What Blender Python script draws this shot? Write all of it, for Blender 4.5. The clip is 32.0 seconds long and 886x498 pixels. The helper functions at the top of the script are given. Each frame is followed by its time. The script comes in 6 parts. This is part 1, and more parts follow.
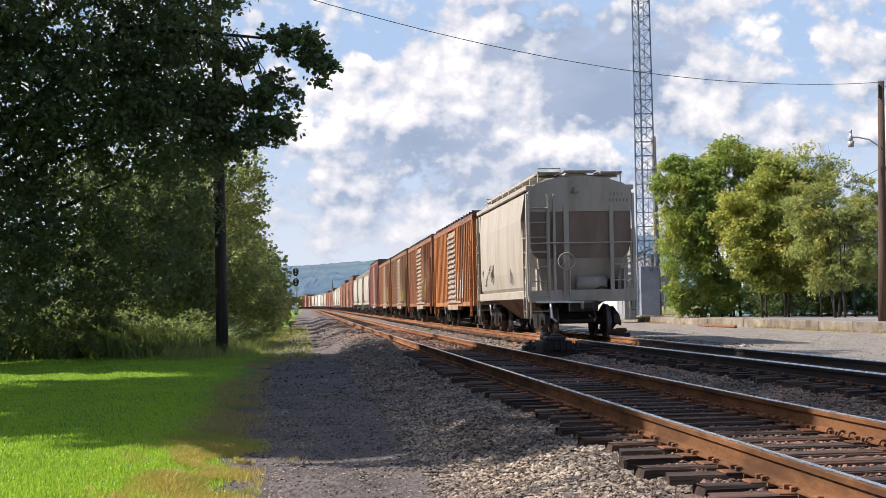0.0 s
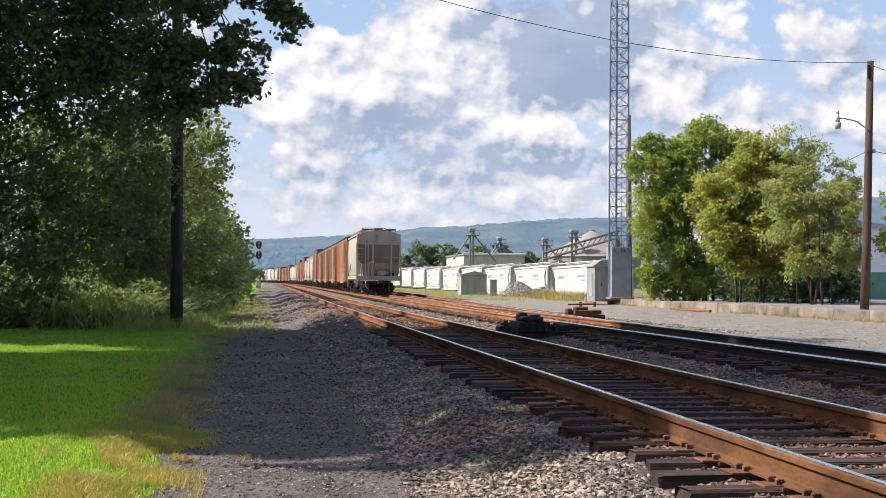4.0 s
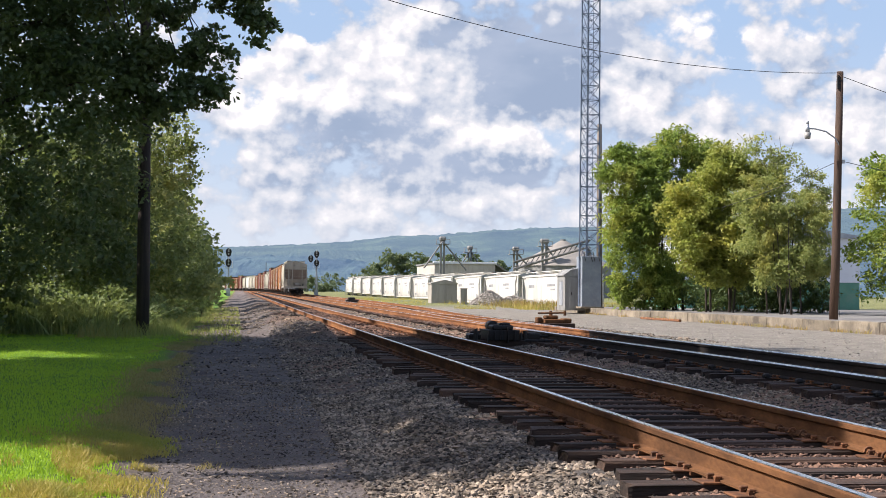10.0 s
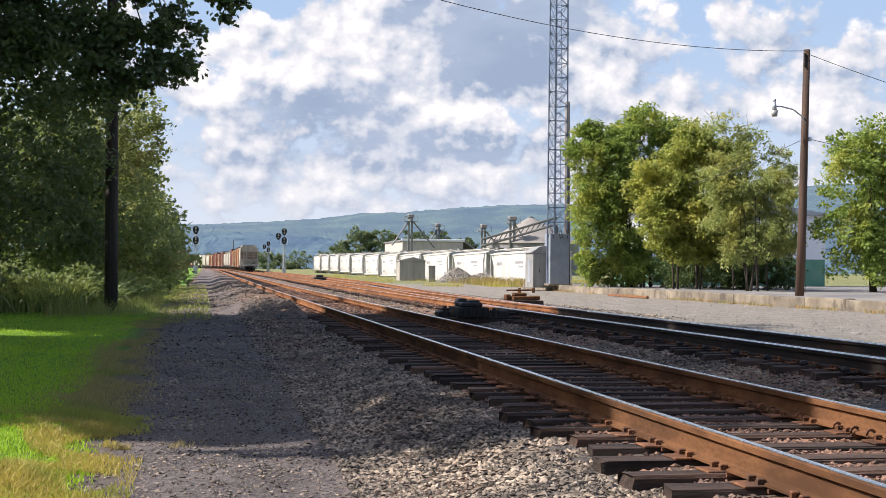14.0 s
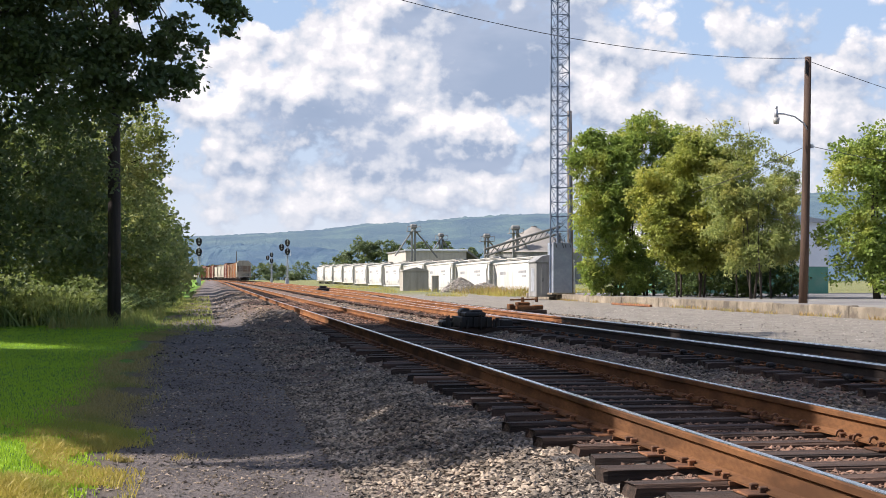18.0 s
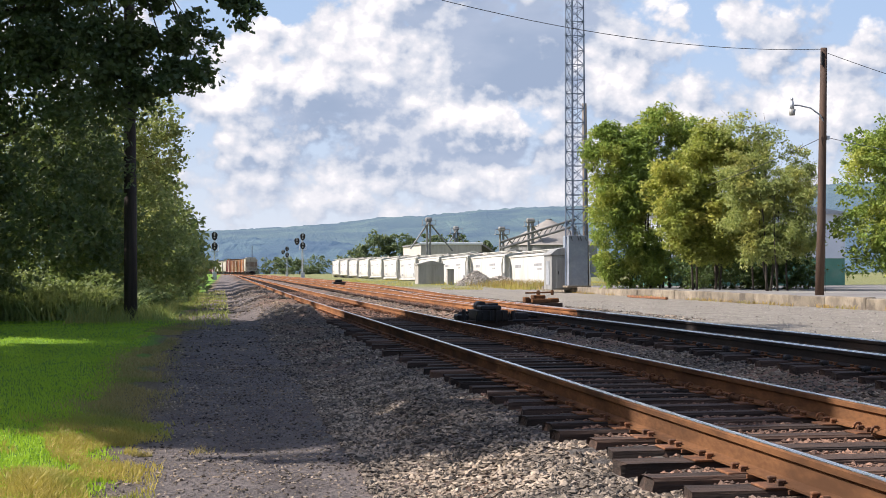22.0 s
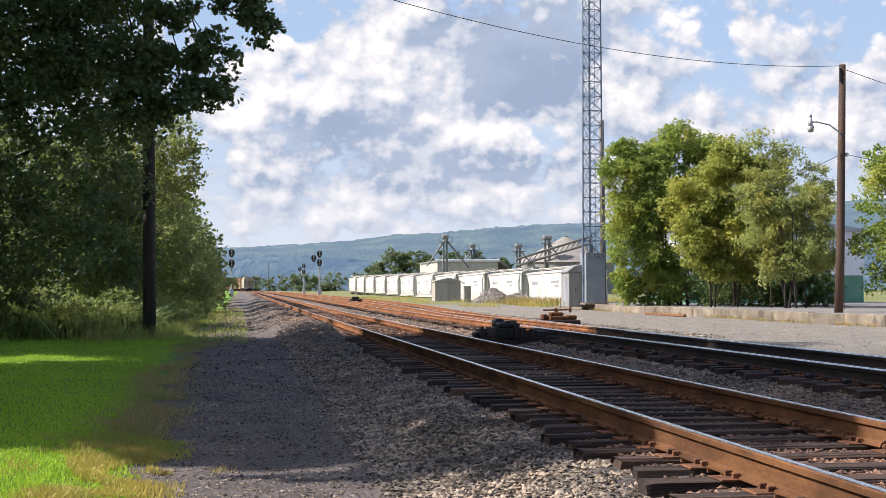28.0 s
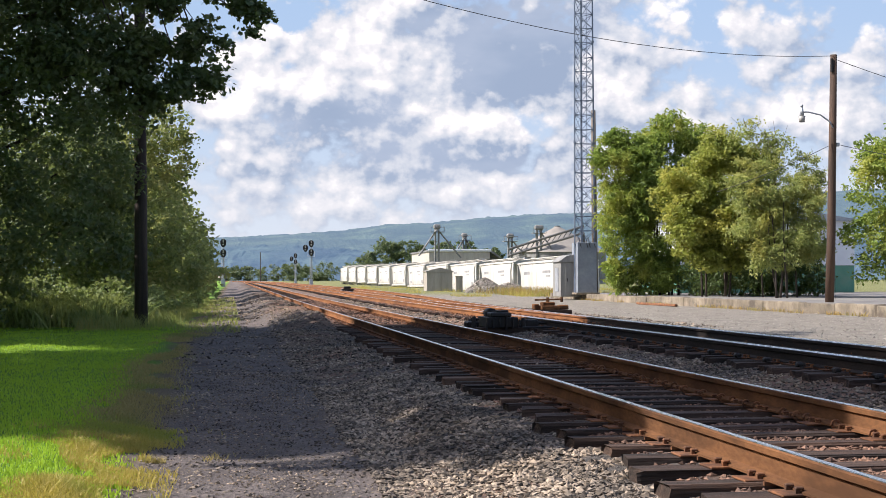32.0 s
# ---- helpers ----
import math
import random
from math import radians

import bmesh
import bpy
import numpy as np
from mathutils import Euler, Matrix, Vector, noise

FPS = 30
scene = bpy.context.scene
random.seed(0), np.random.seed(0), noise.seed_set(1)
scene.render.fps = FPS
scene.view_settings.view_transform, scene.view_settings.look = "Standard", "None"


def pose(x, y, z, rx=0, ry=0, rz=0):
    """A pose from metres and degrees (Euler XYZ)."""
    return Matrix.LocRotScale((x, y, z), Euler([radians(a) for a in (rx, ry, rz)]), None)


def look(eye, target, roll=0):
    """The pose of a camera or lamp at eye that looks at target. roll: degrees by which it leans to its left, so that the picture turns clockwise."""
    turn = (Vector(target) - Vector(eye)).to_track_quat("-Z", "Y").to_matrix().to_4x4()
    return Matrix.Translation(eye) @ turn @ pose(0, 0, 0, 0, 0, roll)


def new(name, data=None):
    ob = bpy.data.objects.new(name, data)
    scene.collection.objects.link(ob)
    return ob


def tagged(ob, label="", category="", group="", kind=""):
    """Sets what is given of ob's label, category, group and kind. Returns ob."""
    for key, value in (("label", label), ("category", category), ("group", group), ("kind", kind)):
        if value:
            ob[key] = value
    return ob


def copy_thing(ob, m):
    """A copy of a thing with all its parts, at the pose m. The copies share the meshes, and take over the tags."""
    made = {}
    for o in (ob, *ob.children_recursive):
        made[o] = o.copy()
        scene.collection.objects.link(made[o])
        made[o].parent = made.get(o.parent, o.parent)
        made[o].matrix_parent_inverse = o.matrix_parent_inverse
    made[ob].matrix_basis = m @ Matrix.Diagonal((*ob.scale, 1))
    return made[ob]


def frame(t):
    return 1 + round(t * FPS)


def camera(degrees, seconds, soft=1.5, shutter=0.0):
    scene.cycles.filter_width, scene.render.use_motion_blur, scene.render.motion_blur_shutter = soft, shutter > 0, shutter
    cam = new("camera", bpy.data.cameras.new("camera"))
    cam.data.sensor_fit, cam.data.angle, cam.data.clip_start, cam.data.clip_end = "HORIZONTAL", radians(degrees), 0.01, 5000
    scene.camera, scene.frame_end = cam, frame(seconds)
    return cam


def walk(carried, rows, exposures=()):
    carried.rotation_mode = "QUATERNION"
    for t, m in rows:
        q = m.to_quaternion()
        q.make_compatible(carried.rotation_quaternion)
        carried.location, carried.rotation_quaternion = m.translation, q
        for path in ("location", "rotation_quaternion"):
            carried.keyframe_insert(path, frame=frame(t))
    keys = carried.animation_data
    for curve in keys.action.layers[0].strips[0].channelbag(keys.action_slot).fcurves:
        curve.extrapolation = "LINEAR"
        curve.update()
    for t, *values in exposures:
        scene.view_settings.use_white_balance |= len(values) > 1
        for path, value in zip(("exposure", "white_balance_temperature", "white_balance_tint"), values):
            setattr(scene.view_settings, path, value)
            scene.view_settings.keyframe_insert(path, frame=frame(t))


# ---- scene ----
# camera: seconds, eye, yaw to the left, tilt, roll
cam = camera(35.5, 32.0, soft=0.6)
PATH = [
    (0.0, -0.060, -2.300, 1.400, -5.720, 2.360, -1.1),
    (0.5, -0.025, -1.300, 1.365, -5.56, 2.10, -0.7),
    (1.0, -0.010, -0.200, 1.360, -5.20, 1.72, -0.45),
    (1.5, -0.027, -0.076, 1.378, -3.516, 1.644, -0.407),
    (2.0, -0.017, -0.094, 1.377, -4.593, 1.627, -0.053),
    (2.5, 0.017, -0.127, 1.375, -4.729, 1.553, -0.389),
    (3.0, 0.077, -0.138, 1.370, -5.022, 1.536, -0.016),
    (3.5, 0.062, -0.195, 1.369, -5.559, 1.508, 0.922),
    (4.0, -0.021, -0.174, 1.364, -7.192, 1.426, 0.361),
    (4.5, -0.137, -0.129, 1.355, -8.177, 1.381, 0.530),
    (6.5, -0.208, 0.036, 1.331, -8.389, 2.416, -0.189),
    (7.0, -0.218, 0.047, 1.334, -8.731, 2.498, 0.335),
    (7.5, -0.197, 0.084, 1.322, -8.789, 2.236, 0.373),
    (8.0, -0.190, 0.094, 1.322, -8.735, 2.110, 0.291),
    (8.5, -0.162, 0.091, 1.321, -8.717, 1.976, 0.044),
    (9.0, -0.103, 0.072, 1.330, -8.811, 1.860, 0.049),
    (9.5, -0.018, 0.062, 1.345, -8.372, 1.787, 0.403),
    (10.0, 0.034, 0.028, 1.339, -8.398, 1.802, 0.621),
    (10.5, 0.043, 0.040, 1.345, -8.245, 1.723, 0.276),
    (11.0, 0.028, 0.006, 1.341, -7.893, 1.682, -0.142),
    (11.5, 0.011, 0.003, 1.340, -8.189, 1.282, 0.036),
    (12.0, 0.003, 0.003, 1.337, -8.524, 1.226, 0.231),
    (12.5, 0.000, 0.007, 1.341, -9.422, 1.171, 0.622),
    (13.0, -0.002, -0.003, 1.337, -9.730, 1.106, 0.530),
    (13.5, -0.008, -0.007, 1.340, -9.723, 0.956, 0.505),
    (14.0, -0.006, 0.007, 1.341, -9.742, 0.878, 0.536),
    (14.5, -0.003, 0.015, 1.343, -9.709, 0.772, 0.501),
    (16.5, -0.001, -0.000, 1.345, -9.613, 1.066, 0.634),
    (17.0, 0.001, -0.008, 1.347, -9.600, 1.105, 0.466),
    (17.5, 0.005, 0.004, 1.344, -9.578, 1.170, 0.201),
    (18.0, 0.008, -0.001, 1.344, -9.604, 1.285, 0.095),
    (18.5, 0.007, 0.004, 1.346, -9.577, 1.282, 0.135),
    (19.0, 0.005, 0.013, 1.348, -9.506, 1.424, 0.139),
    (19.5, 0.003, 0.009, 1.345, -9.485, 1.482, 0.058),
    (20.0, 0.003, -0.002, 1.346, -9.361, 1.431, -0.018),
    (20.5, 0.002, -0.000, 1.346, -9.256, 1.239, 0.029),
    (21.0, 0.000, 0.000, 1.345, -9.184, 1.170, 0.000),
    (21.5, 0.003, 0.002, 1.345, -9.085, 1.068, -0.141),
    (22.0, -0.001, -0.006, 1.348, -8.979, 1.007, -0.136),
    (22.5, -0.002, -0.002, 1.347, -8.941, 0.996, -0.003),
    (23.0, -0.004, 0.003, 1.347, -8.871, 0.994, 0.022),
    (23.5, -0.002, 0.006, 1.345, -8.958, 0.994, 0.056),
    (24.0, -0.001, 0.016, 1.347, -9.053, 1.029, -0.005),
    (24.5, -0.004, 0.014, 1.346, -9.033, 1.047, 0.174),
    (25.0, -0.003, 0.020, 1.347, -9.142, 1.020, 0.034),
    (25.5, -0.002, 0.045, 1.351, -8.429, 1.348, -0.518),
    (27.5, -0.053, 0.029, 1.352, -8.442, 1.696, 0.040),
    (28.0, -0.039, 0.037, 1.354, -8.302, 1.713, -0.124),
    (28.5, -0.025, 0.051, 1.349, -7.841, 1.534, -0.130),
    (29.0, -0.025, 0.047, 1.354, -7.662, 1.468, -0.193),
    (29.5, -0.032, 0.027, 1.350, -7.659, 1.431, -0.190),
    (30.0, -0.030, 0.028, 1.348, -7.705, 1.388, -0.375),
    (30.5, -0.031, 0.030, 1.350, -7.663, 1.280, -0.541),
    (31.0, -0.029, 0.048, 1.347, -7.834, 1.200, -0.338),
    (31.5, -0.038, 0.024, 1.350, -7.951, 1.133, -0.293),
    (32.0, -0.043, 0.003, 1.347, -8.641, 1.295, -0.117),
]


def eye_pose(x, y, z, yaw, pitch, roll):
    a, b = radians(yaw), radians(pitch)
    way = Vector((-math.sin(a) * math.cos(b), math.cos(a) * math.cos(b), math.sin(b)))
    return look((x, y, z), Vector((x, y, z)) + way, roll)


walk(cam, [(row[0], eye_pose(*row[1:])) for row in PATH])
scene.view_settings.exposure = 0.78
scene.view_settings.use_white_balance = True
scene.view_settings.white_balance_tint = 15.0

# ---- light: sun from the left and ahead, half-cloudy sky
SUN_EL, SUN_AZ = 42.0, -87.0     # azimuth from +y towards +x
world = bpy.data.worlds.new("world")
scene.world = world
world.use_nodes = True
wn = world.node_tree
sky = wn.nodes.new("ShaderNodeTexSky")
sky.sky_type, sky.sun_disc = "NISHITA", False
sky.sun_elevation, sky.sun_rotation = radians(SUN_EL), radians(SUN_AZ)
sky.air_density, sky.dust_density = 1.0, 2.0
wn.links.new(sky.outputs[0], wn.nodes["Background"].inputs[0])
wn.nodes["Background"].inputs[1].default_value = 0.118
sun = new("sun", bpy.data.lights.new("sun", "SUN"))
sun.data.energy, sun.data.angle, sun.data.color = 5.0, radians(0.5), (1.0, 0.95, 0.87)
a, e = radians(SUN_AZ), radians(SUN_EL)
sun.matrix_world = look(Vector((math.sin(a) * math.cos(e), math.cos(a) * math.cos(e), math.sin(e))) * 60, (0, 0, 0))


# ---- materials
def rgb(c):
    return (c[0], c[1], c[2], 1.0)


def node(tree, kind, **values):
    n = tree.nodes.new(kind)
    for key, v in values.items():
        n.inputs[key].default_value = v
    return n


def mix_colour(tree, factor, a, b, blend="MIX"):
    m = tree.nodes.new("ShaderNodeMix")
    m.data_type, m.blend_type = "RGBA", blend
    for slot, v in ((0, factor), (6, a), (7, b)):
        if hasattr(v, "is_output"):
            tree.links.new(v, m.inputs[slot])
        else:
            m.inputs[slot].default_value = v if slot == 0 else rgb(v)
    return m.outputs[2]


def ramp(tree, value, lo, hi):
    m = tree.nodes.new("ShaderNodeMapRange")
    m.interpolation_type = "SMOOTHSTEP"
    tree.links.new(value, m.inputs[0])
    m.inputs[1].default_value, m.inputs[2].default_value = lo, hi
    return m.outputs[0]


def math_node(tree, op, a, b=0.0):
    m = tree.nodes.new("ShaderNodeMath")
    m.operation = op
    for slot, v in ((0, a), (1, b)):
        if hasattr(v, "is_output"):
            tree.links.new(v, m.inputs[slot])
        else:
            m.inputs[slot].default_value = v
    return m.outputs[0]


def noise_at(tree, vec, scale, detail=5.0, rough=0.6, stretch=(1, 1, 1)):
    mp = tree.nodes.new("ShaderNodeMapping")
    mp.inputs["Scale"].default_value = stretch
    tree.links.new(vec, mp.inputs[0])
    n = node(tree, "ShaderNodeTexNoise", Scale=scale, Detail=detail, Roughness=rough)
    tree.links.new(mp.outputs[0], n.inputs["Vector"])
    return n.outputs[0]


def mat(name, light, dark, scale=2.0, fine=30.0, rough=0.8, metal=0.0, bump=0.3, depth=0.01, stain=None, stain_scale=0.6,
        stain_amount=0.6, stretch=(1, 1, 1), spread=0.15, pick="", spec=0.4):
    """A surface with coarse and fine variation, stains and fine relief. pick: 'object' or 'island' varies it from piece to piece."""
    m = bpy.data.materials.new(name)
    m.use_nodes = True
    t = m.node_tree
    bsdf = t.nodes["Principled BSDF"]
    vec = t.nodes.new("ShaderNodeTexCoord").outputs["Object"]
    rand = None
    if pick == "object":
        rand = t.nodes.new("ShaderNodeObjectInfo").outputs["Random"]
        add = t.nodes.new("ShaderNodeVectorMath")
        add.operation = "ADD"
        t.links.new(vec, add.inputs[0])
        t.links.new(math_node(t, "MULTIPLY", rand, 37.0), add.inputs[1])
        vec = add.outputs[0]
    elif pick == "island":
        rand = t.nodes.new("ShaderNodeNewGeometry").outputs["Random Per Island"]
    coarse, small = noise_at(t, vec, scale, 4, 0.6, stretch), noise_at(t, vec, fine, 6, 0.65, stretch)
    col = mix_colour(t, ramp(t, coarse, 0.32, 0.68), light, dark)
    col = mix_colour(t, math_node(t, "MULTIPLY", ramp(t, small, 0.35, 0.7), 0.45), col, dark)
    if stain:
        col = mix_colour(t, math_node(t, "MULTIPLY", ramp(t, noise_at(t, vec, stain_scale, 7, 0.7, stretch), 0.48, 0.66), stain_amount), col, stain)
    if rand is not None:
        hsv = node(t, "ShaderNodeHueSaturation")
        t.links.new(col, hsv.inputs["Color"])
        t.links.new(math_node(t, "ADD", math_node(t, "MULTIPLY", rand, 2 * spread), 1.0 - spread), hsv.inputs["Value"])
        col = hsv.outputs[0]
    t.links.new(col, bsdf.inputs["Base Color"])
    t.links.new(math_node(t, "ADD", math_node(t, "MULTIPLY", small, 0.3), rough - 0.15), bsdf.inputs["Roughness"])
    bsdf.inputs["Metallic"].default_value, bsdf.inputs["Specular IOR Level"].default_value = metal, spec
    if bump:
        b = node(t, "ShaderNodeBump", Strength=bump, Distance=depth)
        t.links.new(small, b.inputs["Height"])
        t.links.new(b.outputs[0], bsdf.inputs["Normal"])
    return m


def leaf_mat(name, a, b, c, through_light=0.35):
    """Leaves: three greens picked leaf by leaf, part of the light shining through."""
    m = bpy.data.materials.new(name)
    m.use_nodes = True
    t = m.node_tree
    bsdf, out = t.nodes["Principled BSDF"], t.nodes["Material Output"]
    rand = t.nodes.new("ShaderNodeNewGeometry").outputs["Random Per Island"]
    vec = t.nodes.new("ShaderNodeTexCoord").outputs["Object"]
    col = mix_colour(t, ramp(t, rand, 0.0, 0.9), a, b)
    col = mix_colour(t, ramp(t, noise_at(t, vec, 0.55, 3, 0.6), 0.46, 0.66), col, c)
    t.links.new(col, bsdf.inputs["Base Color"])
    bsdf.inputs["Roughness"].default_value, bsdf.inputs["Specular IOR Level"].default_value = 0.5, 0.35
    tr = t.nodes.new("ShaderNodeBsdfTranslucent")
    t.links.new(mix_colour(t, 0.45, col, (0.22, 0.26, 0.03)), tr.inputs[0])
    mx = t.nodes.new("ShaderNodeMixShader")
    mx.inputs[0].default_value = through_light
    t.links.new(bsdf.outputs[0], mx.inputs[1])
    t.links.new(tr.outputs[0], mx.inputs[2])
    t.links.new(mx.outputs[0], out.inputs[0])
    return m


RAIL_HEAD = mat("rail_head_polished", (0.86, 0.85, 0.84), (0.68, 0.67, 0.66), 3, 60, 0.27, 1.0, 0.05, 0.002, stretch=(1, 0.1, 1))
RAIL_RUST = mat("rail_rust", (0.175, 0.083, 0.038), (0.066, 0.034, 0.019), 4, 50, 0.92, 0.0, 0.3, 0.004, (0.026, 0.017, 0.013), 0.6, 0.65, stretch=(1, 0.3, 1), spec=0.08)
# rail copies: sun put into the orange one, tree shade into the dark one
RAIL_ORANGE_LIT = mat("rail_orange_rust_lit", (0.27, 0.125, 0.055), (0.15, 0.068, 0.034), 4, 50, 0.92, 0.0, 0.3, 0.004, (0.085, 0.04, 0.024), 0.8, 0.5, stretch=(1, 0.3, 1), spec=0.10)
RAIL_SHADED = mat("shade_dark_switch_rail", (0.034, 0.026, 0.022), (0.016, 0.013, 0.012), 4, 50, 0.75, 0.0, 0.3, 0.004, (0.075, 0.042, 0.026), 1.2, 0.45, stretch=(1, 0.3, 1), spec=0.2)
TIE_WOOD = mat("creosoted_wood", (0.080, 0.048, 0.034), (0.014, 0.010, 0.008), 5, 40, 0.9, 0, 0.9, 0.02, (0.15, 0.085, 0.056), 1.4, 0.75,
               (0.12, 1, 1), 0.3, "object")
PLATE_RUST = mat("plate_rust", (0.24, 0.105, 0.048), (0.085, 0.045, 0.03), 9, 60, 0.88, 0.0, 0.4, 0.004, (0.04, 0.028, 0.022), 3.0, 0.6, pick="object", spread=0.3, spec=0.15)
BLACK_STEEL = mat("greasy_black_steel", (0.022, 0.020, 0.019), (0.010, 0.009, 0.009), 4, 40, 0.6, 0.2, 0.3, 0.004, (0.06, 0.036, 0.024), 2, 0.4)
STONE = mat("ballast_stone", (0.285, 0.228, 0.170), (0.080, 0.068, 0.057), 1.2, 25, 0.95, 0, 0.5, 0.01, (0.25, 0.18, 0.118), 0.5, 0.5, spread=0.85, pick="island")
YARD_STONE = mat("yard_stone", (0.34, 0.31, 0.275), (0.24, 0.215, 0.19), 1.2, 25, 0.95, 0, 0.5, 0.01, spread=0.35, pick="island")
RUST_STONE = mat("rust_dusted_stone", (0.24, 0.135, 0.088), (0.085, 0.052, 0.04), 1.2, 25, 0.95, 0, 0.5, 0.01, (0.12, 0.09, 0.075), 0.5, 0.5, spread=0.6, pick="island")
CONCRETE = mat("weathered_concrete", (0.25, 0.21, 0.155), (0.13, 0.108, 0.08), 1.3, 22, 0.92, 0, 0.6, 0.03, (0.06, 0.05, 0.04), 1.1, 0.8, spread=0.25, pick="object")
PAVING = mat("platform_asphalt", (0.20, 0.19, 0.18), (0.13, 0.125, 0.12), 0.5, 20, 0.92, 0, 0.5, 0.02, (0.27, 0.25, 0.2), 0.3, 0.5)
POLE_WOOD = mat("pole_wood", (0.085, 0.048, 0.030), (0.038, 0.024, 0.018), 2, 30, 0.85, 0, 0.6, 0.012, (0.21, 0.12, 0.065), 0.5, 0.5, (5, 5, 0.35))
DARK_POLE = mat("tarred_pole_wood", (0.06, 0.045, 0.038), (0.026, 0.02, 0.018), 2, 30, 0.85, 0, 0.6, 0.012, stretch=(5, 5, 0.35))
GREY_POLE = mat("weathered_grey_wood", (0.20, 0.17, 0.14), (0.11, 0.09, 0.075), 2, 30, 0.85, 0, 0.6, 0.012, stretch=(5, 5, 0.35))
BARK = mat("bark", (0.075, 0.060, 0.048), (0.032, 0.026, 0.021), 3, 20, 0.9, 0, 0.8, 0.03, stretch=(3, 3, 0.6))
GALV = mat("galvanised_steel", (0.42, 0.44, 0.47), (0.30, 0.32, 0.35), 2, 30, 0.5, 0.55, 0.1, 0.004, (0.22, 0.23, 0.25), 1.0, 0.4)
WORKS_STEEL = mat("weathered_works_steel", (0.25, 0.25, 0.245), (0.16, 0.16, 0.16), 1.2, 20, 0.6, 0.2, 0.1, 0.004, (0.12, 0.11, 0.10), 0.6, 0.5)
DARK_WORKS = mat("dark_conveyor_steel", (0.13, 0.13, 0.13), (0.08, 0.08, 0.08), 1.2, 20, 0.6, 0.2, 0.1, 0.004)
GALV_PANEL = mat("galvanised_panel", (0.33, 0.37, 0.43), (0.25, 0.28, 0.33), 1.2, 18, 0.45, 0.4, 0.1, 0.004, (0.40, 0.43, 0.47), 1.5, 0.5)
GREY_CABINET = mat("grey_cabinet_paint", (0.33, 0.33, 0.32), (0.25, 0.25, 0.24), 1, 14, 0.55, 0.1, 0.1, 0.004, (0.30, 0.28, 0.25), 0.7, 0.5)
WIRE = mat("cable_black", (0.05, 0.05, 0.05), (0.03, 0.03, 0.03), 3, 20, 0.6)
HOPPER_PAINT = mat("hopper_beige_paint", (0.36, 0.325, 0.275), (0.29, 0.26, 0.215), 0.7, 9, 0.55, 0, 0.1, 0.006, (0.21, 0.165, 0.125), 0.9, 0.5, (2, 2, 0.3))
HOPPER_DUST = mat("hopper_dirty_band", (0.20, 0.145, 0.112), (0.16, 0.115, 0.088), 1.0, 12, 0.8, 0, 0.1, 0.006, (0.25, 0.20, 0.16), 0.9, 0.45, (2, 2, 0.25))
BOX_ORANGE = mat("boxcar_orange", (0.43, 0.185, 0.055), (0.29, 0.11, 0.036), 0.8, 9, 0.65, 0, 0.15, 0.006, (0.055, 0.026, 0.018), 0.7, 0.95, (5, 5, 0.10))
BOX_RUST = mat("boxcar_rust", (0.30, 0.125, 0.050), (0.19, 0.072, 0.034), 0.8, 9, 0.7, 0, 0.15, 0.006, (0.050, 0.027, 0.020), 0.7, 0.95, (5, 5, 0.10))
BOX_BROWN = mat("boxcar_brown", (0.25, 0.125, 0.048), (0.15, 0.072, 0.034), 0.8, 9, 0.7, 0, 0.15, 0.006, (0.055, 0.032, 0.022), 0.7, 0.95, (5, 5, 0.10))
BOX_RED = mat("boxcar_red", (0.22, 0.060, 0.045), (0.14, 0.040, 0.032), 0.8, 9, 0.65, 0, 0.15, 0.006, (0.065, 0.032, 0.028), 0.7, 0.95, (5, 5, 0.10))
CAR_ROOF = mat("dull_rusty_car_roof", (0.16, 0.09, 0.06), (0.08, 0.05, 0.038), 1.2, 12, 0.8, 0, 0.2, 0.006, (0.24, 0.13, 0.07), 0.6, 0.5)
DOOR_GREY = mat("weathered_door_grey", (0.33, 0.28, 0.23), (0.20, 0.15, 0.12), 1.2, 12, 0.65, 0.0, 0.15, 0.006, (0.17, 0.075, 0.04), 1.0, 0.75, (3, 3, 0.25))
WHITE_CAR = mat("white_hopper_paint", (0.52, 0.51, 0.48), (0.42, 0.41, 0.375), 0.5, 7, 0.55, 0, 0.1, 0.006, (0.28, 0.24, 0.20), 0.45, 0.55, (2, 2, 0.25))
WHEEL_STEEL = mat("wheel_steel", (0.10, 0.085, 0.075), (0.05, 0.042, 0.038), 3, 30, 0.6, 0.6, 0.2, 0.004)
WHEEL_TREAD = mat("wheel_tread", (0.55, 0.54, 0.53), (0.40, 0.39, 0.38), 3, 30, 0.35, 1.0, 0.05, 0.002)
DECAL = mat("dark_stencil_paint", (0.12, 0.11, 0.10), (0.20, 0.18, 0.17), 8, 60, 0.6)
TAG_BLUE = mat("faded_blue_spray", (0.26, 0.36, 0.42), (0.40, 0.36, 0.30), 2.0, 9, 0.6)
TAG_PALE = mat("faded_yellow_spray", (0.42, 0.36, 0.10), (0.30, 0.25, 0.08), 2.0, 9, 0.6)
LEAF_DARK = leaf_mat("maple_leaf_dark", (0.068, 0.110, 0.060), (0.120, 0.165, 0.082), (0.135, 0.17, 0.07), 0.44)
# darker, less translucent leaf copy, with shade put into its colour
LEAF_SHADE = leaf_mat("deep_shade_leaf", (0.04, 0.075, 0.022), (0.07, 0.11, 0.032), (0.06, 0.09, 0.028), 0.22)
LEAF_FAR = leaf_mat("far_tree_leaf", (0.075, 0.115, 0.065), (0.12, 0.165, 0.085), (0.14, 0.17, 0.09), 0.3)
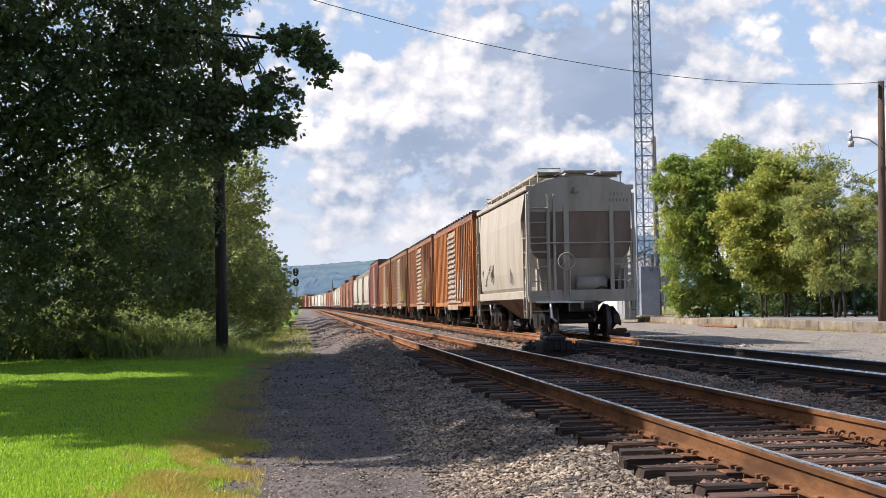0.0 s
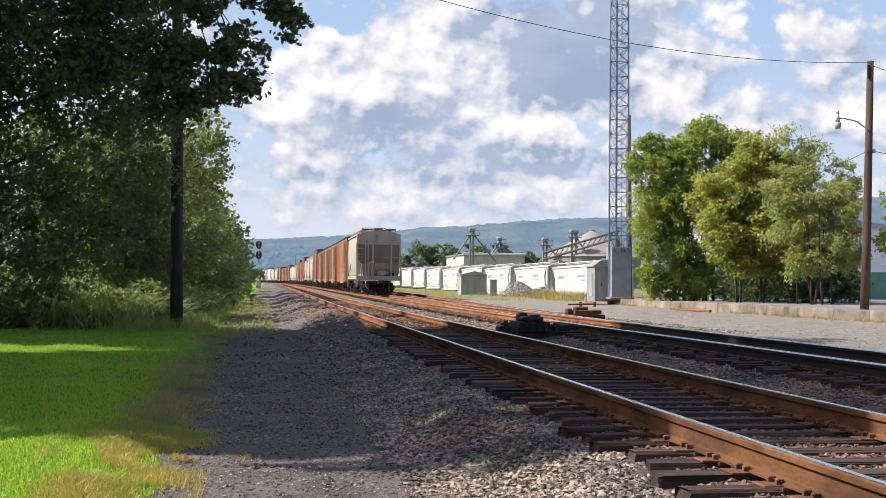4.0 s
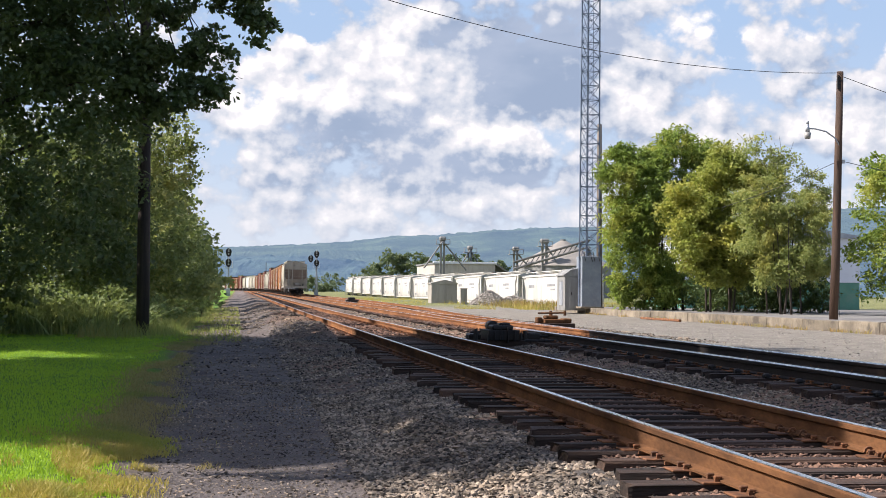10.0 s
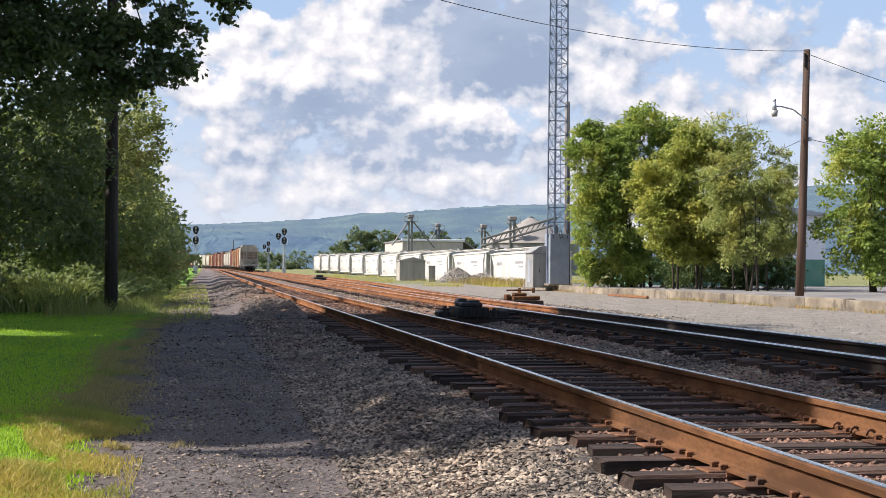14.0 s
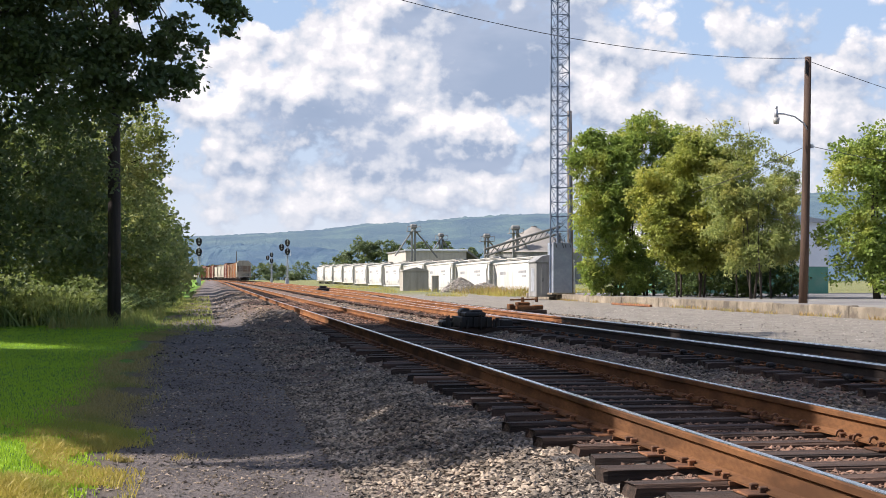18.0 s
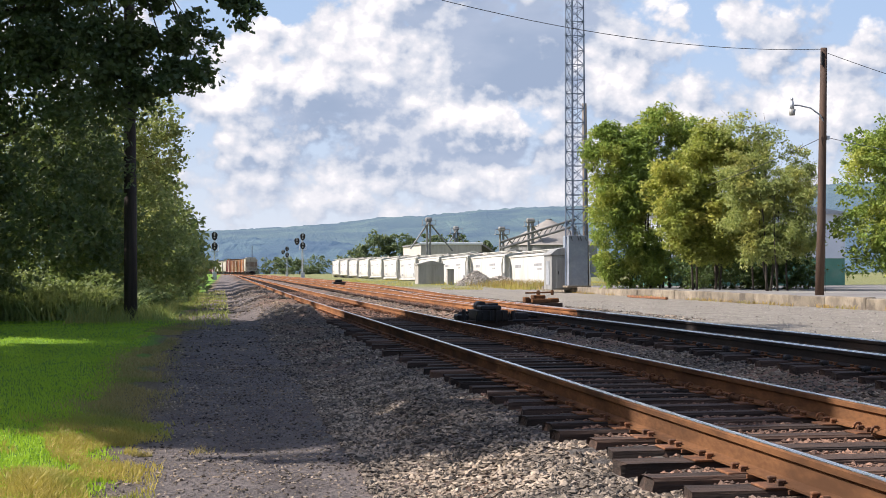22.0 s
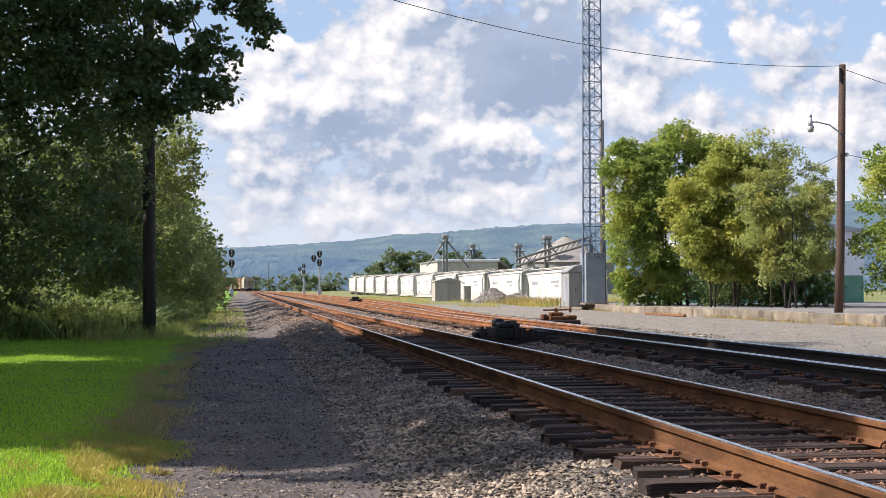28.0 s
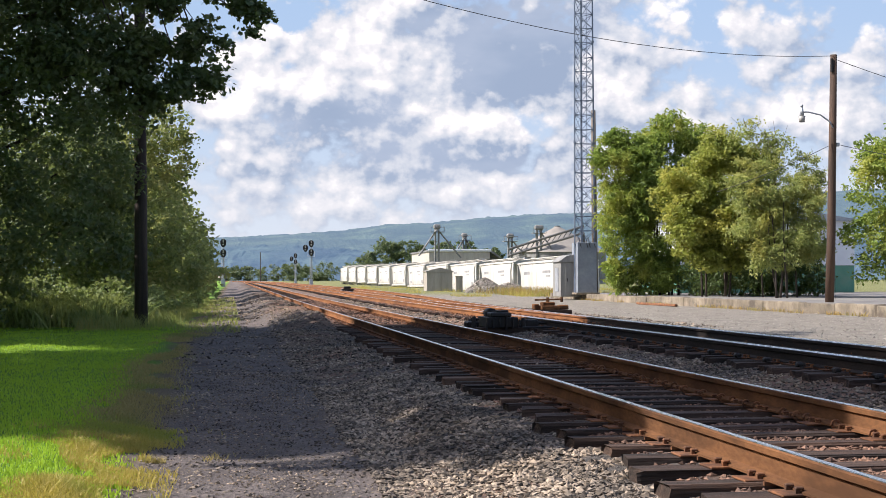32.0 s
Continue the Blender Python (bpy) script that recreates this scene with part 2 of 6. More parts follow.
LEAF_MID = leaf_mat("hedge_leaf", (0.16, 0.21, 0.090), (0.30, 0.34, 0.135), (0.42, 0.41, 0.16), 0.52)
LEAF_UNDER = leaf_mat("undergrowth_leaf", (0.16, 0.21, 0.09), (0.26, 0.32, 0.13), (0.33, 0.36, 0.13), 0.48)
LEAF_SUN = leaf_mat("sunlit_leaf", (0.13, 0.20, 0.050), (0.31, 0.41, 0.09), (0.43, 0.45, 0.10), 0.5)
LEAF_PALE = leaf_mat("willow_like_leaf", (0.26, 0.32, 0.11), (0.44, 0.47, 0.17), (0.48, 0.45, 0.13), 0.5)
LEAF_OLIVE = leaf_mat("olive_leaf", (0.21, 0.25, 0.060), (0.38, 0.42, 0.095), (0.47, 0.45, 0.10), 0.5)
GRASS = leaf_mat("lawn_grass", (0.31, 0.49, 0.03), (0.40, 0.60, 0.05), (0.35, 0.55, 0.04), 0.5)
DRY_GRASS = leaf_mat("dry_grass", (0.42, 0.33, 0.07), (0.54, 0.42, 0.11), (0.30, 0.32, 0.06), 0.45)
RED_WEED = leaf_mat("red_brown_weeds", (0.30, 0.17, 0.06), (0.38, 0.27, 0.09), (0.26, 0.24, 0.07), 0.35)
WEED = leaf_mat("weeds", (0.24, 0.28, 0.085), (0.34, 0.36, 0.11), (0.38, 0.33, 0.11), 0.45)
STRAW = leaf_mat("worn_straw", (0.30, 0.23, 0.10), (0.40, 0.31, 0.13), (0.24, 0.25, 0.07), 0.4)
FROND = leaf_mat("fern_frond", (0.17, 0.23, 0.09), (0.29, 0.36, 0.14), (0.35, 0.38, 0.13), 0.48)
RED_LENS = mat("signal_lens_dark", (0.05, 0.02, 0.02), (0.03, 0.015, 0.015), 4, 30, 0.2)


# ---- mesh helpers
def smooth(lo, hi, v):
    t = min(1.0, max(0.0, (v - lo) / (hi - lo)))
    return t * t * (3 - 2 * t)


def box(bm, x0, x1, y0, y1, z0, z1, bevel=0.0, turn=None):
    made = bmesh.ops.create_cube(bm, size=1.0)["verts"]
    m = Matrix.Translation(((x0 + x1) / 2, (y0 + y1) / 2, (z0 + z1) / 2)) @ Matrix.Diagonal((x1 - x0, y1 - y0, z1 - z0, 1))
    bmesh.ops.transform(bm, matrix=(turn @ m) if turn else m, verts=made)
    if bevel:
        edges = {e for v in made for e in v.link_edges}
        bmesh.ops.bevel(bm, geom=list(edges), offset=bevel, segments=1, affect="EDGES")
    return bm


def rod(bm, a, b, r, seg=8, r2=None):
    a, b = Vector(a), Vector(b)
    made = bmesh.ops.create_cone(bm, cap_ends=True, segments=seg, radius1=r, radius2=r if r2 is None else r2, depth=(b - a).length)["verts"]
    q = (b - a).to_track_quat("Z", "Y").to_matrix().to_4x4()
    bmesh.ops.transform(bm, matrix=Matrix.Translation((a + b) / 2) @ q, verts=made)
    return bm


def tube(bm, points, r, seg=6):
    """A bent tube; r may be a number or a list, one for each point."""
    radii = r if isinstance(r, (list, tuple)) else [r] * len(points)
    rings = []
    pts = [Vector(p) for p in points]
    for i, p in enumerate(pts):
        d = (pts[min(i + 1, len(pts) - 1)] - pts[max(i - 1, 0)]).normalized()
        q = d.to_track_quat("Z", "Y").to_matrix()
        rings.append([bm.verts.new(p + q @ Vector((radii[i] * math.cos(k * math.tau / seg), radii[i] * math.sin(k * math.tau / seg), 0))) for k in range(seg)])
    for u, v in zip(rings, rings[1:]):
        for k in range(seg):
            bm.faces.new((u[k], u[(k + 1) % seg], v[(k + 1) % seg], v[k]))
    bm.faces.new(rings[0][::-1])
    bm.faces.new(rings[-1])
    return bm


def loft(bm, sections):
    """Closed sections of equal count, joined by quads, with end caps."""
    rings = [[bm.verts.new(p) for p in s] for s in sections]
    n = len(rings[0])
    for u, v in zip(rings, rings[1:]):
        for k in range(n):
            bm.faces.new((u[k], u[(k + 1) % n], v[(k + 1) % n], v[k]))
    bm.faces.new(rings[0][::-1])
    bm.faces.new(rings[-1])
    return bm


def ring(bm, centre, axis, radius, r, seg=20):
    """A thin hoop round an axis."""
    q = Vector(axis).to_track_quat("Z", "Y").to_matrix()
    c = Vector(centre)
    pts = [c + q @ Vector((radius * math.cos(k * math.tau / seg), radius * math.sin(k * math.tau / seg), 0)) for k in range(seg + 1)]
    return tube(bm, pts, r, 5)


def mesh_of(bm, material, name, smooth_shade=False):
    bmesh.ops.recalc_face_normals(bm, faces=bm.faces)
    me = bpy.data.meshes.new(name)
    bm.to_mesh(me)
    bm.free()
    me.materials.append(material)
    if smooth_shade:
        me.shade_smooth()
    return me


def part(name, bm, material, parent, label="", smooth_shade=False):
    ob = new(name, bm if isinstance(bm, bpy.types.Mesh) else mesh_of(bm, material, name, smooth_shade))
    ob.parent = parent
    return tagged(ob, label)


def thing(name, m, label, category, group="", kind=""):
    ob = new(name)
    ob.empty_display_size = 0.2
    ob.matrix_basis = m
    return tagged(ob, label, category, group, kind)


def raw_mesh(name, verts, faces, material):
    """A mesh straight from arrays; faces is an (n, k) array."""
    verts, faces = np.asarray(verts, np.float32), np.asarray(faces, np.int32)
    me = bpy.data.meshes.new(name)
    me.vertices.add(len(verts))
    me.vertices.foreach_set("co", verts.ravel())
    me.loops.add(faces.size)
    me.loops.foreach_set("vertex_index", faces.ravel())
    me.polygons.add(len(faces))
    me.polygons.foreach_set("loop_start", np.arange(0, faces.size, faces.shape[1], dtype=np.int32))
    me.update(calc_edges=True)
    me.shade_flat()
    me.materials.append(material)
    return me


def bm_new():
    return bmesh.new()


# ---- lie of the land
def rail_z(y):
    return 0.45 + max(0.0, min(y, 650.0) - 60.0) * 0.0018


def rise(y):
    return 0.20 * smooth(12, 35, y) + max(0.0, min(y, 650.0) - 60.0) * 0.0018


BEND_FROM, BEND = 330.0, 0.00027


def bend(y):
    """How far the line has swung to the left at y."""
    if y < BEND_FROM:
        return 0.0
    far = min(y, 640.0)
    d = BEND * (far - BEND_FROM) ** 2
    return d + max(0.0, y - 640.0) * 2 * BEND * (640.0 - BEND_FROM)


def siding_x(y):
    """Centre of the third track, which leaves the second one."""
    if y < 19:
        return 7.8
    if y < 68:
        return 7.8 + (y - 19) ** 2 / 1600.0
    return 9.3 + 2.0 * (1 - math.exp(-(y - 68) * 0.0306))


def row_x(y):
    # centre of the sunken siding on which the white cars stand
    return 28.8 - (y - 132.5) * 0.0087


def row_z(y):
    return -1.05 + (y - 150) * 0.0066


def ground_z(x, y):
    base = rise(y)
    n = noise.noise((x * 0.9, y * 0.45, 3.1)) * 0.05 + noise.noise((x * 3.1, y * 2.3, 7.7)) * 0.012
    xs = x + bend(y)
    bed = rail_z(y) - 0.215
    right = 9.75 + (0.0 if y < 30 else siding_x(y) - 7.8)
    up = smooth(1.05 + 0.25 * noise.noise((0.0, y * 0.22, 1.0)), 2.05, xs)
    out = min(abs(xs - 3.58), abs(xs - 7.8)) if y < 30 else min(abs(xs - 3.58), abs(xs - 7.8), abs(xs - siding_x(y)))
    bed -= 0.048 * smooth(0.95, 1.35, out)        # tie ends stand proud of the ballast
    z = base + n + (bed - base) * up
    if xs > 1.6:
        z -= n * 0.7
        gap = smooth(5.0, 5.5, xs) * (1 - smooth(6.0, 6.5, xs))
        z -= 0.07 * gap
    if xs > right:
        z = bed + (rail_z(y) - 0.32 + n * 0.6 - bed) * smooth(right, right + 1.2, xs)
    if xs < 2.6 and y > 20:           # heaps of spilled ballast along the shoulder
        hump = 0.5 + 0.5 * math.sin(0.95 * y + 0.5 * xs + 2.4 * noise.noise((xs * 0.3, y * 0.13, 2.0)))
        heap = 0.15 * smooth(-1.3, -0.3, xs) + 0.27 * smooth(0.2, 1.2, xs)
        z += heap * hump * hump * smooth(24, 34, y) * (1 - smooth(1.95, 2.5, xs))
    if xs < -0.5:
        z += 0.06 * smooth(0.5, 1.4, -xs)
    if x > 22 and 88 < y < 380:        # cutting of the far siding
        deep = (1 - smooth(2.0, 3.6, abs(x - row_x(y)))) * smooth(92, 104, y) * (1 - smooth(350, 375, y))
        z += (row_z(y) - 0.19 - z) * deep
    return z


def ground_material():
    """Gravel path, ballast, verge and yard, parted by wavering edges across the line."""
    m = bpy.data.materials.new("ground_gravel_and_verge")
    m.use_nodes = True
    t = m.node_tree
    bsdf = t.nodes["Principled BSDF"]
    vec = t.nodes.new("ShaderNodeTexCoord").outputs["Object"]
    sep = t.nodes.new("ShaderNodeSeparateXYZ")
    t.links.new(vec, sep.inputs[0])
    x, y = sep.outputs[0], sep.outputs[1]
    wob = noise_at(t, vec, 0.6, 5, 0.65)
    xw = math_node(t, "ADD", x, math_node(t, "MULTIPLY", math_node(t, "SUBTRACT", wob, 0.5), 1.3))
    vor = node(t, "ShaderNodeTexVoronoi", Scale=26.0)
    t.links.new(vec, vor.inputs["Vector"])
    grain = noise_at(t, vec, 55, 6, 0.7)
    broad = noise_at(t, vec, 1.6, 8, 0.68)
    path = mix_colour(t, ramp(t, broad, 0.35, 0.65), (0.19, 0.162, 0.152), (0.105, 0.09, 0.086))
    path = mix_colour(t, ramp(t, grain, 0.45, 0.72), path, (0.25, 0.215, 0.195))
    path = mix_colour(t, math_node(t, "MULTIPLY", vor.outputs["Color"], 0.45), path, (0.055, 0.047, 0.045))
    path = mix_colour(t, math_node(t, "MULTIPLY", ramp(t, noise_at(t, vec, 0.45, 6, 0.7, (1.6, 0.7, 1)), 0.5, 0.66), 0.6), path, (0.075, 0.062, 0.057))
    bal = mix_colour(t, vor.outputs["Color"], (0.16, 0.142, 0.125), (0.045, 0.04, 0.038))
    bal = mix_colour(t, math_node(t, "MULTIPLY", ramp(t, noise_at(t, vec, 0.35, 4, 0.6), 0.42, 0.62), 0.6), bal, (0.26, 0.14, 0.085))
    soil = mix_colour(t, ramp(t, xw, -1.35, -0.95), (0.13, 0.25, 0.025), (0.15, 0.115, 0.07))
    soil = mix_colour(t, math_node(t, "MULTIPLY", ramp(t, grain, 0.45, 0.75), 0.5), soil, (0.07, 0.06, 0.035))
    yard = mix_colour(t, ramp(t, broad, 0.35, 0.65), (0.29, 0.265, 0.225), (0.20, 0.18, 0.15))
    yard = mix_colour(t, ramp(t, grain, 0.5, 0.75), yard, (0.35, 0.325, 0.28))
    yard = mix_colour(t, math_node(t, "MULTIPLY", vor.outputs["Color"], 0.4), yard, (0.12, 0.105, 0.09))
    meadow = mix_colour(t, ramp(t, broad, 0.4, 0.6), (0.20, 0.20, 0.06), (0.13, 0.15, 0.05))
    col = mix_colour(t, ramp(t, xw, -0.95, -0.55), soil, path)
    col = mix_colour(t, ramp(t, xw, 0.75, 1.35), col, bal)
    col = mix_colour(t, ramp(t, xw, 9.6, 10.4), col, yard)
    far = math_node(t, "MULTIPLY", ramp(t, y, 95, 125), ramp(t, xw, 12.5, 15.0))
    col = mix_colour(t, math_node(t, "MULTIPLY", far, 0.85), col, meadow)
    t.links.new(col, bsdf.inputs["Base Color"])
    bsdf.inputs["Roughness"].default_value, bsdf.inputs["Specular IOR Level"].default_value = 0.92, 0.25
    b = node(t, "ShaderNodeBump", Strength=0.9, Distance=0.035)
    t.links.new(math_node(t, "ADD", math_node(t, "MULTIPLY", vor.outputs["Distance"], 0.8), grain), b.inputs["Height"])
    t.links.new(b.outputs[0], bsdf.inputs["Normal"])
    return m


def build_ground():
    xs = sorted({round(v, 3) for v in [*np.arange(-14, 16, 0.2), *np.arange(16, 60, 2.0), *np.arange(22.4, 34, 0.8), *np.arange(-60, -14, 4.0), *np.linspace(60, 400, 10), *np.linspace(-400, -60, 10),
                 -4500, -2000, -1000, 1000, 2000, 4500]})
    ys = sorted({round(v, 3) for v in [*np.arange(-12, 6, 1.0), *np.arange(6, 70, 0.2), *np.arange(70, 160, 0.8), *np.arange(160, 700, 6.0), *np.linspace(700, 1500, 8),
                 -4500, -1500, -400, -100, -40, 2500, 3500, 4700]})
    verts = [(x, y, ground_z(x, y)) for y in ys for x in xs]
    w = len(xs)
    idx = np.arange(len(verts)).reshape(len(ys), w)
    faces = np.stack([idx[:-1, :-1], idx[:-1, 1:], idx[1:, 1:], idx[1:, :-1]], -1).reshape(-1, 4)
    me = raw_mesh("ground", verts, faces, ground_material())
    me.shade_smooth()
    tagged(new("ground", me), "dark gravel path, stone ballast and weedy verge ground", "ground", kind="structure")


# ---- railway tracks
def rail_mesh(name, centre, y0, y1, head_too, steel=None, level=None):
    """One rail: foot and web, or the polished head, swept along centre(y)."""
    prof = [(-0.070, -0.172), (0.070, -0.172), (0.070, -0.160), (0.012, -0.140), (0.010, -0.055), (0.034, -0.042), (0.036, -0.010), (0.026, -0.002),
            (-0.026, -0.002), (-0.036, -0.010), (-0.034, -0.042), (-0.010, -0.055), (-0.012, -0.140), (-0.070, -0.160)]
    if head_too:
        prof = [(-0.024, -0.004), (0.024, -0.004), (0.020, 0.002), (-0.020, 0.002)]
    ys = [y0]
    while ys[-1] < y1:
        ys.append(min(y1, ys[-1] + (4.0 if ys[-1] < 90 else 10.0)))
    bm = bm_new()
    loft(bm, [[(centre(y) + u, y, (level or rail_z)(y) + v) for u, v in prof] for y in ys])
    return mesh_of(bm, RAIL_HEAD if head_too else steel or RAIL_RUST, name)


def tie_mesh(seed, length=2.6):
    r = random.Random(seed)
    bm = bm_new()
    box(bm, -length / 2, length / 2, -0.115, 0.115, -0.35, -0.178, 0.012)
    for v in bm.verts:
        v.co += Vector((r.uniform(-0.03, 0.03), r.uniform(-0.012, 0.012), r.uniform(-0.008, 0.006)))
    return mesh_of(bm, TIE_WOOD, "tie")


def plate_mesh():
    """A rail's tie plate with two spikes on each side."""
    bm = bm_new()
    box(bm, -0.18, 0.18, -0.095, 0.095, -0.182, -0.168, 0.004)
    for sx in (-1, 1):
        for sy in (-0.06, 0.06):
            box(bm, sx * 0.088 - 0.012, sx * 0.088 + 0.012, sy - 0.012, sy + 0.012, -0.17, -0.145)
            box(bm, sx * 0.080 - 0.022, sx * 0.080 + 0.022, sy - 0.018, sy + 0.018, -0.150, -0.135, 0.005)
    return mesh_of(bm, PLATE_RUST, "tie_plate")


def anchor_mesh():
    """A hooked rail anchor gripping the rail's foot, its loop on the +x side."""
    bm = bm_new()
    tube(bm, [(0.078 + 0.030 * math.cos(a), 0, -0.150 + 0.030 * math.sin(a)) for a in np.linspace(-1.8, 2.6, 8)], 0.011, 5)
    box(bm, -0.085, 0.085, -0.010, 0.010, -0.195, -0.174)
    return mesh_of(bm, PLATE_RUST, "rail_anchor")


TIES = [tie_mesh(s) for s in range(5)]
PLATE, ANCHOR = plate_mesh(), anchor_mesh()


def track(label, centre, y0, y1, ties_from, ties_to, plates_to, lengths, step=0.53, level=None):
    ob = thing("track", pose(0, 0, 0), label, "railway track", "railway tracks", "structure")
    for side in (-1, 1):
        def line(y, s=side):
            return centre(y) + s * 0.753
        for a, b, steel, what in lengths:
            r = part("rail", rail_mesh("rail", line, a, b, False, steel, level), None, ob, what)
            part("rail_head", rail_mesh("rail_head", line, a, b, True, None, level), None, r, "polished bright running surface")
    rnd = random.Random(int(y0 * 7 + ties_to))
    y, n = ties_from, 0
    far_v, far_f = [], []
    while y < y1 - 1:
        yy = y + rnd.uniform(-0.04, 0.04)
        x, slope = centre(yy), (centre(yy + 0.5) - centre(yy - 0.5))
        turn = pose(x + rnd.uniform(-0.10, 0.10), yy, rail_z(yy) + rnd.uniform(-0.004, 0.0), 0, 0, rnd.uniform(-2.6, 2.6) - math.degrees(slope))
        if y < ties_to and n < 298:
            tie = part("tie", rnd.choice(TIES), None, ob)
            tie.matrix_basis = turn
            n += 1
            if 3 < y < plates_to:
                for side in (-1, 1):
                    p = part("tie_plate", PLATE, None, ob)
                    p.matrix_basis = pose(x + side * 0.753, yy, rail_z(yy), 0, 0, rnd.uniform(-2, 2))
                    for d in (-0.135, 0.135):
                        if rnd.random() < 0.8:
                            p = part("rail_anchor", ANCHOR, None, ob)
                            p.matrix_basis = pose(x + side * 0.753, yy + d, rail_z(yy), 0, rnd.uniform(-6, 6), 0 if side < 0 else 180)
        else:
            k = len(far_v)
            for cx, cy in ((-1.3, -0.115), (1.3, -0.115), (1.3, 0.115), (-1.3, 0.115)):
                far_v.append((x + cx, yy + cy, rail_z(yy) - 0.18))
            for cx, cy in ((-1.3, -0.115), (1.3, -0.115), (1.3, 0.115), (-1.3, 0.115)):
                far_v.append((x + cx, yy + cy, rail_z(yy) - 0.26))
            far_f += [(k, k + 1, k + 2, k + 3), (k + 4, k + 5, k + 1, k), (k + 5, k + 6, k + 2, k + 1), (k + 7, k + 4, k, k + 3), (k + 6, k + 7, k + 3, k + 2)]
        y += step
    if far_v:
        tagged(part("far_ties", raw_mesh("far_ties", far_v, far_f, TIE_WOOD), None, ob), kind="stuff")
    return ob


def build_tracks():
    # dark lengths stop where the tree shade stops; orange ones go on as sunlit
    track("main track with rusty rails on dark creosoted wooden ties", lambda y: 3.58 - bend(y), -14, 760, -13.5, 143, 62, [(-14, 34, RAIL_RUST, "dull brown steel rail"), (34, 760, RAIL_ORANGE_LIT, "rusty orange steel rail, coloured brighter as sunlit")])
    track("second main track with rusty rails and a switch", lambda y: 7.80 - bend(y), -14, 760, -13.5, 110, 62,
          [(-14, 12, RAIL_RUST, "dull brown steel rail"), (12, 33.0, RAIL_SHADED, "switch rail coloured black for tree shade"), (33.0, 760, RAIL_ORANGE_LIT, "rusty orange steel rail, coloured brighter as sunlit")])
    track("siding track that leaves the second track by a switch", lambda y: siding_x(y) - bend(y), 22, 700, 62, 190, 0,
          [(22, 29.5, RAIL_SHADED, "switch rail coloured black for tree shade"), (29.5, 700, RAIL_ORANGE_LIT, "rusty orange steel rail, coloured brighter as sunlit")])
    # the standing white train's track, far right
    track("weedy far siding under a row of white hopper cars", row_x, 104, 356, 355, 356, 0, [(104, 356, RAIL_RUST, "dull brown steel rail")], level=row_z)
    # guard rails and switch points beside the stock rails
    ob = thing("switch_points", pose(0, 0, 0), "steel switch point rails of a railway turnout, darkened for shade", "switch points", kind="")
    for side, y0, y1 in ((-1, 12.0, 27.0), (1, 14.0, 30.0)):
        # point rails take the shade-dark rail colour too
        part("point_rail", rail_mesh("point_rail", lambda y, s=side: 7.8 + s * (0.753 - 0.085) - (0.0 if s < 0 else 0.02), y0, y1, False, RAIL_SHADED), None, ob)
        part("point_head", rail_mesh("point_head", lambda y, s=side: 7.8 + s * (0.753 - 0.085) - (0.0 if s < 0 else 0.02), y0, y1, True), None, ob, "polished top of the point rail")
    for k in range(14):
        bm = bm_new()
        y = 13.0 + k * 1.06
        box(bm, 7.8 - 0.98, 7.8 + 0.98, y - 0.09, y + 0.09, 0.262, 0.282, 0.004)
        for s in (-1, 1):
            box(bm, 7.8 + s * 0.96 - 0.045, 7.8 + s * 0.96 + 0.045, y - 0.05, y + 0.05, 0.27, 0.335, 0.02)
        part("slide_plate", bm, BLACK_STEEL, ob)
    bm = bm_new()
    rod(bm, (6.3, 30.0, 0.30), (8.5, 30.0, 0.30), 0.025)
    part("throw_rod", bm, BLACK_STEEL, ob)


# ---- loose stones
def stones(name, spots, sizes, sides, label, flat=0.7, rock=None):
    """Many loose stones joined into one heap: each a crushed block of its own."""
    rng = np.random.default_rng(11 + len(spots))
    if sides == 12:
        base = np.array([(x, y, z) for x in (-0.7, 0.7) for y in (-0.7, 0.7) for z in (-0.7, 0.7)])
        tri = np.array([(0, 1, 3), (0, 3, 2), (4, 6, 7), (4, 7, 5), (0, 4, 5), (0, 5, 1), (2, 3, 7), (2, 7, 6), (0, 2, 6), (0, 6, 4), (1, 5, 7), (1, 7, 3)])
    else:
        base = np.array([(1, 0, 0), (-1, 0, 0), (0, 1, 0), (0, -1, 0), (0.15, 0.1, 0.66), (-0.1, 0.15, -0.66)], float)
        tri = np.array([(0, 2, 4), (2, 1, 4), (1, 3, 4), (3, 0, 4), (2, 0, 5), (1, 2, 5), (3, 1, 5), (0, 3, 5)])
    n, k = len(spots), len(base)
    v = base[None] * rng.uniform(0.5, 1.2, (n, k, 3)) * np.stack([rng.uniform(0.6, 1.6, n), rng.uniform(0.6, 1.2, n), rng.uniform(0.6, 1.1, n) * flat / 0.7], -1)[:, None]
    ang, tilt = rng.uniform(0, math.tau, n), rng.uniform(-0.6, 0.6, n)
    c, s, ct, st = np.cos(ang), np.sin(ang), np.cos(tilt), np.sin(tilt)
    x, y, z = v[..., 0], v[..., 1], v[..., 2]
    y, z = y * ct[:, None] - z * st[:, None], y * st[:, None] + z * ct[:, None]
    v = np.stack([x * c[:, None] - y * s[:, None], x * s[:, None] + y * c[:, None], z], -1) * np.asarray(sizes)[:, None, None] + np.asarray(spots)[:, None]
    f = (tri[None] + (np.arange(n) * k)[:, None, None]).reshape(-1, 3)
    return tagged(new(name, raw_mesh(name, v.reshape(-1, 3), f, rock or STONE)), label, "gravel", kind="stuff")


def free_of_rail(x):
    return all(abs(x - c) > 0.09 for c in (3.58 - 0.753, 3.58 + 0.753, 7.8 - 0.753, 7.8 + 0.753))


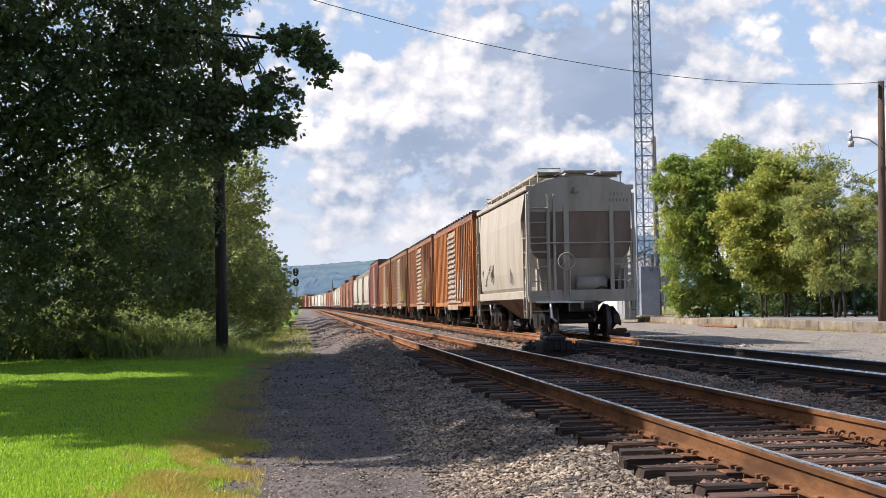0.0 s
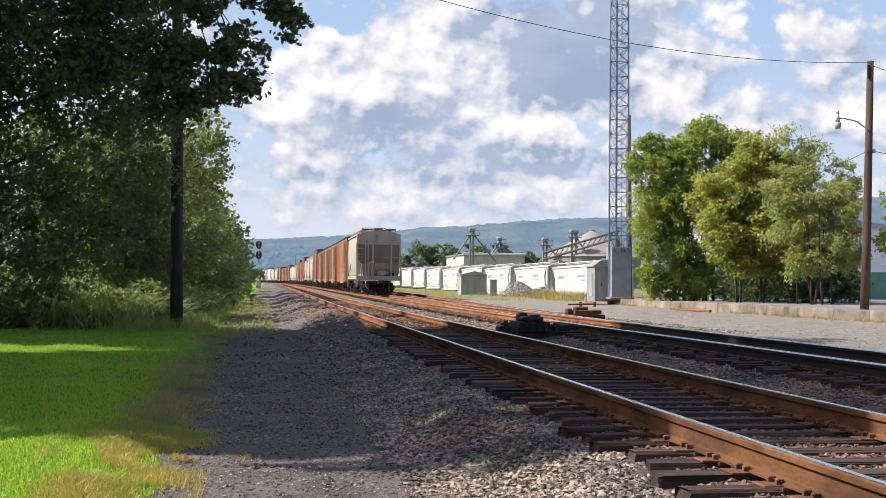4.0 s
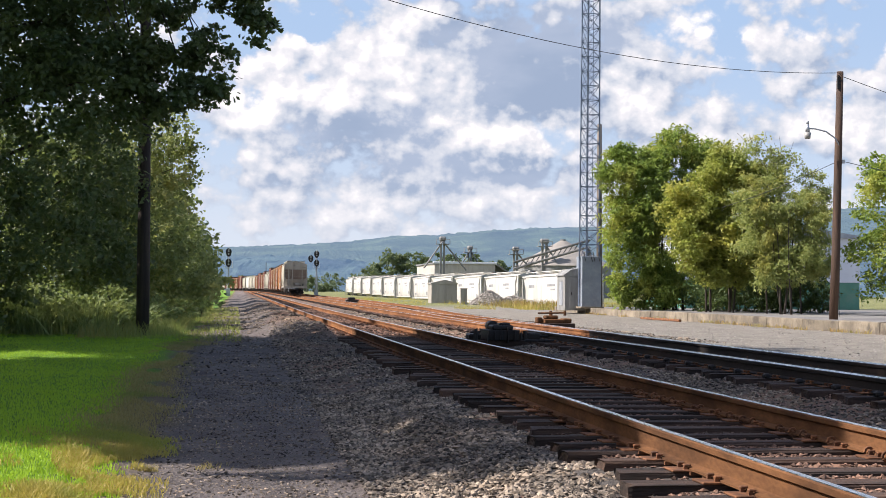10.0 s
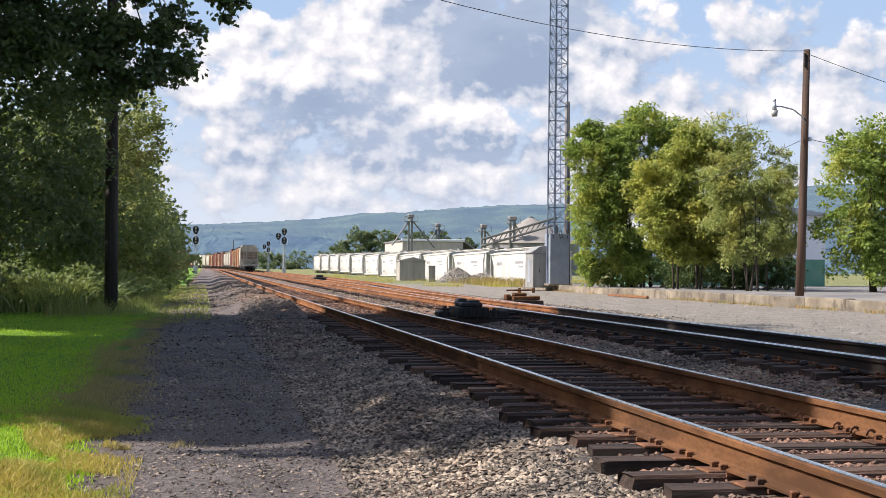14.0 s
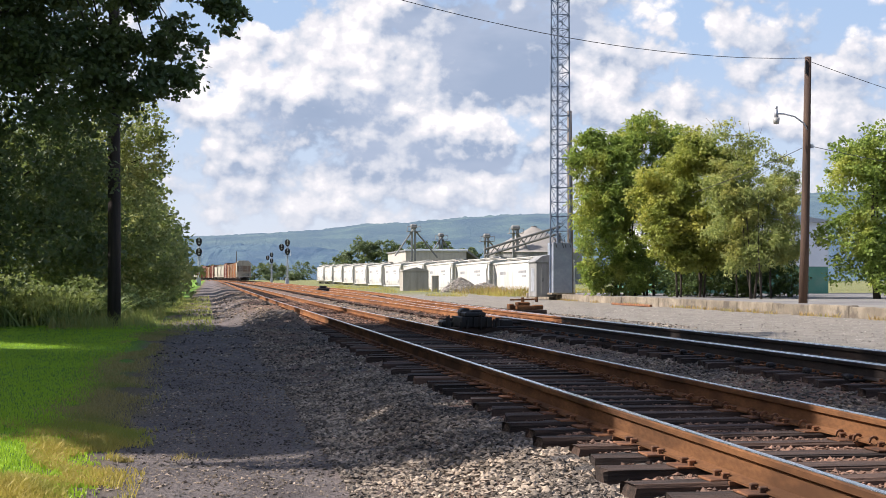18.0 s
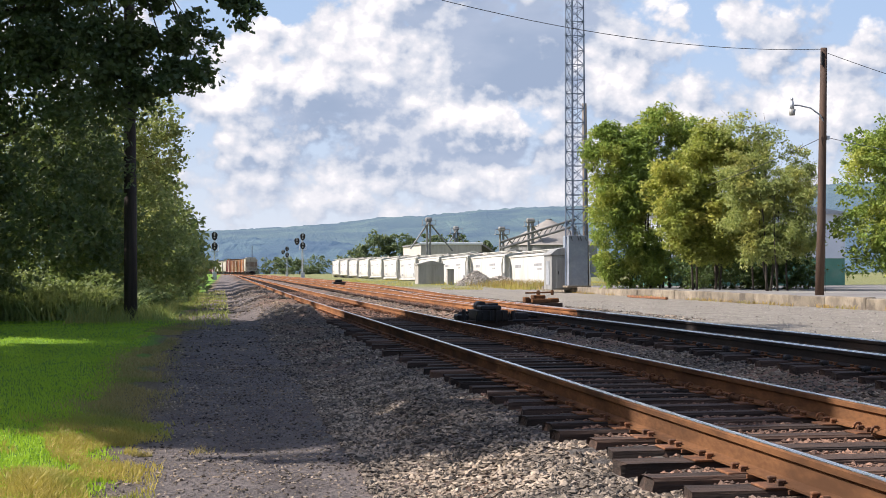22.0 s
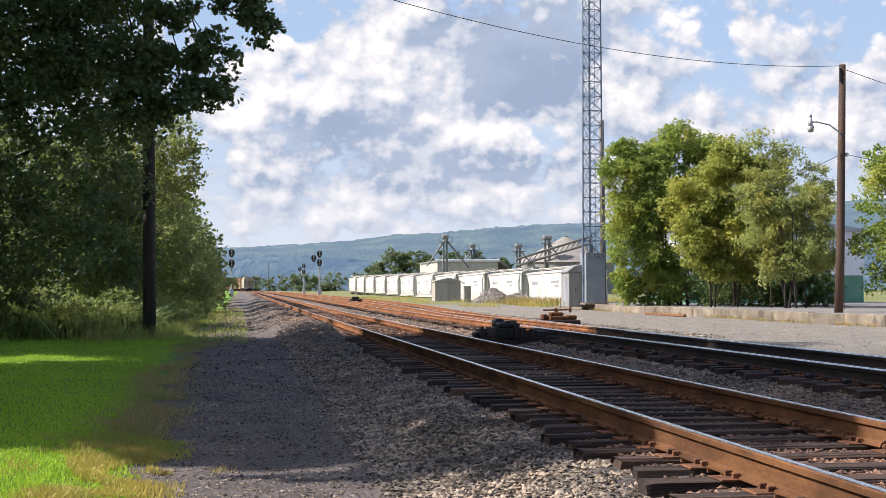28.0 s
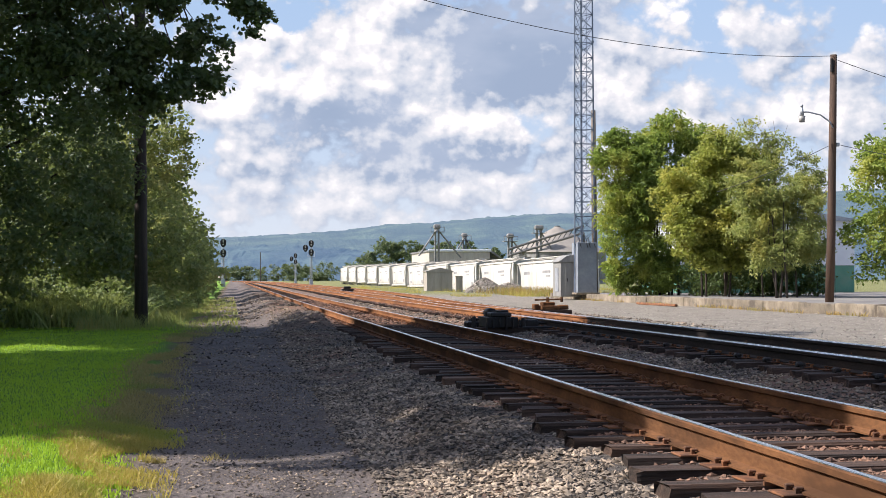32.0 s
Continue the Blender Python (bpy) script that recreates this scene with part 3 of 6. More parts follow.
def scatter(x0, x1, y0, y1, count, seed, lo, hi, keep=lambda x, y: True, lift=0.0):
    r = random.Random(seed)
    spots, sizes = [], []
    while len(spots) < count:
        x, y = r.uniform(x0, x1), r.uniform(y0, y1)
        if keep(x, y) and free_of_rail(x):
            s = lo + (hi - lo) * r.random() ** 1.6
            spots.append((x, y, ground_z(x, y) + s * 0.25 + lift))
            sizes.append(s)
    return spots, sizes


def build_stones():
    def cribs(x, y):
        on_tie = abs(((y + 13.5) / 0.53 + 0.5) % 1 - 0.5) * 0.53 < 0.10 and (2.2 < x < 4.9 or 6.4 < x < 9.1)
        return not on_tie
    def inside(x, y):
        return abs(x - 3.58) < 1.2 or abs(x - 7.8) < 1.2
    a = scatter(0.9, 5.6, 4.8, 17, 36000, 1, 0.012, 0.034, lambda x, y: cribs(x, y) and not inside(x, y))
    stones("near_ballast", *a, 8, "loose grey and tan crushed stone beside the rails")
    a = scatter(2.3, 9.1, 4.8, 19, 17000, 12, 0.012, 0.032, lambda x, y: cribs(x, y) and inside(x, y))
    stones("crib_ballast", *a, 8, "rust-stained crushed stone between the ties", rock=RUST_STONE)
    b = scatter(0.8, 9.8, 16.5, 34, 18000, 2, 0.016, 0.038, cribs)
    stones("middle_ballast", *b, 8, "loose grey crushed stone between the tracks")
    c = scatter(5.2, 10.2, 12, 20, 6000, 3, 0.016, 0.038, lambda x, y: cribs(x, y) and not inside(x, y))
    stones("far_side_ballast", *c, 8, "loose crushed stone beside the second track")
    def in_track(x, y):
        return abs(x - 3.58) < 1.25 or abs(x - 7.8) < 1.25 or abs(x - siding_x(y)) < 1.25
    d = scatter(0.2, 12.5, 34, 80, 9000, 4, 0.03, 0.06, lambda x, y: not in_track(x, y))
    stones("distant_ballast", *d, 8, "loose sunlit stone along the tracks")
    d = scatter(2.2, 12.5, 34, 80, 13000, 14, 0.03, 0.06, in_track, 0.03)
    stones("track_ballast", *d, 8, "rust-dusted stone between the rails", rock=RUST_STONE)
    e = scatter(-0.75, 1.2, 4.8, 20, 11000, 5, 0.007, 0.020)
    stones("path_gravel", *e, 8, "fine dark gravel on the trackside path")
    g = scatter(-0.9, 1.6, 19, 80, 9000, 9, 0.012, 0.036)
    stones("path_pebbles", *g, 8, "small stones strewn over the shaded path")
    f = scatter(9.9, 20.4, 18, 60, 7000, 6, 0.012, 0.035)
    stones("yard_gravel", *f, 8, "pale gravel of the yard beside the platform", rock=YARD_STONE)


# ---- grass
def blades(name, spots, heights, width, material, label, category, lean=0.5, seed=5):
    """Grass blades of two bent pieces, joined into one turf."""
    rng = np.random.default_rng(seed)
    n = len(spots)
    p, h = np.asarray(spots, float), np.asarray(heights, float)
    a = rng.uniform(0, math.tau, n)
    side = np.stack([np.cos(a), np.sin(a), 0 * a], -1) * (width * rng.uniform(0.6, 1.3, n))[:, None]
    b = rng.uniform(0, math.tau, n)
    off = np.stack([np.cos(b), np.sin(b), 0 * b], -1) * (h * rng.uniform(0.1, lean, n))[:, None]
    up = np.stack([0 * h, 0 * h, h], -1)
    v = np.stack([p - side, p + side, p + side * 0.7 + up * 0.6 + off * 0.35, p - side * 0.7 + up * 0.6 + off * 0.35, p + up * 0.97 + off], 1)
    k = (np.arange(n) * 5)[:, None]
    f = np.concatenate([k + np.array([0, 1, 2]), k + np.array([0, 2, 3]), k + np.array([3, 2, 4])])
    return tagged(new(name, raw_mesh(name, v.reshape(-1, 3), f, material)), label, category, kind="stuff")


def lawn_edge(y):
    worn = smooth(10.5, 14, y) * (1 - smooth(25, 33, y))
    return -0.78 - 0.07 * math.sin(y * 0.7) - 0.008 * (y - 9) - 0.50 * worn + 0.14 * noise.noise((y * 0.6, 0, 9))


def build_grass():
    r = random.Random(21)
    spots, hs = [], []
    while len(spots) < 95000:
        y = 5.2 + 29 * r.random() ** 1.3
        x = r.uniform(-0.24 * y - 0.6, -0.4)
        if x < lawn_edge(y) + r.gauss(0, 0.07) and not (y > 33.2):
            spots.append((x, y, ground_z(x, y) - 0.005))
            hs.append(r.uniform(0.018, 0.048))
    blades("lawn", spots, hs, 0.0065, GRASS, "mown bright green lawn, half in tree shade", "lawn")
    spots, hs = [], []
    while len(spots) < 22000:
        y = 7.6 + 5.2 * r.random() ** 1.1
        x = r.gauss(-1.02, 0.27)
        clump = noise.noise((x * 2.6, y * 1.6, 5.5))
        if x < -0.42 and clump > -0.28:
            spots.append((x, y, ground_z(x, y) - 0.005))
            hs.append(r.uniform(0.02, 0.065) * (1.0 + 2.0 * max(0.0, clump) ** 2))
    blades("dry_verge_grass", spots, hs, 0.0045, DRY_GRASS, "dry golden grass fringe between lawn and gravel", "grass", 1.0, 6)
    spots, hs = [], []
    while len(spots) < 16000:
        y = 10.5 + 21 * r.random() ** 1.5
        x = lawn_edge(y) + r.gauss(0.22, 0.22)
        if noise.noise((x * 2.2, y * 0.9, 7.5)) > -0.1:
            spots.append((x, y, ground_z(x, y) - 0.005))
            hs.append(r.uniform(0.015, 0.07))
    blades("worn_verge_grass", spots, hs, 0.0045, STRAW, "thin worn brown grass at the lawn's edge", "grass", 1.4, 16)
    spots, hs = [], []
    while len(spots) < 9000:
        x = r.uniform(-9.0, -2.3)
        y = 34.2 + r.gauss(0, 0.55) + 0.12 * (x + 5)
        if noise.noise((x * 1.3, y * 0.8, 2.2)) > -0.2:
            spots.append((x, y, ground_z(x, y) - 0.02))
            hs.append(r.uniform(0.25, 0.95))
    blades("undergrowth_fronds", spots, hs, 0.022, FROND, "arching green fronds and stalks at the back of the lawn", "weeds", 1.7, 17)
    spots, hs = [], []
    while len(spots) < 15000:
        y = r.uniform(31, 75)
        x = -3.4 + 3.6 * r.random() ** 1.3 - 0.002 * y
        if noise.noise((x * 1.1, y * 0.4, 1.5)) > -0.25 - 0.4 * (x < -1.2):
            spots.append((x, y, ground_z(x, y) - 0.01))
            hs.append(r.uniform(0.08, 0.36) * (1.2 if x < -1.3 else 0.5))
    blades("trackside_weeds", spots, hs, 0.010, WEED, "tall green and yellowish weeds below the trees", "weeds", 1.2, 7)
    spots, hs = [], []
    while len(spots) < 1100:
        y = r.uniform(31, 79)
        x = 20.44 - abs(r.gauss(0, 0.14))
        if noise.noise((y * 0.5, 3.0, 4.5)) > 0.0:
            spots.append((x, y, ground_z(x, y) - 0.01))
            hs.append(r.uniform(0.04, 0.2))
    blades("kerb_weeds", spots, hs, 0.012, RED_WEED, "dry yellow weeds along the foot of the kerb", "weeds", 0.8, 9)
    spots, hs = [], []
    while len(spots) < 2600:
        y, x = r.gauss(104, 9), r.gauss(23.5, 2.2)
        if 20.5 < x and y > 89 and noise.noise((x * 0.7, y * 0.2, 6.5)) > -0.05:
            spots.append((x, y, ground_z(x, y) - 0.02))
            hs.append(r.uniform(0.2, 0.8))
    blades("brown_weeds", spots, hs, 0.02, RED_WEED, "reddish-brown dry weeds near the equipment hut", "weeds", 0.7, 10)
    spots, hs = [], []
    while len(spots) < 7000:
        y = r.uniform(92, 190)
        x = r.uniform(14.5, 42) if y > 100 else r.uniform(13.0, 24)
        if noise.noise((x * 0.3, y * 0.1, 8.5)) > 0.2:
            spots.append((x, y, ground_z(x, y) - 0.02))
            hs.append(r.uniform(0.08, 0.45) * (0.6 + 0.9 * max(0.0, noise.noise((x * 0.6, y * 0.3, 2.5)) + 0.3)))
    blades("yard_weeds", spots, hs, 0.012, DRY_GRASS, "tall yellow-green weeds in the yard before the white cars", "weeds", 1.2, 8)


# ---- platform on the right
def build_platform():
    ob = thing("platform", pose(0, 0, 0), "low old platform with a weathered concrete kerb and asphalt top", "platform", kind="structure")
    bm = bm_new()
    box(bm, 20.86, 60, 30, 88, 0.0, 0.508)
    part("platform_top", bm, PAVING, ob, "worn asphalt and gravel top")
    r = random.Random(4)
    y = 30.0
    while y < 87.5:
        length = min(r.choice((2.9, 3.1, 3.4)), 88 - y)
        bm = bm_new()
        box(bm, 20.46 + r.uniform(0, 0.05), 20.86, y + 0.02, y + length - 0.02, 0.02, 0.52 + r.uniform(-0.02, 0.025), 0.03)
        bmesh.ops.subdivide_edges(bm, edges=[e for e in bm.edges if e.calc_length() > 1], cuts=9)
        for v in bm.verts:
            v.co += Vector((r.uniform(-0.015, 0.012), 0, r.uniform(-0.02, 0.008)))
        part("kerb_block", bm, CONCRETE, ob)
        y += length
    bm = bm_new()
    box(bm, 20.46, 60, 88.0, 88.3, 0.0, 0.51, 0.02)
    part("kerb_return", bm, CONCRETE, ob)


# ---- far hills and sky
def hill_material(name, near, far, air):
    """Far woods, with bluish haze put on their surface as a glow of strength air."""
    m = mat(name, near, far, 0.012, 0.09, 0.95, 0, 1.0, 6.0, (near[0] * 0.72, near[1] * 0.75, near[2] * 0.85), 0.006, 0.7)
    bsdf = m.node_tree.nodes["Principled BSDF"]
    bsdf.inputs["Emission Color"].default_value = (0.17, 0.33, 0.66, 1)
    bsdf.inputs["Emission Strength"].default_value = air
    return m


def hill(name, label, crest, y0, depth, foot, material, bumps):
    """A long wooded ridge; crest(x) is its height."""
    xs = np.arange(-700, 2000, 5.0)
    rows = [0.0, 0.1, 0.2, 0.3, 0.4, 0.5, 0.6, 0.7, 0.8, 0.87, 0.93, 0.97, 1.0, 1.06]
    verts, faces = [], []
    for j, s in enumerate(rows):
        for x in xs:
            h = crest(x)
            z = foot + (h - foot) * (math.sin(min(s, 1.0) * math.pi / 2) ** 1.2) - (0 if s <= 1 else 12)
            z += bumps * noise.noise((x * 0.035, s * 11, 1.0)) * (0.3 + s) + bumps * 0.6 * noise.noise((x * 0.11, s * 31, 4.0))
            z += (1.2 if s < 0.9 else 4.5) * abs(noise.noise((x * 0.23, s * 57, 9.0)))
            verts.append((x + 14 * noise.noise((x * 0.02, s * 6, 2.0)), y0 + depth * s, z))
    w = len(xs)
    for j in range(len(rows) - 1):
        for i in range(w - 1):
            faces.append((j * w + i, j * w + i + 1, (j + 1) * w + i + 1, (j + 1) * w + i))
    ob = new(name, raw_mesh(name, verts, faces, material))
    return tagged(ob, label, "hill", kind="structure")


def crest_far(x):
    knots = ((-900, 70), (-20, 80), (70, 84), (150, 90), (215, 94), (290, 105), (365, 108), (450, 117), (560, 125), (650, 128), (800, 138), (1000, 160), (1250, 180), (1700, 150), (2600, 120))
    for (a, u), (b, v) in zip(knots, knots[1:]):
        if x <= b:
            return u + (v - u) * (x - a) / (b - a)
    return 120


def build_hills():
    hill("far_hill", "long wooded ridge, blue-green from a haze glow on its surface", crest_far, 1900, 700, 5, hill_material("far_woods_haze_glow", (0.075, 0.105, 0.060), (0.020, 0.032, 0.026), 0.22), 1.0)
    hill("low_hill", "lower wooded rise in front of the ridge, blue-green from the same haze glow", lambda x: 32 + 10 * math.sin(x * 0.011 + 1) - 0.012 * max(0, x), 1350, 300, 0,
         hill_material("low_woods_haze_glow", (0.055, 0.085, 0.06), (0.016, 0.030, 0.032), 0.22), 3.0)


def sky_material():
    """Blue sky with heaped white and grey clouds; glows as a sky does."""
    m = bpy.data.materials.new("cloudy_sky")
    m.use_nodes = True
    t = m.node_tree
    t.nodes.remove(t.nodes["Principled BSDF"])
    vec = t.nodes.new("ShaderNodeTexCoord").outputs["UV"]
    sep = t.nodes.new("ShaderNodeSeparateXYZ")
    t.links.new(vec, sep.inputs[0])
    u, v = sep.outputs[0], sep.outputs[1]      # degrees right of the line and above the horizon, over ten

    def moved(by):
        n = t.nodes.new("ShaderNodeVectorMath")
        n.operation = "ADD"
        t.links.new(vec, n.inputs[0])
        n.inputs[1].default_value = by
        return n.outputs[0]

    def puffs(at, scale):
        """Rounded heads: the hollows between cells, turned upside down."""
        mp = t.nodes.new("ShaderNodeMapping")
        mp.inputs["Scale"].default_value = (1, 1.25, 1)
        t.links.new(at, mp.inputs[0])
        n = t.nodes.new("ShaderNodeTexVoronoi")
        n.feature = "SMOOTH_F1"
        for key, value in (("Scale", scale), ("Smoothness", 0.55), ("Detail", 3.0), ("Roughness", 0.5)):
            n.inputs[key].default_value = value
        t.links.new(mp.outputs[0], n.inputs["Vector"])
        return math_node(t, "SUBTRACT", 0.62, n.outputs["Distance"])

    def heap(at):
        big = math_node(t, "MULTIPLY", noise_at(t, at, 2.1, 3, 0.5, (1, 1.3, 1)), 0.50)
        fine = math_node(t, "MULTIPLY", noise_at(t, at, 6.0, 9, 0.58, (1, 1.15, 1)), 0.42)
        return math_node(t, "ADD", math_node(t, "ADD", big, fine), math_node(t, "MULTIPLY", puffs(at, 6.5), 0.22))

    # the heaps' borders waver
    wu = math_node(t, "ADD", u, math_node(t, "MULTIPLY", math_node(t, "SUBTRACT", noise_at(t, vec, 4.5, 6, 0.6), 0.5), 0.34))
    wv = math_node(t, "ADD", v, math_node(t, "MULTIPLY", math_node(t, "SUBTRACT", noise_at(t, moved((5.3, 2.1, 0)), 4.5, 6, 0.6), 0.5), 0.26))

    def blob(cu, cv, ru, rv, gain):
        du = math_node(t, "DIVIDE", math_node(t, "SUBTRACT", wu, cu), ru)
        dv = math_node(t, "DIVIDE", math_node(t, "SUBTRACT", wv, cv), rv)
        d2 = math_node(t, "ADD", math_node(t, "MULTIPLY", du, du), math_node(t, "MULTIPLY", dv, dv))
        return math_node(t, "MULTIPLY", math_node(t, "EXPONENT", math_node(t, "MULTIPLY", d2, -0.8)), gain)

    def total(base, spots):
        for s in spots:
            base = math_node(t, "ADD", base, blob(*s))
        return base
    here = heap(vec)
    relief = math_node(t, "SUBTRACT", here, heap(moved((-0.025, 0.045, 0))))     # sunlit flanks
    veil = noise_at(t, vec, 1.8, 4, 0.5, (1, 2.4, 1))
    cover = total(here, CLOUD_COVER)
    bright = total(math_node(t, "ADD", math_node(t, "MULTIPLY", relief, 1.5), math_node(t, "MULTIPLY", math_node(t, "SUBTRACT", here, 0.48), 0.8)), CLOUD_LIGHT)
    blue = mix_colour(t, ramp(t, v, 0.1, 1.2), (0.66, 0.78, 0.91), (0.44, 0.62, 0.87))
    grey = mix_colour(t, ramp(t, veil, 0.35, 0.65), (0.36, 0.46, 0.62), (0.46, 0.55, 0.70))
    cloud = mix_colour(t, ramp(t, bright, -0.26, 0.04), grey, (0.73, 0.78, 0.85))
    cloud = mix_colour(t, ramp(t, bright, 0.0, 0.16), cloud, (0.90, 0.91, 0.94))
    cloud = mix_colour(t, ramp(t, bright, 0.14, 0.30), cloud, (1.10, 1.09, 1.08))
    col = mix_colour(t, ramp(t, cover, 0.35, 0.47), blue, cloud)
    col = mix_colour(t, math_node(t, "MULTIPLY", math_node(t, "SUBTRACT", 1.0, ramp(t, v, 0.15, 0.55)), 0.4), col, (0.82, 0.86, 0.91))
    em = t.nodes.new("ShaderNodeEmission")
    t.links.new(col, em.inputs[0])
    em.inputs[1].default_value = 0.575
    t.links.new(em.outputs[0], t.nodes["Material Output"].inputs[0])
    return m


# clouds: degrees/10 right of the line, degrees/10 above the horizon, half widths, strength
CLOUD_COVER = [(0.27, 0.83, 0.445, 0.211, 0.16), (0.92, 0.83, 0.445, 0.281, 0.16), (0.66, 0.44, 0.702, 0.164, 0.14), (1.71, 0.83, 0.374, 0.257, 0.1), (2.38, 0.79, 0.304, 0.257, 0.1), (1.24, 0.99, 0.304, 0.187, 0.14), (0.24, 1.09, 0.084, 0.075, -0.26), (-0.01, 1.06, 0.094, 0.094, -0.2), (-0.08, 0.54, 0.061, 0.07, -0.1), (1.97, 1.01, 0.061, 0.094, -0.12), (2.27, 1.03, 0.129, 0.07, -0.12)]
CLOUD_LIGHT = [(0.27, 0.88, 0.257, 0.129, 0.3), (0.02, 0.75, 0.094, 0.129, 0.3), (0.64, 0.96, 0.14, 0.129, 0.3), (0.93, 0.88, 0.105, 0.082, 0.26), (1.07, 0.64, 0.14, 0.047, 0.34), (0.88, 0.7, 0.094, 0.033, 0.3), (1.28, 0.64, 0.098, 0.051, 0.34), (0.54, 0.37, 0.211, 0.051, 0.16), (1.13, 0.43, 0.14, 0.051, 0.2), (1.6, 0.81, 0.129, 0.105, 0.28), (1.82, 1.09, 0.152, 0.098, 0.32), (2.04, 0.91, 0.14, 0.094, 0.26), (2.37, 0.71, 0.117, 0.129, 0.26), (2.69, 1.09, 0.117, 0.105, 0.28), (1.22, 0.99, 0.281, 0.145, -0.42), (1.17, 0.81, 0.211, 0.061, -0.3), (0.57, 0.66, 0.281, 0.061, -0.22), (1.2, 0.51, 0.222, 0.047, -0.3), (0.66, 0.48, 0.164, 0.033, -0.14)]


def build_sky():
    R = 4600.0
    az = np.radians(np.linspace(-22, 44, 60))
    el = np.radians(np.linspace(-1.0, 19, 20))
    verts, uvs = [], []
    for e_ in el:
        for a_ in az:
            verts.append((R * math.sin(a_), R * math.cos(a_), R * math.tan(e_)))
            uvs.append((math.degrees(a_) / 10, math.degrees(e_) / 10))
    idx = np.arange(len(verts)).reshape(len(el), len(az))
    faces = np.stack([idx[:-1, :-1], idx[:-1, 1:], idx[1:, 1:], idx[1:, :-1]], -1).reshape(-1, 4)
    me = raw_mesh("sky_backdrop", verts, faces, sky_material())
    layer = me.uv_layers.new(name="UVMap")
    layer.data.foreach_set("uv", np.asarray(uvs, np.float32)[faces.ravel()].ravel())
    ob = tagged(new("sky_backdrop", me), "blue sky full of bright white and grey clouds", "sky", kind="structure")
    return ob


# ---- trees and bushes
LEAF_SHAPES = {     # outline along the leaf, across it and off its plane; the first point is the stalk
    "oval": ((0, 0, 0), (0.45, 0.34, 0.12), (1, 0, 0), (0.45, -0.34, 0.12)),
    "lobed": ((0, 0, 0), (0.12, 0.48, 0.06), (0.46, 0.24, 0.0), (0.66, 0.44, 0.08), (1, 0, -0.08), (0.66, -0.44, 0.08), (0.46, -0.24, 0.0), (0.12, -0.48, 0.06)),
    "long": ((0, 0, 0), (0.35, 0.17, 0.10), (1, 0, -0.14), (0.35, -0.17, 0.10)),
}


def leaf_cloud(name, centres, size, material, rng, shape="oval", flat=0.25):
    """Folded leaves round the given points, each a small mesh island; most of them face the sky and hang a little."""
    n = len(centres)
    up = rng.normal(size=(n, 3))
    up[:, 2] = np.abs(up[:, 2]) + flat
    up /= np.linalg.norm(up, axis=1)[:, None]
    d = rng.normal(size=(n, 3))
    d[:, 2] -= 0.6
    d -= up * (d * up).sum(1)[:, None]
    d /= np.linalg.norm(d, axis=1)[:, None]
    o = np.cross(d, up)
    s = (size * rng.uniform(0.55, 1.35, n))[:, None]
    c = np.asarray(centres)
    outline = LEAF_SHAPES[shape]
    m = len(outline)
    v = np.stack([c + s * (a * d + b * o + e_ * up) for a, b, e_ in outline], 1)
    k = (np.arange(n) * m)[:, None]
    f = np.concatenate([k + np.array([0, i, i + 1]) for i in range(1, m - 1)])
    return raw_mesh(name, v.reshape(-1, 3), f, material)


def lumpy(rng, blobs, count, share):
    """Each ellipsoid with smaller boughs standing out of it on all sides."""
    out = []
    for x, y, z, a, b, c in blobs:
        out.append((x, y, z, a * 0.80, b * 0.80, c * 0.80))
        for _ in range(count):
            u = rng.normal(size=3)
            u[1] -= 0.3
            u /= np.linalg.norm(u)
            k = share * rng.uniform(0.65, 1.3)
            out.append((x + u[0] * a * (1 - k * 0.62), y + u[1] * b * (1 - k * 0.62), z + u[2] * c * (1 - k * 0.62), a * k, b * k, min(a, c) * k * 0.75))
    return out


def crown_points(rng, blobs, cover, leaf, spread, inner=0.35, low=-1e9):
    """Leaf places in clumps on and inside ellipsoids (x, y, z, rx, ry, rz), with gaps; cover: leaf area over the ellipsoid's surface."""
    out = []
    for x, y, z, rx, ry, rz in blobs:
        count = cover * 4.2 * (rx * ry + ry * rz + rx * rz) / (0.40 * leaf * leaf)
        each = 30
        clumps = max(6, int(count / each))
        u = rng.normal(size=(clumps, 3))
        u /= np.linalg.norm(u, axis=1)[:, None]
        r = 1.0 - inner * rng.random(clumps) ** 1.6
        bump = np.array([noise.noise(Vector((a * 2.3 + x, b * 2.3 + y, c * 2.3 + z))) for a, b, c in u])
        gap = np.array([noise.noise(Vector((a * 5.1 + y, b * 5.1 + z, c * 5.1 + x))) for a, b, c in u])
        p = u * (r * (1.0 + 0.28 * bump))[:, None] * (rx, ry, rz) + (x, y, z)
        p = p[(gap > -0.36) & (p[:, 2] > low)]
        m = rng.integers(each // 2, each * 3 // 2, len(p))
        pts = np.repeat(p, m, 0)
        e = rng.normal(size=pts.shape)
        e *= (rng.random(len(pts)) ** 0.45 / np.linalg.norm(e, axis=1))[:, None]
        out.append(pts + e * spread * np.repeat(rng.uniform(0.5, 1.5, len(p)), m)[:, None] * (1, 1, 0.7))
    return np.concatenate(out)


def limb(bm, rnd, a, b, r, bend_by=0.3, seg=7):
    a, b = Vector(a), Vector(b)
    pts, n = [], 5
    side = Vector((rnd.uniform(-1, 1), rnd.uniform(-1, 1), rnd.uniform(-0.2, 0.6))) * bend_by
    for i in range(n + 1):
        t = i / n
        pts.append(a.lerp(b, t) + side * math.sin(t * math.pi))
    tube(bm, pts, [r * (1 - 0.8 * i / n) for i in range(n + 1)], seg)


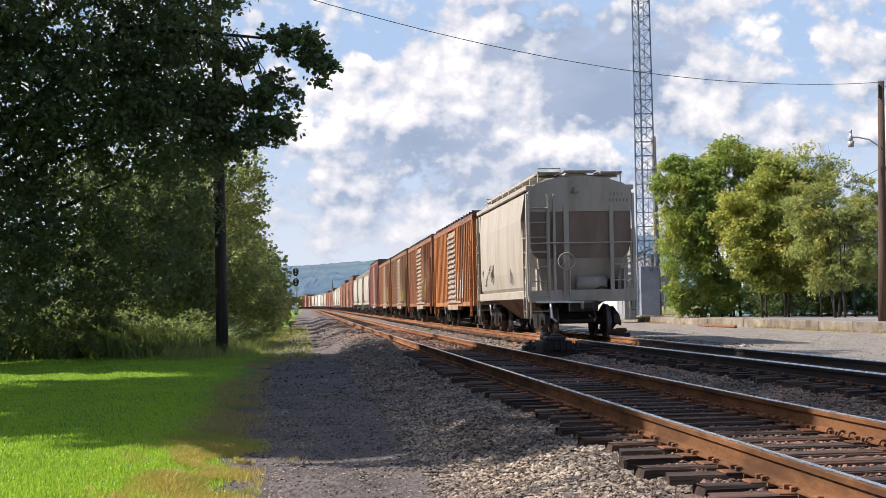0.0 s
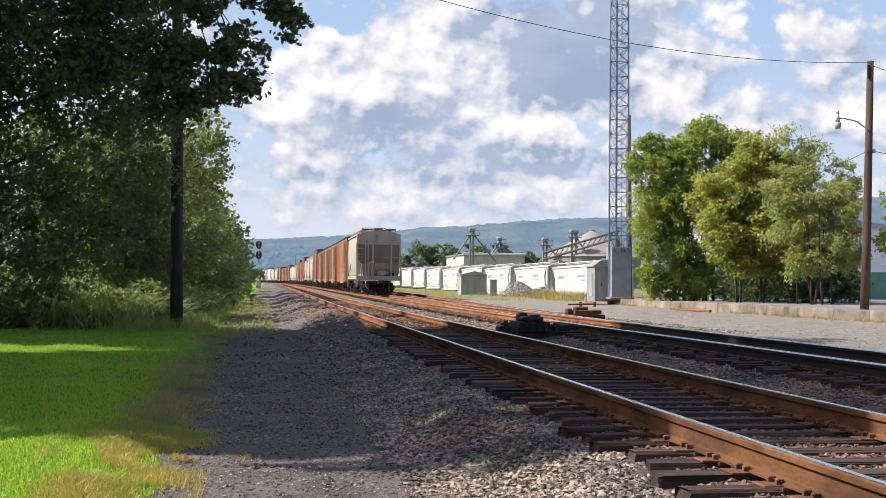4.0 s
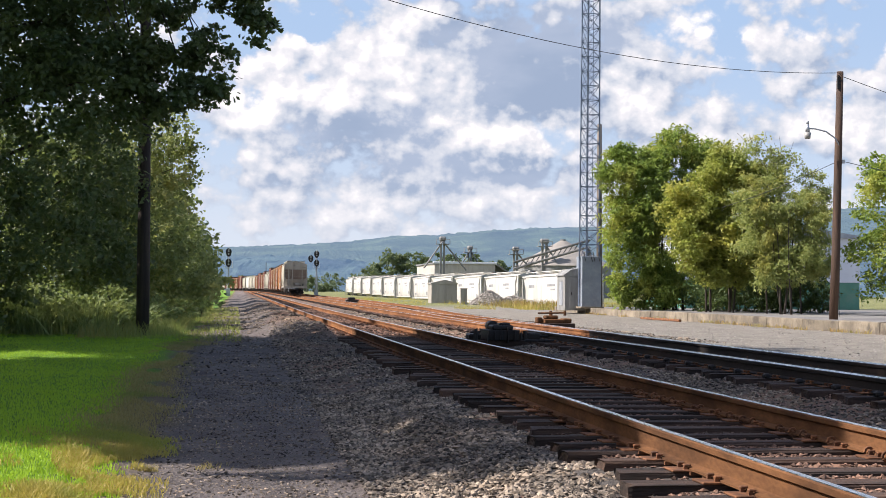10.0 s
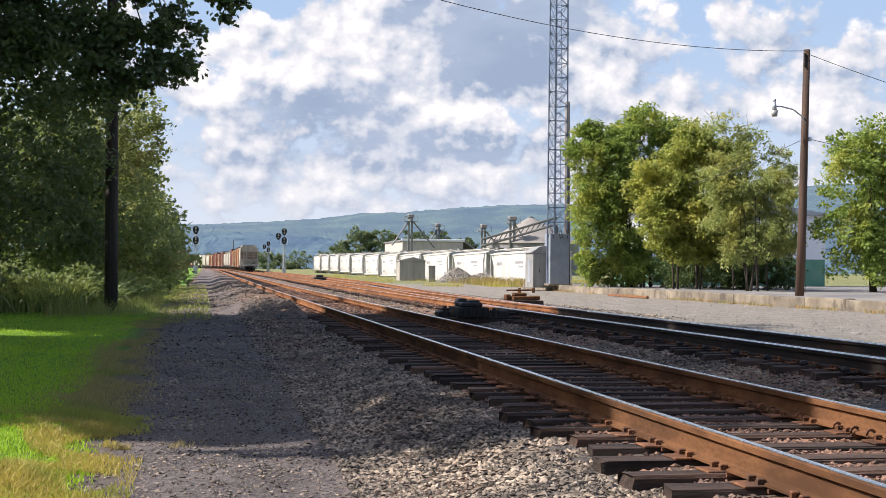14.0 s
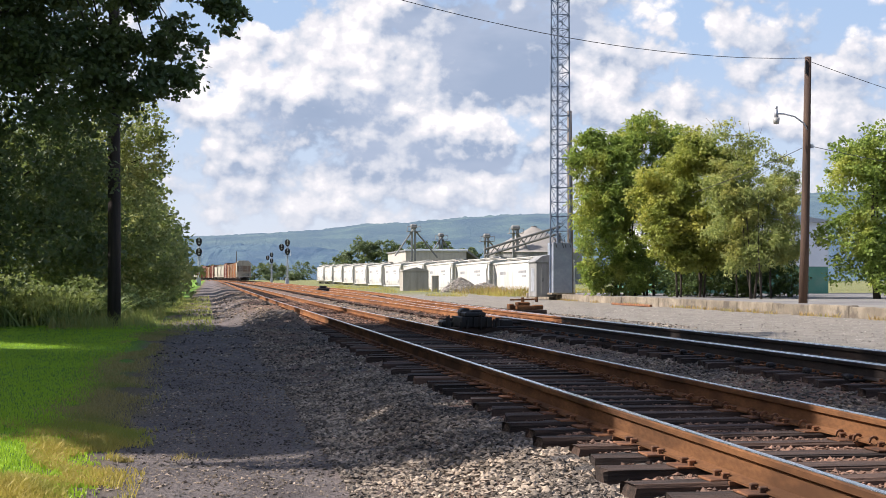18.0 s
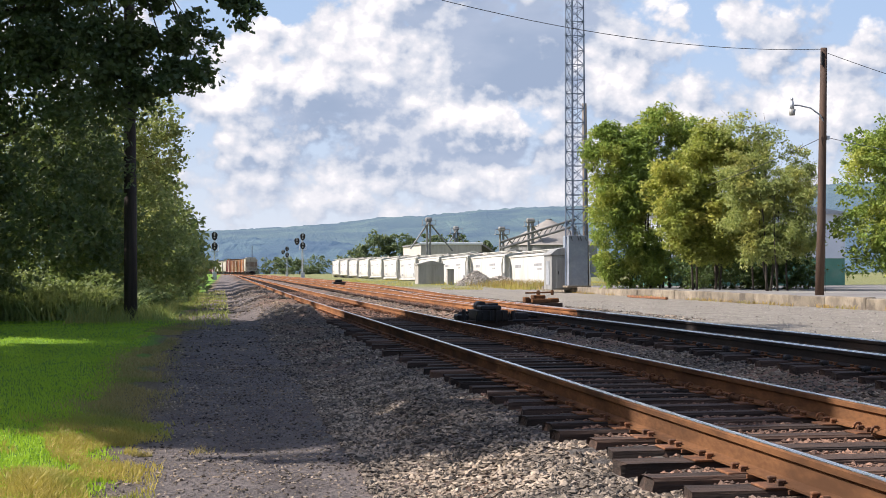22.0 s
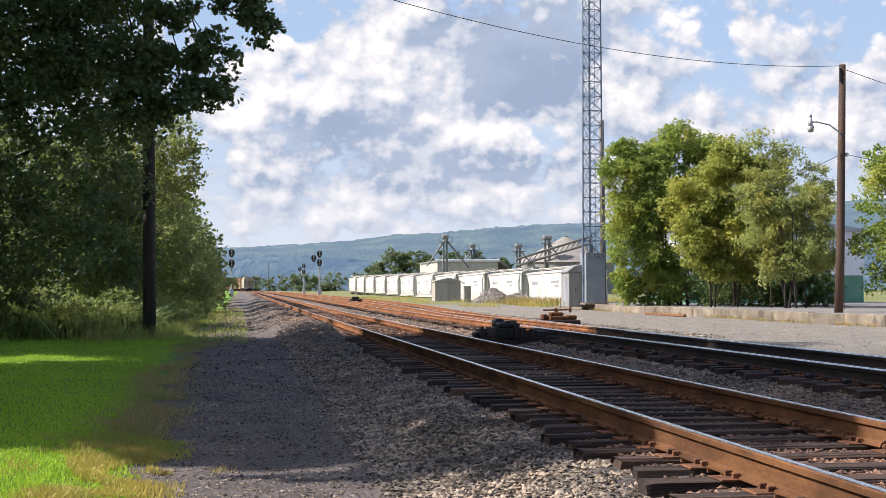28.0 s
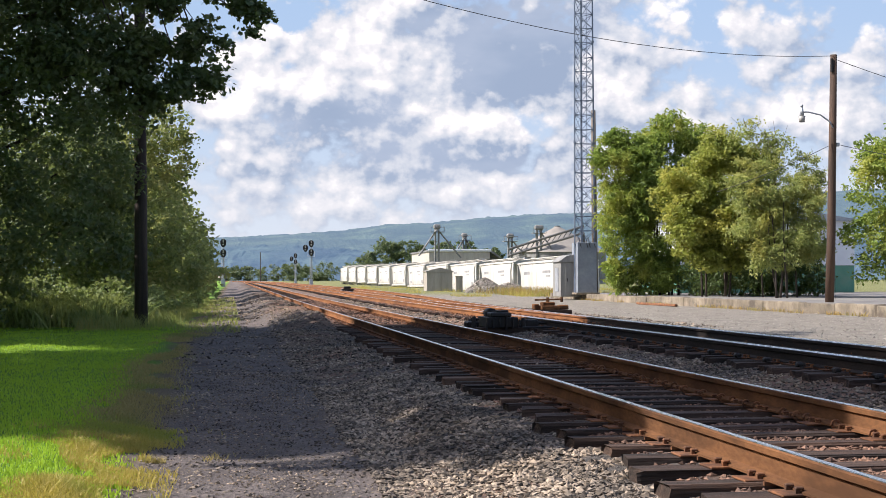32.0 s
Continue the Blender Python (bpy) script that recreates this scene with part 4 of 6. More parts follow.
def tree(name, label, foot, blobs, cover, spread, leaf, material, seed, trunk_r=0.2, category="tree", stems=1, group="", inner=0.35, low=-1e9, shape="oval", boughs=0, share=0.42, twigs=0):
    """A tree or bush: trunk or stems with limbs, and a crown of clumped leaves."""
    rng, rnd = np.random.default_rng(seed), random.Random(seed)
    fx, fy = foot
    fz = ground_z(fx, fy) if fx < 20.4 else 0.508 if 30 < fy < 88 else rise(fy)
    ob = thing(name, pose(fx, fy, fz), label, category, group)
    local = [(x - fx, y - fy, z - fz, a, b, c) for x, y, z, a, b, c in blobs]
    top = max(b[2] for b in local)
    for s in range(stems):
        bm = bm_new()
        ox, oy = (0, 0) if stems == 1 else (rnd.uniform(-1, 1) * 0.6 * max(b[3] for b in local), rnd.uniform(-0.8, 0.8))
        limb(bm, rnd, (ox, oy, -0.1), (ox * 1.2 + rnd.uniform(-0.2, 0.2), oy, top * rnd.uniform(0.75, 1.0)), trunk_r * rnd.uniform(0.8, 1.15), 0.25, 9)
        t = part("trunk" if stems == 1 else "stem", bm, BARK, ob, smooth_shade=True)
        for x, y, z, a, b, c in local if stems == 1 else []:
            bm = bm_new()
            limb(bm, rnd, (ox, oy, max(0.3, rnd.uniform(0.45, 0.8) * z)), (x + rnd.uniform(-0.3, 0.3) * a, y + rnd.uniform(-0.3, 0.3) * b, z + rnd.uniform(-0.1, 0.3) * c), trunk_r * 0.35, 0.4, 5)
            part("limb", bm, BARK, t)
    for _ in range(twigs):          # thin bare shoots standing out of the crown
        x, y, z, a, b, c = rnd.choice(local)
        u = Vector((rnd.uniform(-0.9, 0.9), rnd.uniform(-1, 0.2), rnd.uniform(0.0, 1.0))).normalized()
        p = Vector((x + u.x * a * 0.5, y + u.y * b * 0.5, z + u.z * c * 0.5))
        q = p + Vector((u.x * a, u.y * b, u.z * c + 0.1)) * rnd.uniform(0.4, 0.8)
        bm = bm_new()
        side = Vector((rnd.uniform(-0.2, 0.2), rnd.uniform(-0.2, 0.2), rnd.uniform(-0.1, 0.2)))
        tube(bm, [p, p.lerp(q, 0.35) + side, p.lerp(q, 0.7) + side * 0.6, q], [0.014, 0.010, 0.007, 0.004], 4)
        part("twig", bm, GREY_POLE, ob)
    pts = crown_points(rng, lumpy(rng, local, boughs, share) if boughs else local, cover, leaf, spread, inner, low - fz if low > -1e8 else low)
    part("crown", leaf_cloud("crown", pts, leaf, material, rng, shape), None, ob)
    return ob


def away(blobs, k):
    """The same crown k times as far from the path and k times as large."""
    return [(x * k, y * k, 1.345 + (z - 1.345) * k, a * k, b * k, c * k) for x, y, z, a, b, c in blobs]


def build_trees():
    # tall maples beside the lawn, their shade on the path
    maple = tree("maple_tree", "large dark green maple tree with overhanging leafy boughs", (-8.6, 32.4),
         [(-5.6, 30.5, 8.4, 4.0, 3.0, 3.4), (-3.3, 29.4, 8.3, 1.5, 1.5, 1.5), (-2.9, 29.5, 5.5, 1.1, 1.2, 1.3), (-4.6, 32, 4.3, 2.5, 2.0, 2.5), (-6.5, 31, 12.6, 4.2, 3.4, 3.0), (-2.6, 30, 10.6, 2.8, 2.4, 1.7),
          (-6.2, 32.6, 2.6, 2.4, 1.2, 2.2), (-7.4, 30.3, 3.0, 1.8, 1.2, 2.4), (-7.6, 29.6, 8.6, 1.6, 1.4, 2.0), (-7.2, 30.2, 6.0, 2.2, 1.3, 2.2), (-4.6, 29.6, 6.4, 1.6, 1.2, 1.5), (-3.4, 29.8, 6.9, 1.2, 1.0, 1.2), (-6.2, 29.4, 8.6, 2.0, 1.2, 1.8)],
         1.2, 0.42, 0.14, LEAF_DARK, 3, 0.32, inner=0.45)
    # its bough over the path, loose enough to see the sky through
    blobs = [(0.30, 28.9, 7.15, 0.50, 0.6, 0.42), (0.40, 28.8, 6.72, 0.24, 0.35, 0.36), (-0.25, 28.9, 7.45, 0.7, 0.7, 0.30), (-0.85, 29.0, 6.10, 0.60, 0.7, 0.50), (-0.60, 28.9, 5.45, 0.36, 0.5, 0.36),
             (-1.15, 29.0, 5.45, 0.45, 0.5, 0.45), (-1.75, 29.1, 6.15, 0.55, 0.7, 0.65), (-1.75, 29.1, 5.1, 0.40, 0.6, 0.8), (-0.75, 28.9, 6.60, 0.30, 0.4, 0.3), (-1.5, 29.2, 7.1, 0.7, 0.7, 0.28), (-2.2, 29.2, 5.6, 0.5, 0.7, 0.9)]
    base = maple.matrix_basis.translation
    local = [(x - base.x, y - base.y, z - base.z, a, b, c) for x, y, z, a, b, c in blobs]
    bm = bm_new()
    rnd = random.Random(6)
    limb(bm, rnd, (4.4, -3.0, 7.6), (8.9, -3.6, 7.1), 0.07, 0.25, 6)
    for x, y, z, a, b, c in local:
        limb(bm, rnd, (min(x - 0.7, 7.6), -3.3, 7.35), (x, y, z), 0.022, 0.12, 4)
    branch = part("overhanging_bough", bm, BARK, maple)
    rng = np.random.default_rng(5)
    part("foliage", leaf_cloud("foliage", crown_points(rng, local, 1.1, 0.115, 0.24, 0.9), 0.115, LEAF_DARK, rng, "lobed"), None, branch)
    tree("maple_tree", "tall dark green maple tree at the back of the lawn", (-8.0, 38.0),
         [(-6.2, 38, 3.5, 3.0, 1.9, 2.6), (-4.2, 38.6, 4.2, 1.6, 1.3, 1.6), (-3.6, 39, 2.7, 1.1, 1.3, 1.5)],
         1.5, 0.45, 0.18, LEAF_DARK, 4, 0.3)
    # unseen shade trees beside the lawn, placed tall enough to shade the tracks
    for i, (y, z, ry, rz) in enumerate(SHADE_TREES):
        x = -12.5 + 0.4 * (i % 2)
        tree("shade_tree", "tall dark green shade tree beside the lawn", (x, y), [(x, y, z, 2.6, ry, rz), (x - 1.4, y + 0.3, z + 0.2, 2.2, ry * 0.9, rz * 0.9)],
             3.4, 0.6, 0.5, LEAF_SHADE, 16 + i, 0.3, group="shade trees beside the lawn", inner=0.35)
    # trees and thickets added out of view to block low sky light
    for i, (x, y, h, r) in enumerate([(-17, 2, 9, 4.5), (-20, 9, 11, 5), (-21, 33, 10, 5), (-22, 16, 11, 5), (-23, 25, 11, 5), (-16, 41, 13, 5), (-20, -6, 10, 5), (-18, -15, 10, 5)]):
        tree("wood_tree", "dense green tree added out of view to block low sky light", (x, y), [(x, y, h * 0.3, r, r, h * 0.32), (x, y + 0.5, h * 0.68, r * 0.85, r * 0.85, h * 0.34)],
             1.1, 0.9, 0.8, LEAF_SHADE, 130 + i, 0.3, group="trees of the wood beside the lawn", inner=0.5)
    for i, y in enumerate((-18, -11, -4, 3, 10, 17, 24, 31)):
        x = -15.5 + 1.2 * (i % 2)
        tree("wood_thicket", "dense dark green thicket added out of view to block low sky light", (x, y), [(x, y, 2.6, 3.0, 4.2, 3.0), (x - 1.5, y + 2, 4.2, 2.6, 3.2, 2.2)],
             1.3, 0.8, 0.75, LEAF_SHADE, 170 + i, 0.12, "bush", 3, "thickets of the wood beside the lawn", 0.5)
    # the wood's edge along the line
    edge = [(-3.5, 44, 6.0, 2.2), (-3.5, 51, 5.6, 2.3), (-3.6, 58, 6.0, 2.5), (-3.9, 68, 6.6, 2.8), (-4.5, 80, 7.0, 3.1), (-5.9, 95, 7.6, 3.5), (-7.1, 114, 8.2, 4.0), (-8.4, 138, 8.8, 4.6), (-10.0, 168, 9.2, 5.2)]
    rnd = random.Random(8)
    for i, (x, y, h, r) in enumerate(edge):
        deep = 0.68 if y < 70 else 1.0
        blobs = [(x, y, h * 0.42 + 0.3, r, r * 1.1 * deep, h * 0.40), (x - 0.5, y + 0.3, h * 0.78 + 0.3, r * 0.85, r * deep, h * 0.30),
                 (x + r * 0.55, y + rnd.uniform(-0.4, 0.4), h * 0.25 + 0.3, r * 0.62, r * 0.8 * deep, h * 0.24), (x - r * 1.2, y, h * (0.9 if y > 60 else 0.5), r * 1.2, r * (1.2 if y > 60 else 0.8), h * (0.5 if y > 60 else 0.42))]
        if i == 0:
            blobs += [(-1.95, 45, 5.2, 0.8, 1.0, 1.0), (-2.3, 44.6, 6.3, 0.9, 1.0, 0.8), (-1.9, 46, 2.6, 0.7, 1.0, 1.3)]
        tree("wood_edge_tree", "green tree at the edge of the trackside wood" if i < 5 else "distant green tree at the trackside wood's edge", (x - 0.4, y), blobs,
             1.05, 0.38 + 0.05 * i, 0.135 + 0.045 * i, LEAF_MID, 30 + i, 0.16, group="trees along the wood's edge", inner=0.45)
    # undergrowth in front of the trees
    for i, (x, y, r, h) in enumerate([(-5.4, 34.8, 1.3, 1.3), (-4.2, 34.4, 1.1, 1.0), (-3.1, 34.6, 0.9, 1.05), (-6.8, 34.6, 1.3, 1.5), (-8.2, 33.8, 1.3, 1.6), (-2.9, 38, 0.9, 0.9), (-2.5, 41.5, 0.8, 0.9), (-2.1, 46, 0.8, 1.0), (-1.9, 53, 0.7, 1.1), (-1.9, 61, 0.8, 1.3)]):
        tree("undergrowth_bush", "low green leafy undergrowth below the trees", (x, y), [(x, y, ground_z(x, y) + h * 0.45, r, r * 0.8, h * 0.55)], 2.2, 0.22, 0.105, LEAF_UNDER, 60 + i, 0.02, "bush", 4,
             "bushes below the trees", 0.6)
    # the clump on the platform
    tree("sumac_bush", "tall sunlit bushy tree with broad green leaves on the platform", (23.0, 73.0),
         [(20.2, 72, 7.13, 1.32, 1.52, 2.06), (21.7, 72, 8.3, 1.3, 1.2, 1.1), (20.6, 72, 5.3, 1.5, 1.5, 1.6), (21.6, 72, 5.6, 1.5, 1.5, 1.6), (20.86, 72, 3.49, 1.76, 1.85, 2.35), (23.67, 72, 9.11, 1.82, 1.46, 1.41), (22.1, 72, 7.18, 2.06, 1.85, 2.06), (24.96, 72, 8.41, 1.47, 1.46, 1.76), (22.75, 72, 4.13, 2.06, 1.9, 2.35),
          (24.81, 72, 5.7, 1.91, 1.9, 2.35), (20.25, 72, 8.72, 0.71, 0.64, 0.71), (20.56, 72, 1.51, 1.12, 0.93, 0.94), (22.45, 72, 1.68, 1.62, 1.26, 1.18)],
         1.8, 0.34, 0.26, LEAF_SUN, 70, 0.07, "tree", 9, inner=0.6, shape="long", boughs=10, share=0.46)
    tree("elm_bush", "olive-yellow bushy tree in the middle of the platform clump", (23.6, 65.8),
         away([(22.9, 69, 6.0, 1.4, 1.2, 1.6), (25.8, 69, 7.8, 1.2, 1.1, 1.1), (24.23, 69, 6.7, 1.55, 1.52, 1.83), (23.39, 69, 4.48, 1.55, 1.65, 2.11), (25.17, 69, 4.8, 1.83, 1.9, 2.39), (26.71, 69, 6.91, 1.41, 1.42, 1.75), (27.04, 69, 4.09, 1.63, 1.72, 2.2), (24.9, 69, 8.35, 1.07, 0.94, 1.01),
          (24.26, 69, 2.9, 1.41, 1.27, 1.2), (26.12, 69, 2.9, 1.41, 1.2, 1.1)], 0.945),
         1.3, 0.32, 0.16, LEAF_OLIVE, 73, 0.06, "tree", 5, inner=0.7, low=1.6, boughs=10, share=0.46, twigs=6)
    willow = away([(26.2, 67, 4.6, 1.4, 1.4, 1.8), (26.0, 67, 6.6, 1.1, 1.1, 1.2), (28.08, 67, 3.9, 1.59, 1.7, 2.19), (28.53, 67, 5.64, 1.23, 1.19, 1.42), (27.17, 67, 2.58, 1.5, 1.35, 1.5), (29.16, 67, 3.19, 0.82, 1.13, 1.7), (27.16, 67, 5.47, 1.23, 1.29, 1.64)], 0.91)
    tree("willow_bush", "pale yellow-green bushy tree with thin twigs on the platform", (25.3, 60.8), willow, 1.4, 0.34, 0.19, LEAF_PALE, 71, 0.06, "tree", 6, inner=0.8, low=1.7, shape="long", boughs=9, share=0.46, twigs=10)
    tree("thin_birch", "thin half-bare tree with sparse pale leaves and grey twigs", (24.8, 62.6),
         away([(25.58, 66.5, 8.62, 1.3, 1.0, 0.92), (27.1, 66.5, 7.8, 1.14, 1.08, 1.25), (28.53, 66.5, 6.91, 0.98, 0.9, 1.03), (29.33, 66.5, 5.48, 0.49, 0.95, 1.63)], 0.94), 0.42, 0.34, 0.12, LEAF_PALE, 74, 0.05, "tree", 1, inner=0.9, boughs=5, twigs=40)
    # dark-leaved scrub added as the shade between the stems
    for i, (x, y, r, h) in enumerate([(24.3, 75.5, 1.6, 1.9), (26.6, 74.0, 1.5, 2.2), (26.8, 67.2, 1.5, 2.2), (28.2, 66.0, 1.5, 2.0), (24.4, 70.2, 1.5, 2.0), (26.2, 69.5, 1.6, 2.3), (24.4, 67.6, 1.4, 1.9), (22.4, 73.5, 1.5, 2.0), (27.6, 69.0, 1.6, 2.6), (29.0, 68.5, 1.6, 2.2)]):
        tree("platform_shrub", "scrub behind the stems of the platform trees, coloured dark as shade", (x, y), [(x, y, 0.508 + h * 0.5, r, r * 0.8, h * 0.6)], 1.2, 0.25, 0.15, LEAF_SHADE, 80 + i, 0.02, "bush", 4, "shrubs on the platform", 0.7)
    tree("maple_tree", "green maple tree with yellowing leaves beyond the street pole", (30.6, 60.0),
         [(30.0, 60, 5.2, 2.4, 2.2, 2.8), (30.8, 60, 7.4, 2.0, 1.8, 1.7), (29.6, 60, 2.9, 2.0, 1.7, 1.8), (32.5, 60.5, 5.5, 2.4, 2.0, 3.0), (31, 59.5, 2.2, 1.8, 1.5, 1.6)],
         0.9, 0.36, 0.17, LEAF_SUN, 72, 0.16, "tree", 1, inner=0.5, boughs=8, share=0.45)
    for i, (x, y, h, r) in enumerate([(44, 455, 10, 5.5), (51, 458, 14, 7), (59, 455, 13, 6.5), (67, 452, 13.5, 6.5), (75, 450, 12.5, 6.5), (83, 452, 11, 6)]):
        tree("distant_tree", "round dark green tree far behind the standing cars", (x, y), [(x, y, h * 0.55, r, r, h * 0.5), (x + 2, y, h * 0.8, r * 0.6, r * 0.6, h * 0.28)], 1.5, 0.9, 0.9, LEAF_FAR, 90 + i, 0.3,
             group="trees behind the grain yard", inner=0.5)
    # distant scrub along the line's far end
    for i, (x, y, h, r) in enumerate([(20, 620, 9, 16), (50, 640, 10, 20), (-2, 660, 8, 16), (90, 610, 10, 22), (30, 560, 5, 9)]):
        tree("distant_scrub", "hazy green scrub wood at the far end of the line", (x, y), [(x, y, h * 0.45, r, 5, h * 0.5), (x + r * 0.5, y, h * 0.6, r * 0.5, 4, h * 0.4)], 1.2, 1.2, 0.9, LEAF_FAR, 110 + i, 0.25,
             group="scrub at the far end", inner=0.5)


# along the lawn: place, height of the crown's middle, half its length and half its height
SHADE_TREES = [(15.0, 14.4, 4.6, 5.0), (20.4, 11.0, 4.9, 3.7), (22.8, 15.6, 4.8, 5.2), (27.2, 14.6, 3.8, 4.6), (29.6, 9.4, 3.0, 4.2), (18.8, 16.6, 3.4, 4.2)]


# ---- poles, wires, tower
def build_poles():
    z0 = ground_z(-2.15, 33)
    ob = thing("utility_pole", pose(-2.15, 33.0, z0), "dark tarred wooden utility pole at the lawn's edge", "pole", "utility poles")
    bm = bm_new()
    tube(bm, [(0, 0, -0.3), (-0.02, 0, 3), (-0.05, 0, 6.5), (-0.06, 0, 10.2)], [0.155, 0.145, 0.13, 0.11], 12)
    part("shaft", bm, DARK_POLE, ob, smooth_shade=True)
    bm = bm_new()
    box(bm, -0.05, 0.25, -0.06, 0.0, 9.65, 9.75)
    part("cable_bracket", bm, GALV, ob)
    ob = thing("street_pole", pose(21.55, 48.0, 0.508), "leaning brown wooden street pole with a lamp arm", "pole", "utility poles")
    bm = bm_new()
    tube(bm, [(0, 0, -0.2), (0.10, 0, 2.5), (0.17, 0, 5.5), (0.25, 0, 9.1)], [0.165, 0.155, 0.14, 0.12], 12)
    part("shaft", bm, POLE_WOOD, ob, smooth_shade=True)
    arm = bm_new()
    tube(arm, [(0.18, -0.1, 6.35), (0.02, -0.12, 6.62), (-0.35, -0.15, 6.86), (-0.8, -0.16, 6.95), (-1.05, -0.16, 6.95)], 0.028, 7)
    a = part("lamp_arm", arm, GALV, ob, "curved grey steel arm", True)
    bm = bm_new()
    rod(bm, (-1.07, -0.16, 6.82), (-1.07, -0.16, 7.12), 0.085, 12, 0.05)
    rod(bm, (-1.07, -0.16, 7.12), (-1.07, -0.16, 7.22), 0.05, 10)
    part("lamp_head", bm, GALV, a, "grey lamp housing", True)
    bm = bm_new()
    rod(bm, (-1.07, -0.16, 6.58), (-1.07, -0.16, 6.80), 0.10, 14, 0.13)
    part("lamp_glass", bm, GREY_CABINET, a, "frosted whitish lamp bowl", True)
    bm = bm_new()
    box(bm, 0.30, 0.42, -0.1, 0.02, 5.72, 5.86, 0.02)
    rod(bm, (0.2, -0.05, 5.8), (0.34, -0.05, 5.8), 0.02)
    part("insulator", bm, GALV, ob)
    bm = bm_new()
    box(bm, 0.08, 0.16, -0.16, -0.08, 8.45, 8.95, 0.01)
    part("cable_clamp", bm, BLACK_STEEL, ob)

    def wire(label, a, b, sag, r, n=26):
        bm = bm_new()
        a, b = Vector(a), Vector(b)
        tube(bm, [a.lerp(b, i / n) - Vector((0, 0, sag * 4 * (i / n) * (1 - i / n))) for i in range(n + 1)], r, 5)
        tagged(new("overhead_cable", mesh_of(bm, WIRE, "overhead_cable")), label, "cable", "overhead cables")
    wire("thin black cable sagging between the two poles", (-2.0, 33.0, 10.0), (21.72, 47.9, 9.55), 0.98, 0.011)
    wire("thin black cable running from the street pole", (21.85, 48.0, 9.45), (46, 62, 8.0), 0.5, 0.012)
    wire("thin cable slanting down into the bushes", (21.8, 48.0, 6.35), (21.0, 58.3, 5.2), 0.1, 0.012)
    wire("thin cable leaving the street pole below its lamp", (21.95, 48.0, 6.3), (46, 66, 6.6), 0.4, 0.012)
    wire("thin guy wire of the street pole", (21.85, 48.05, 9.3), (23.6, 52.0, 0.55), 0.0, 0.008)
    ob = thing("plain_pole", pose(21.78, 82.0, 0.508), "grey-brown wooden pole behind the radio tower", "pole", "utility poles")
    bm = bm_new()
    tube(bm, [(0, 0, -0.2), (-0.03, 0, 6), (-0.06, 0, 11.2)], [0.19, 0.17, 0.14], 12)
    part("shaft", bm, GREY_POLE, ob, smooth_shade=True)
    ob = thing("line_pole", pose(9.8, 500.0, rise(500)), "thin distant pole beside the line", "pole", "utility poles")
    bm = bm_new()
    rod(bm, (0, 0, -0.3), (0, 0, 10.5), 0.16, 8, 0.12)
    part("shaft", bm, DARK_POLE, ob)


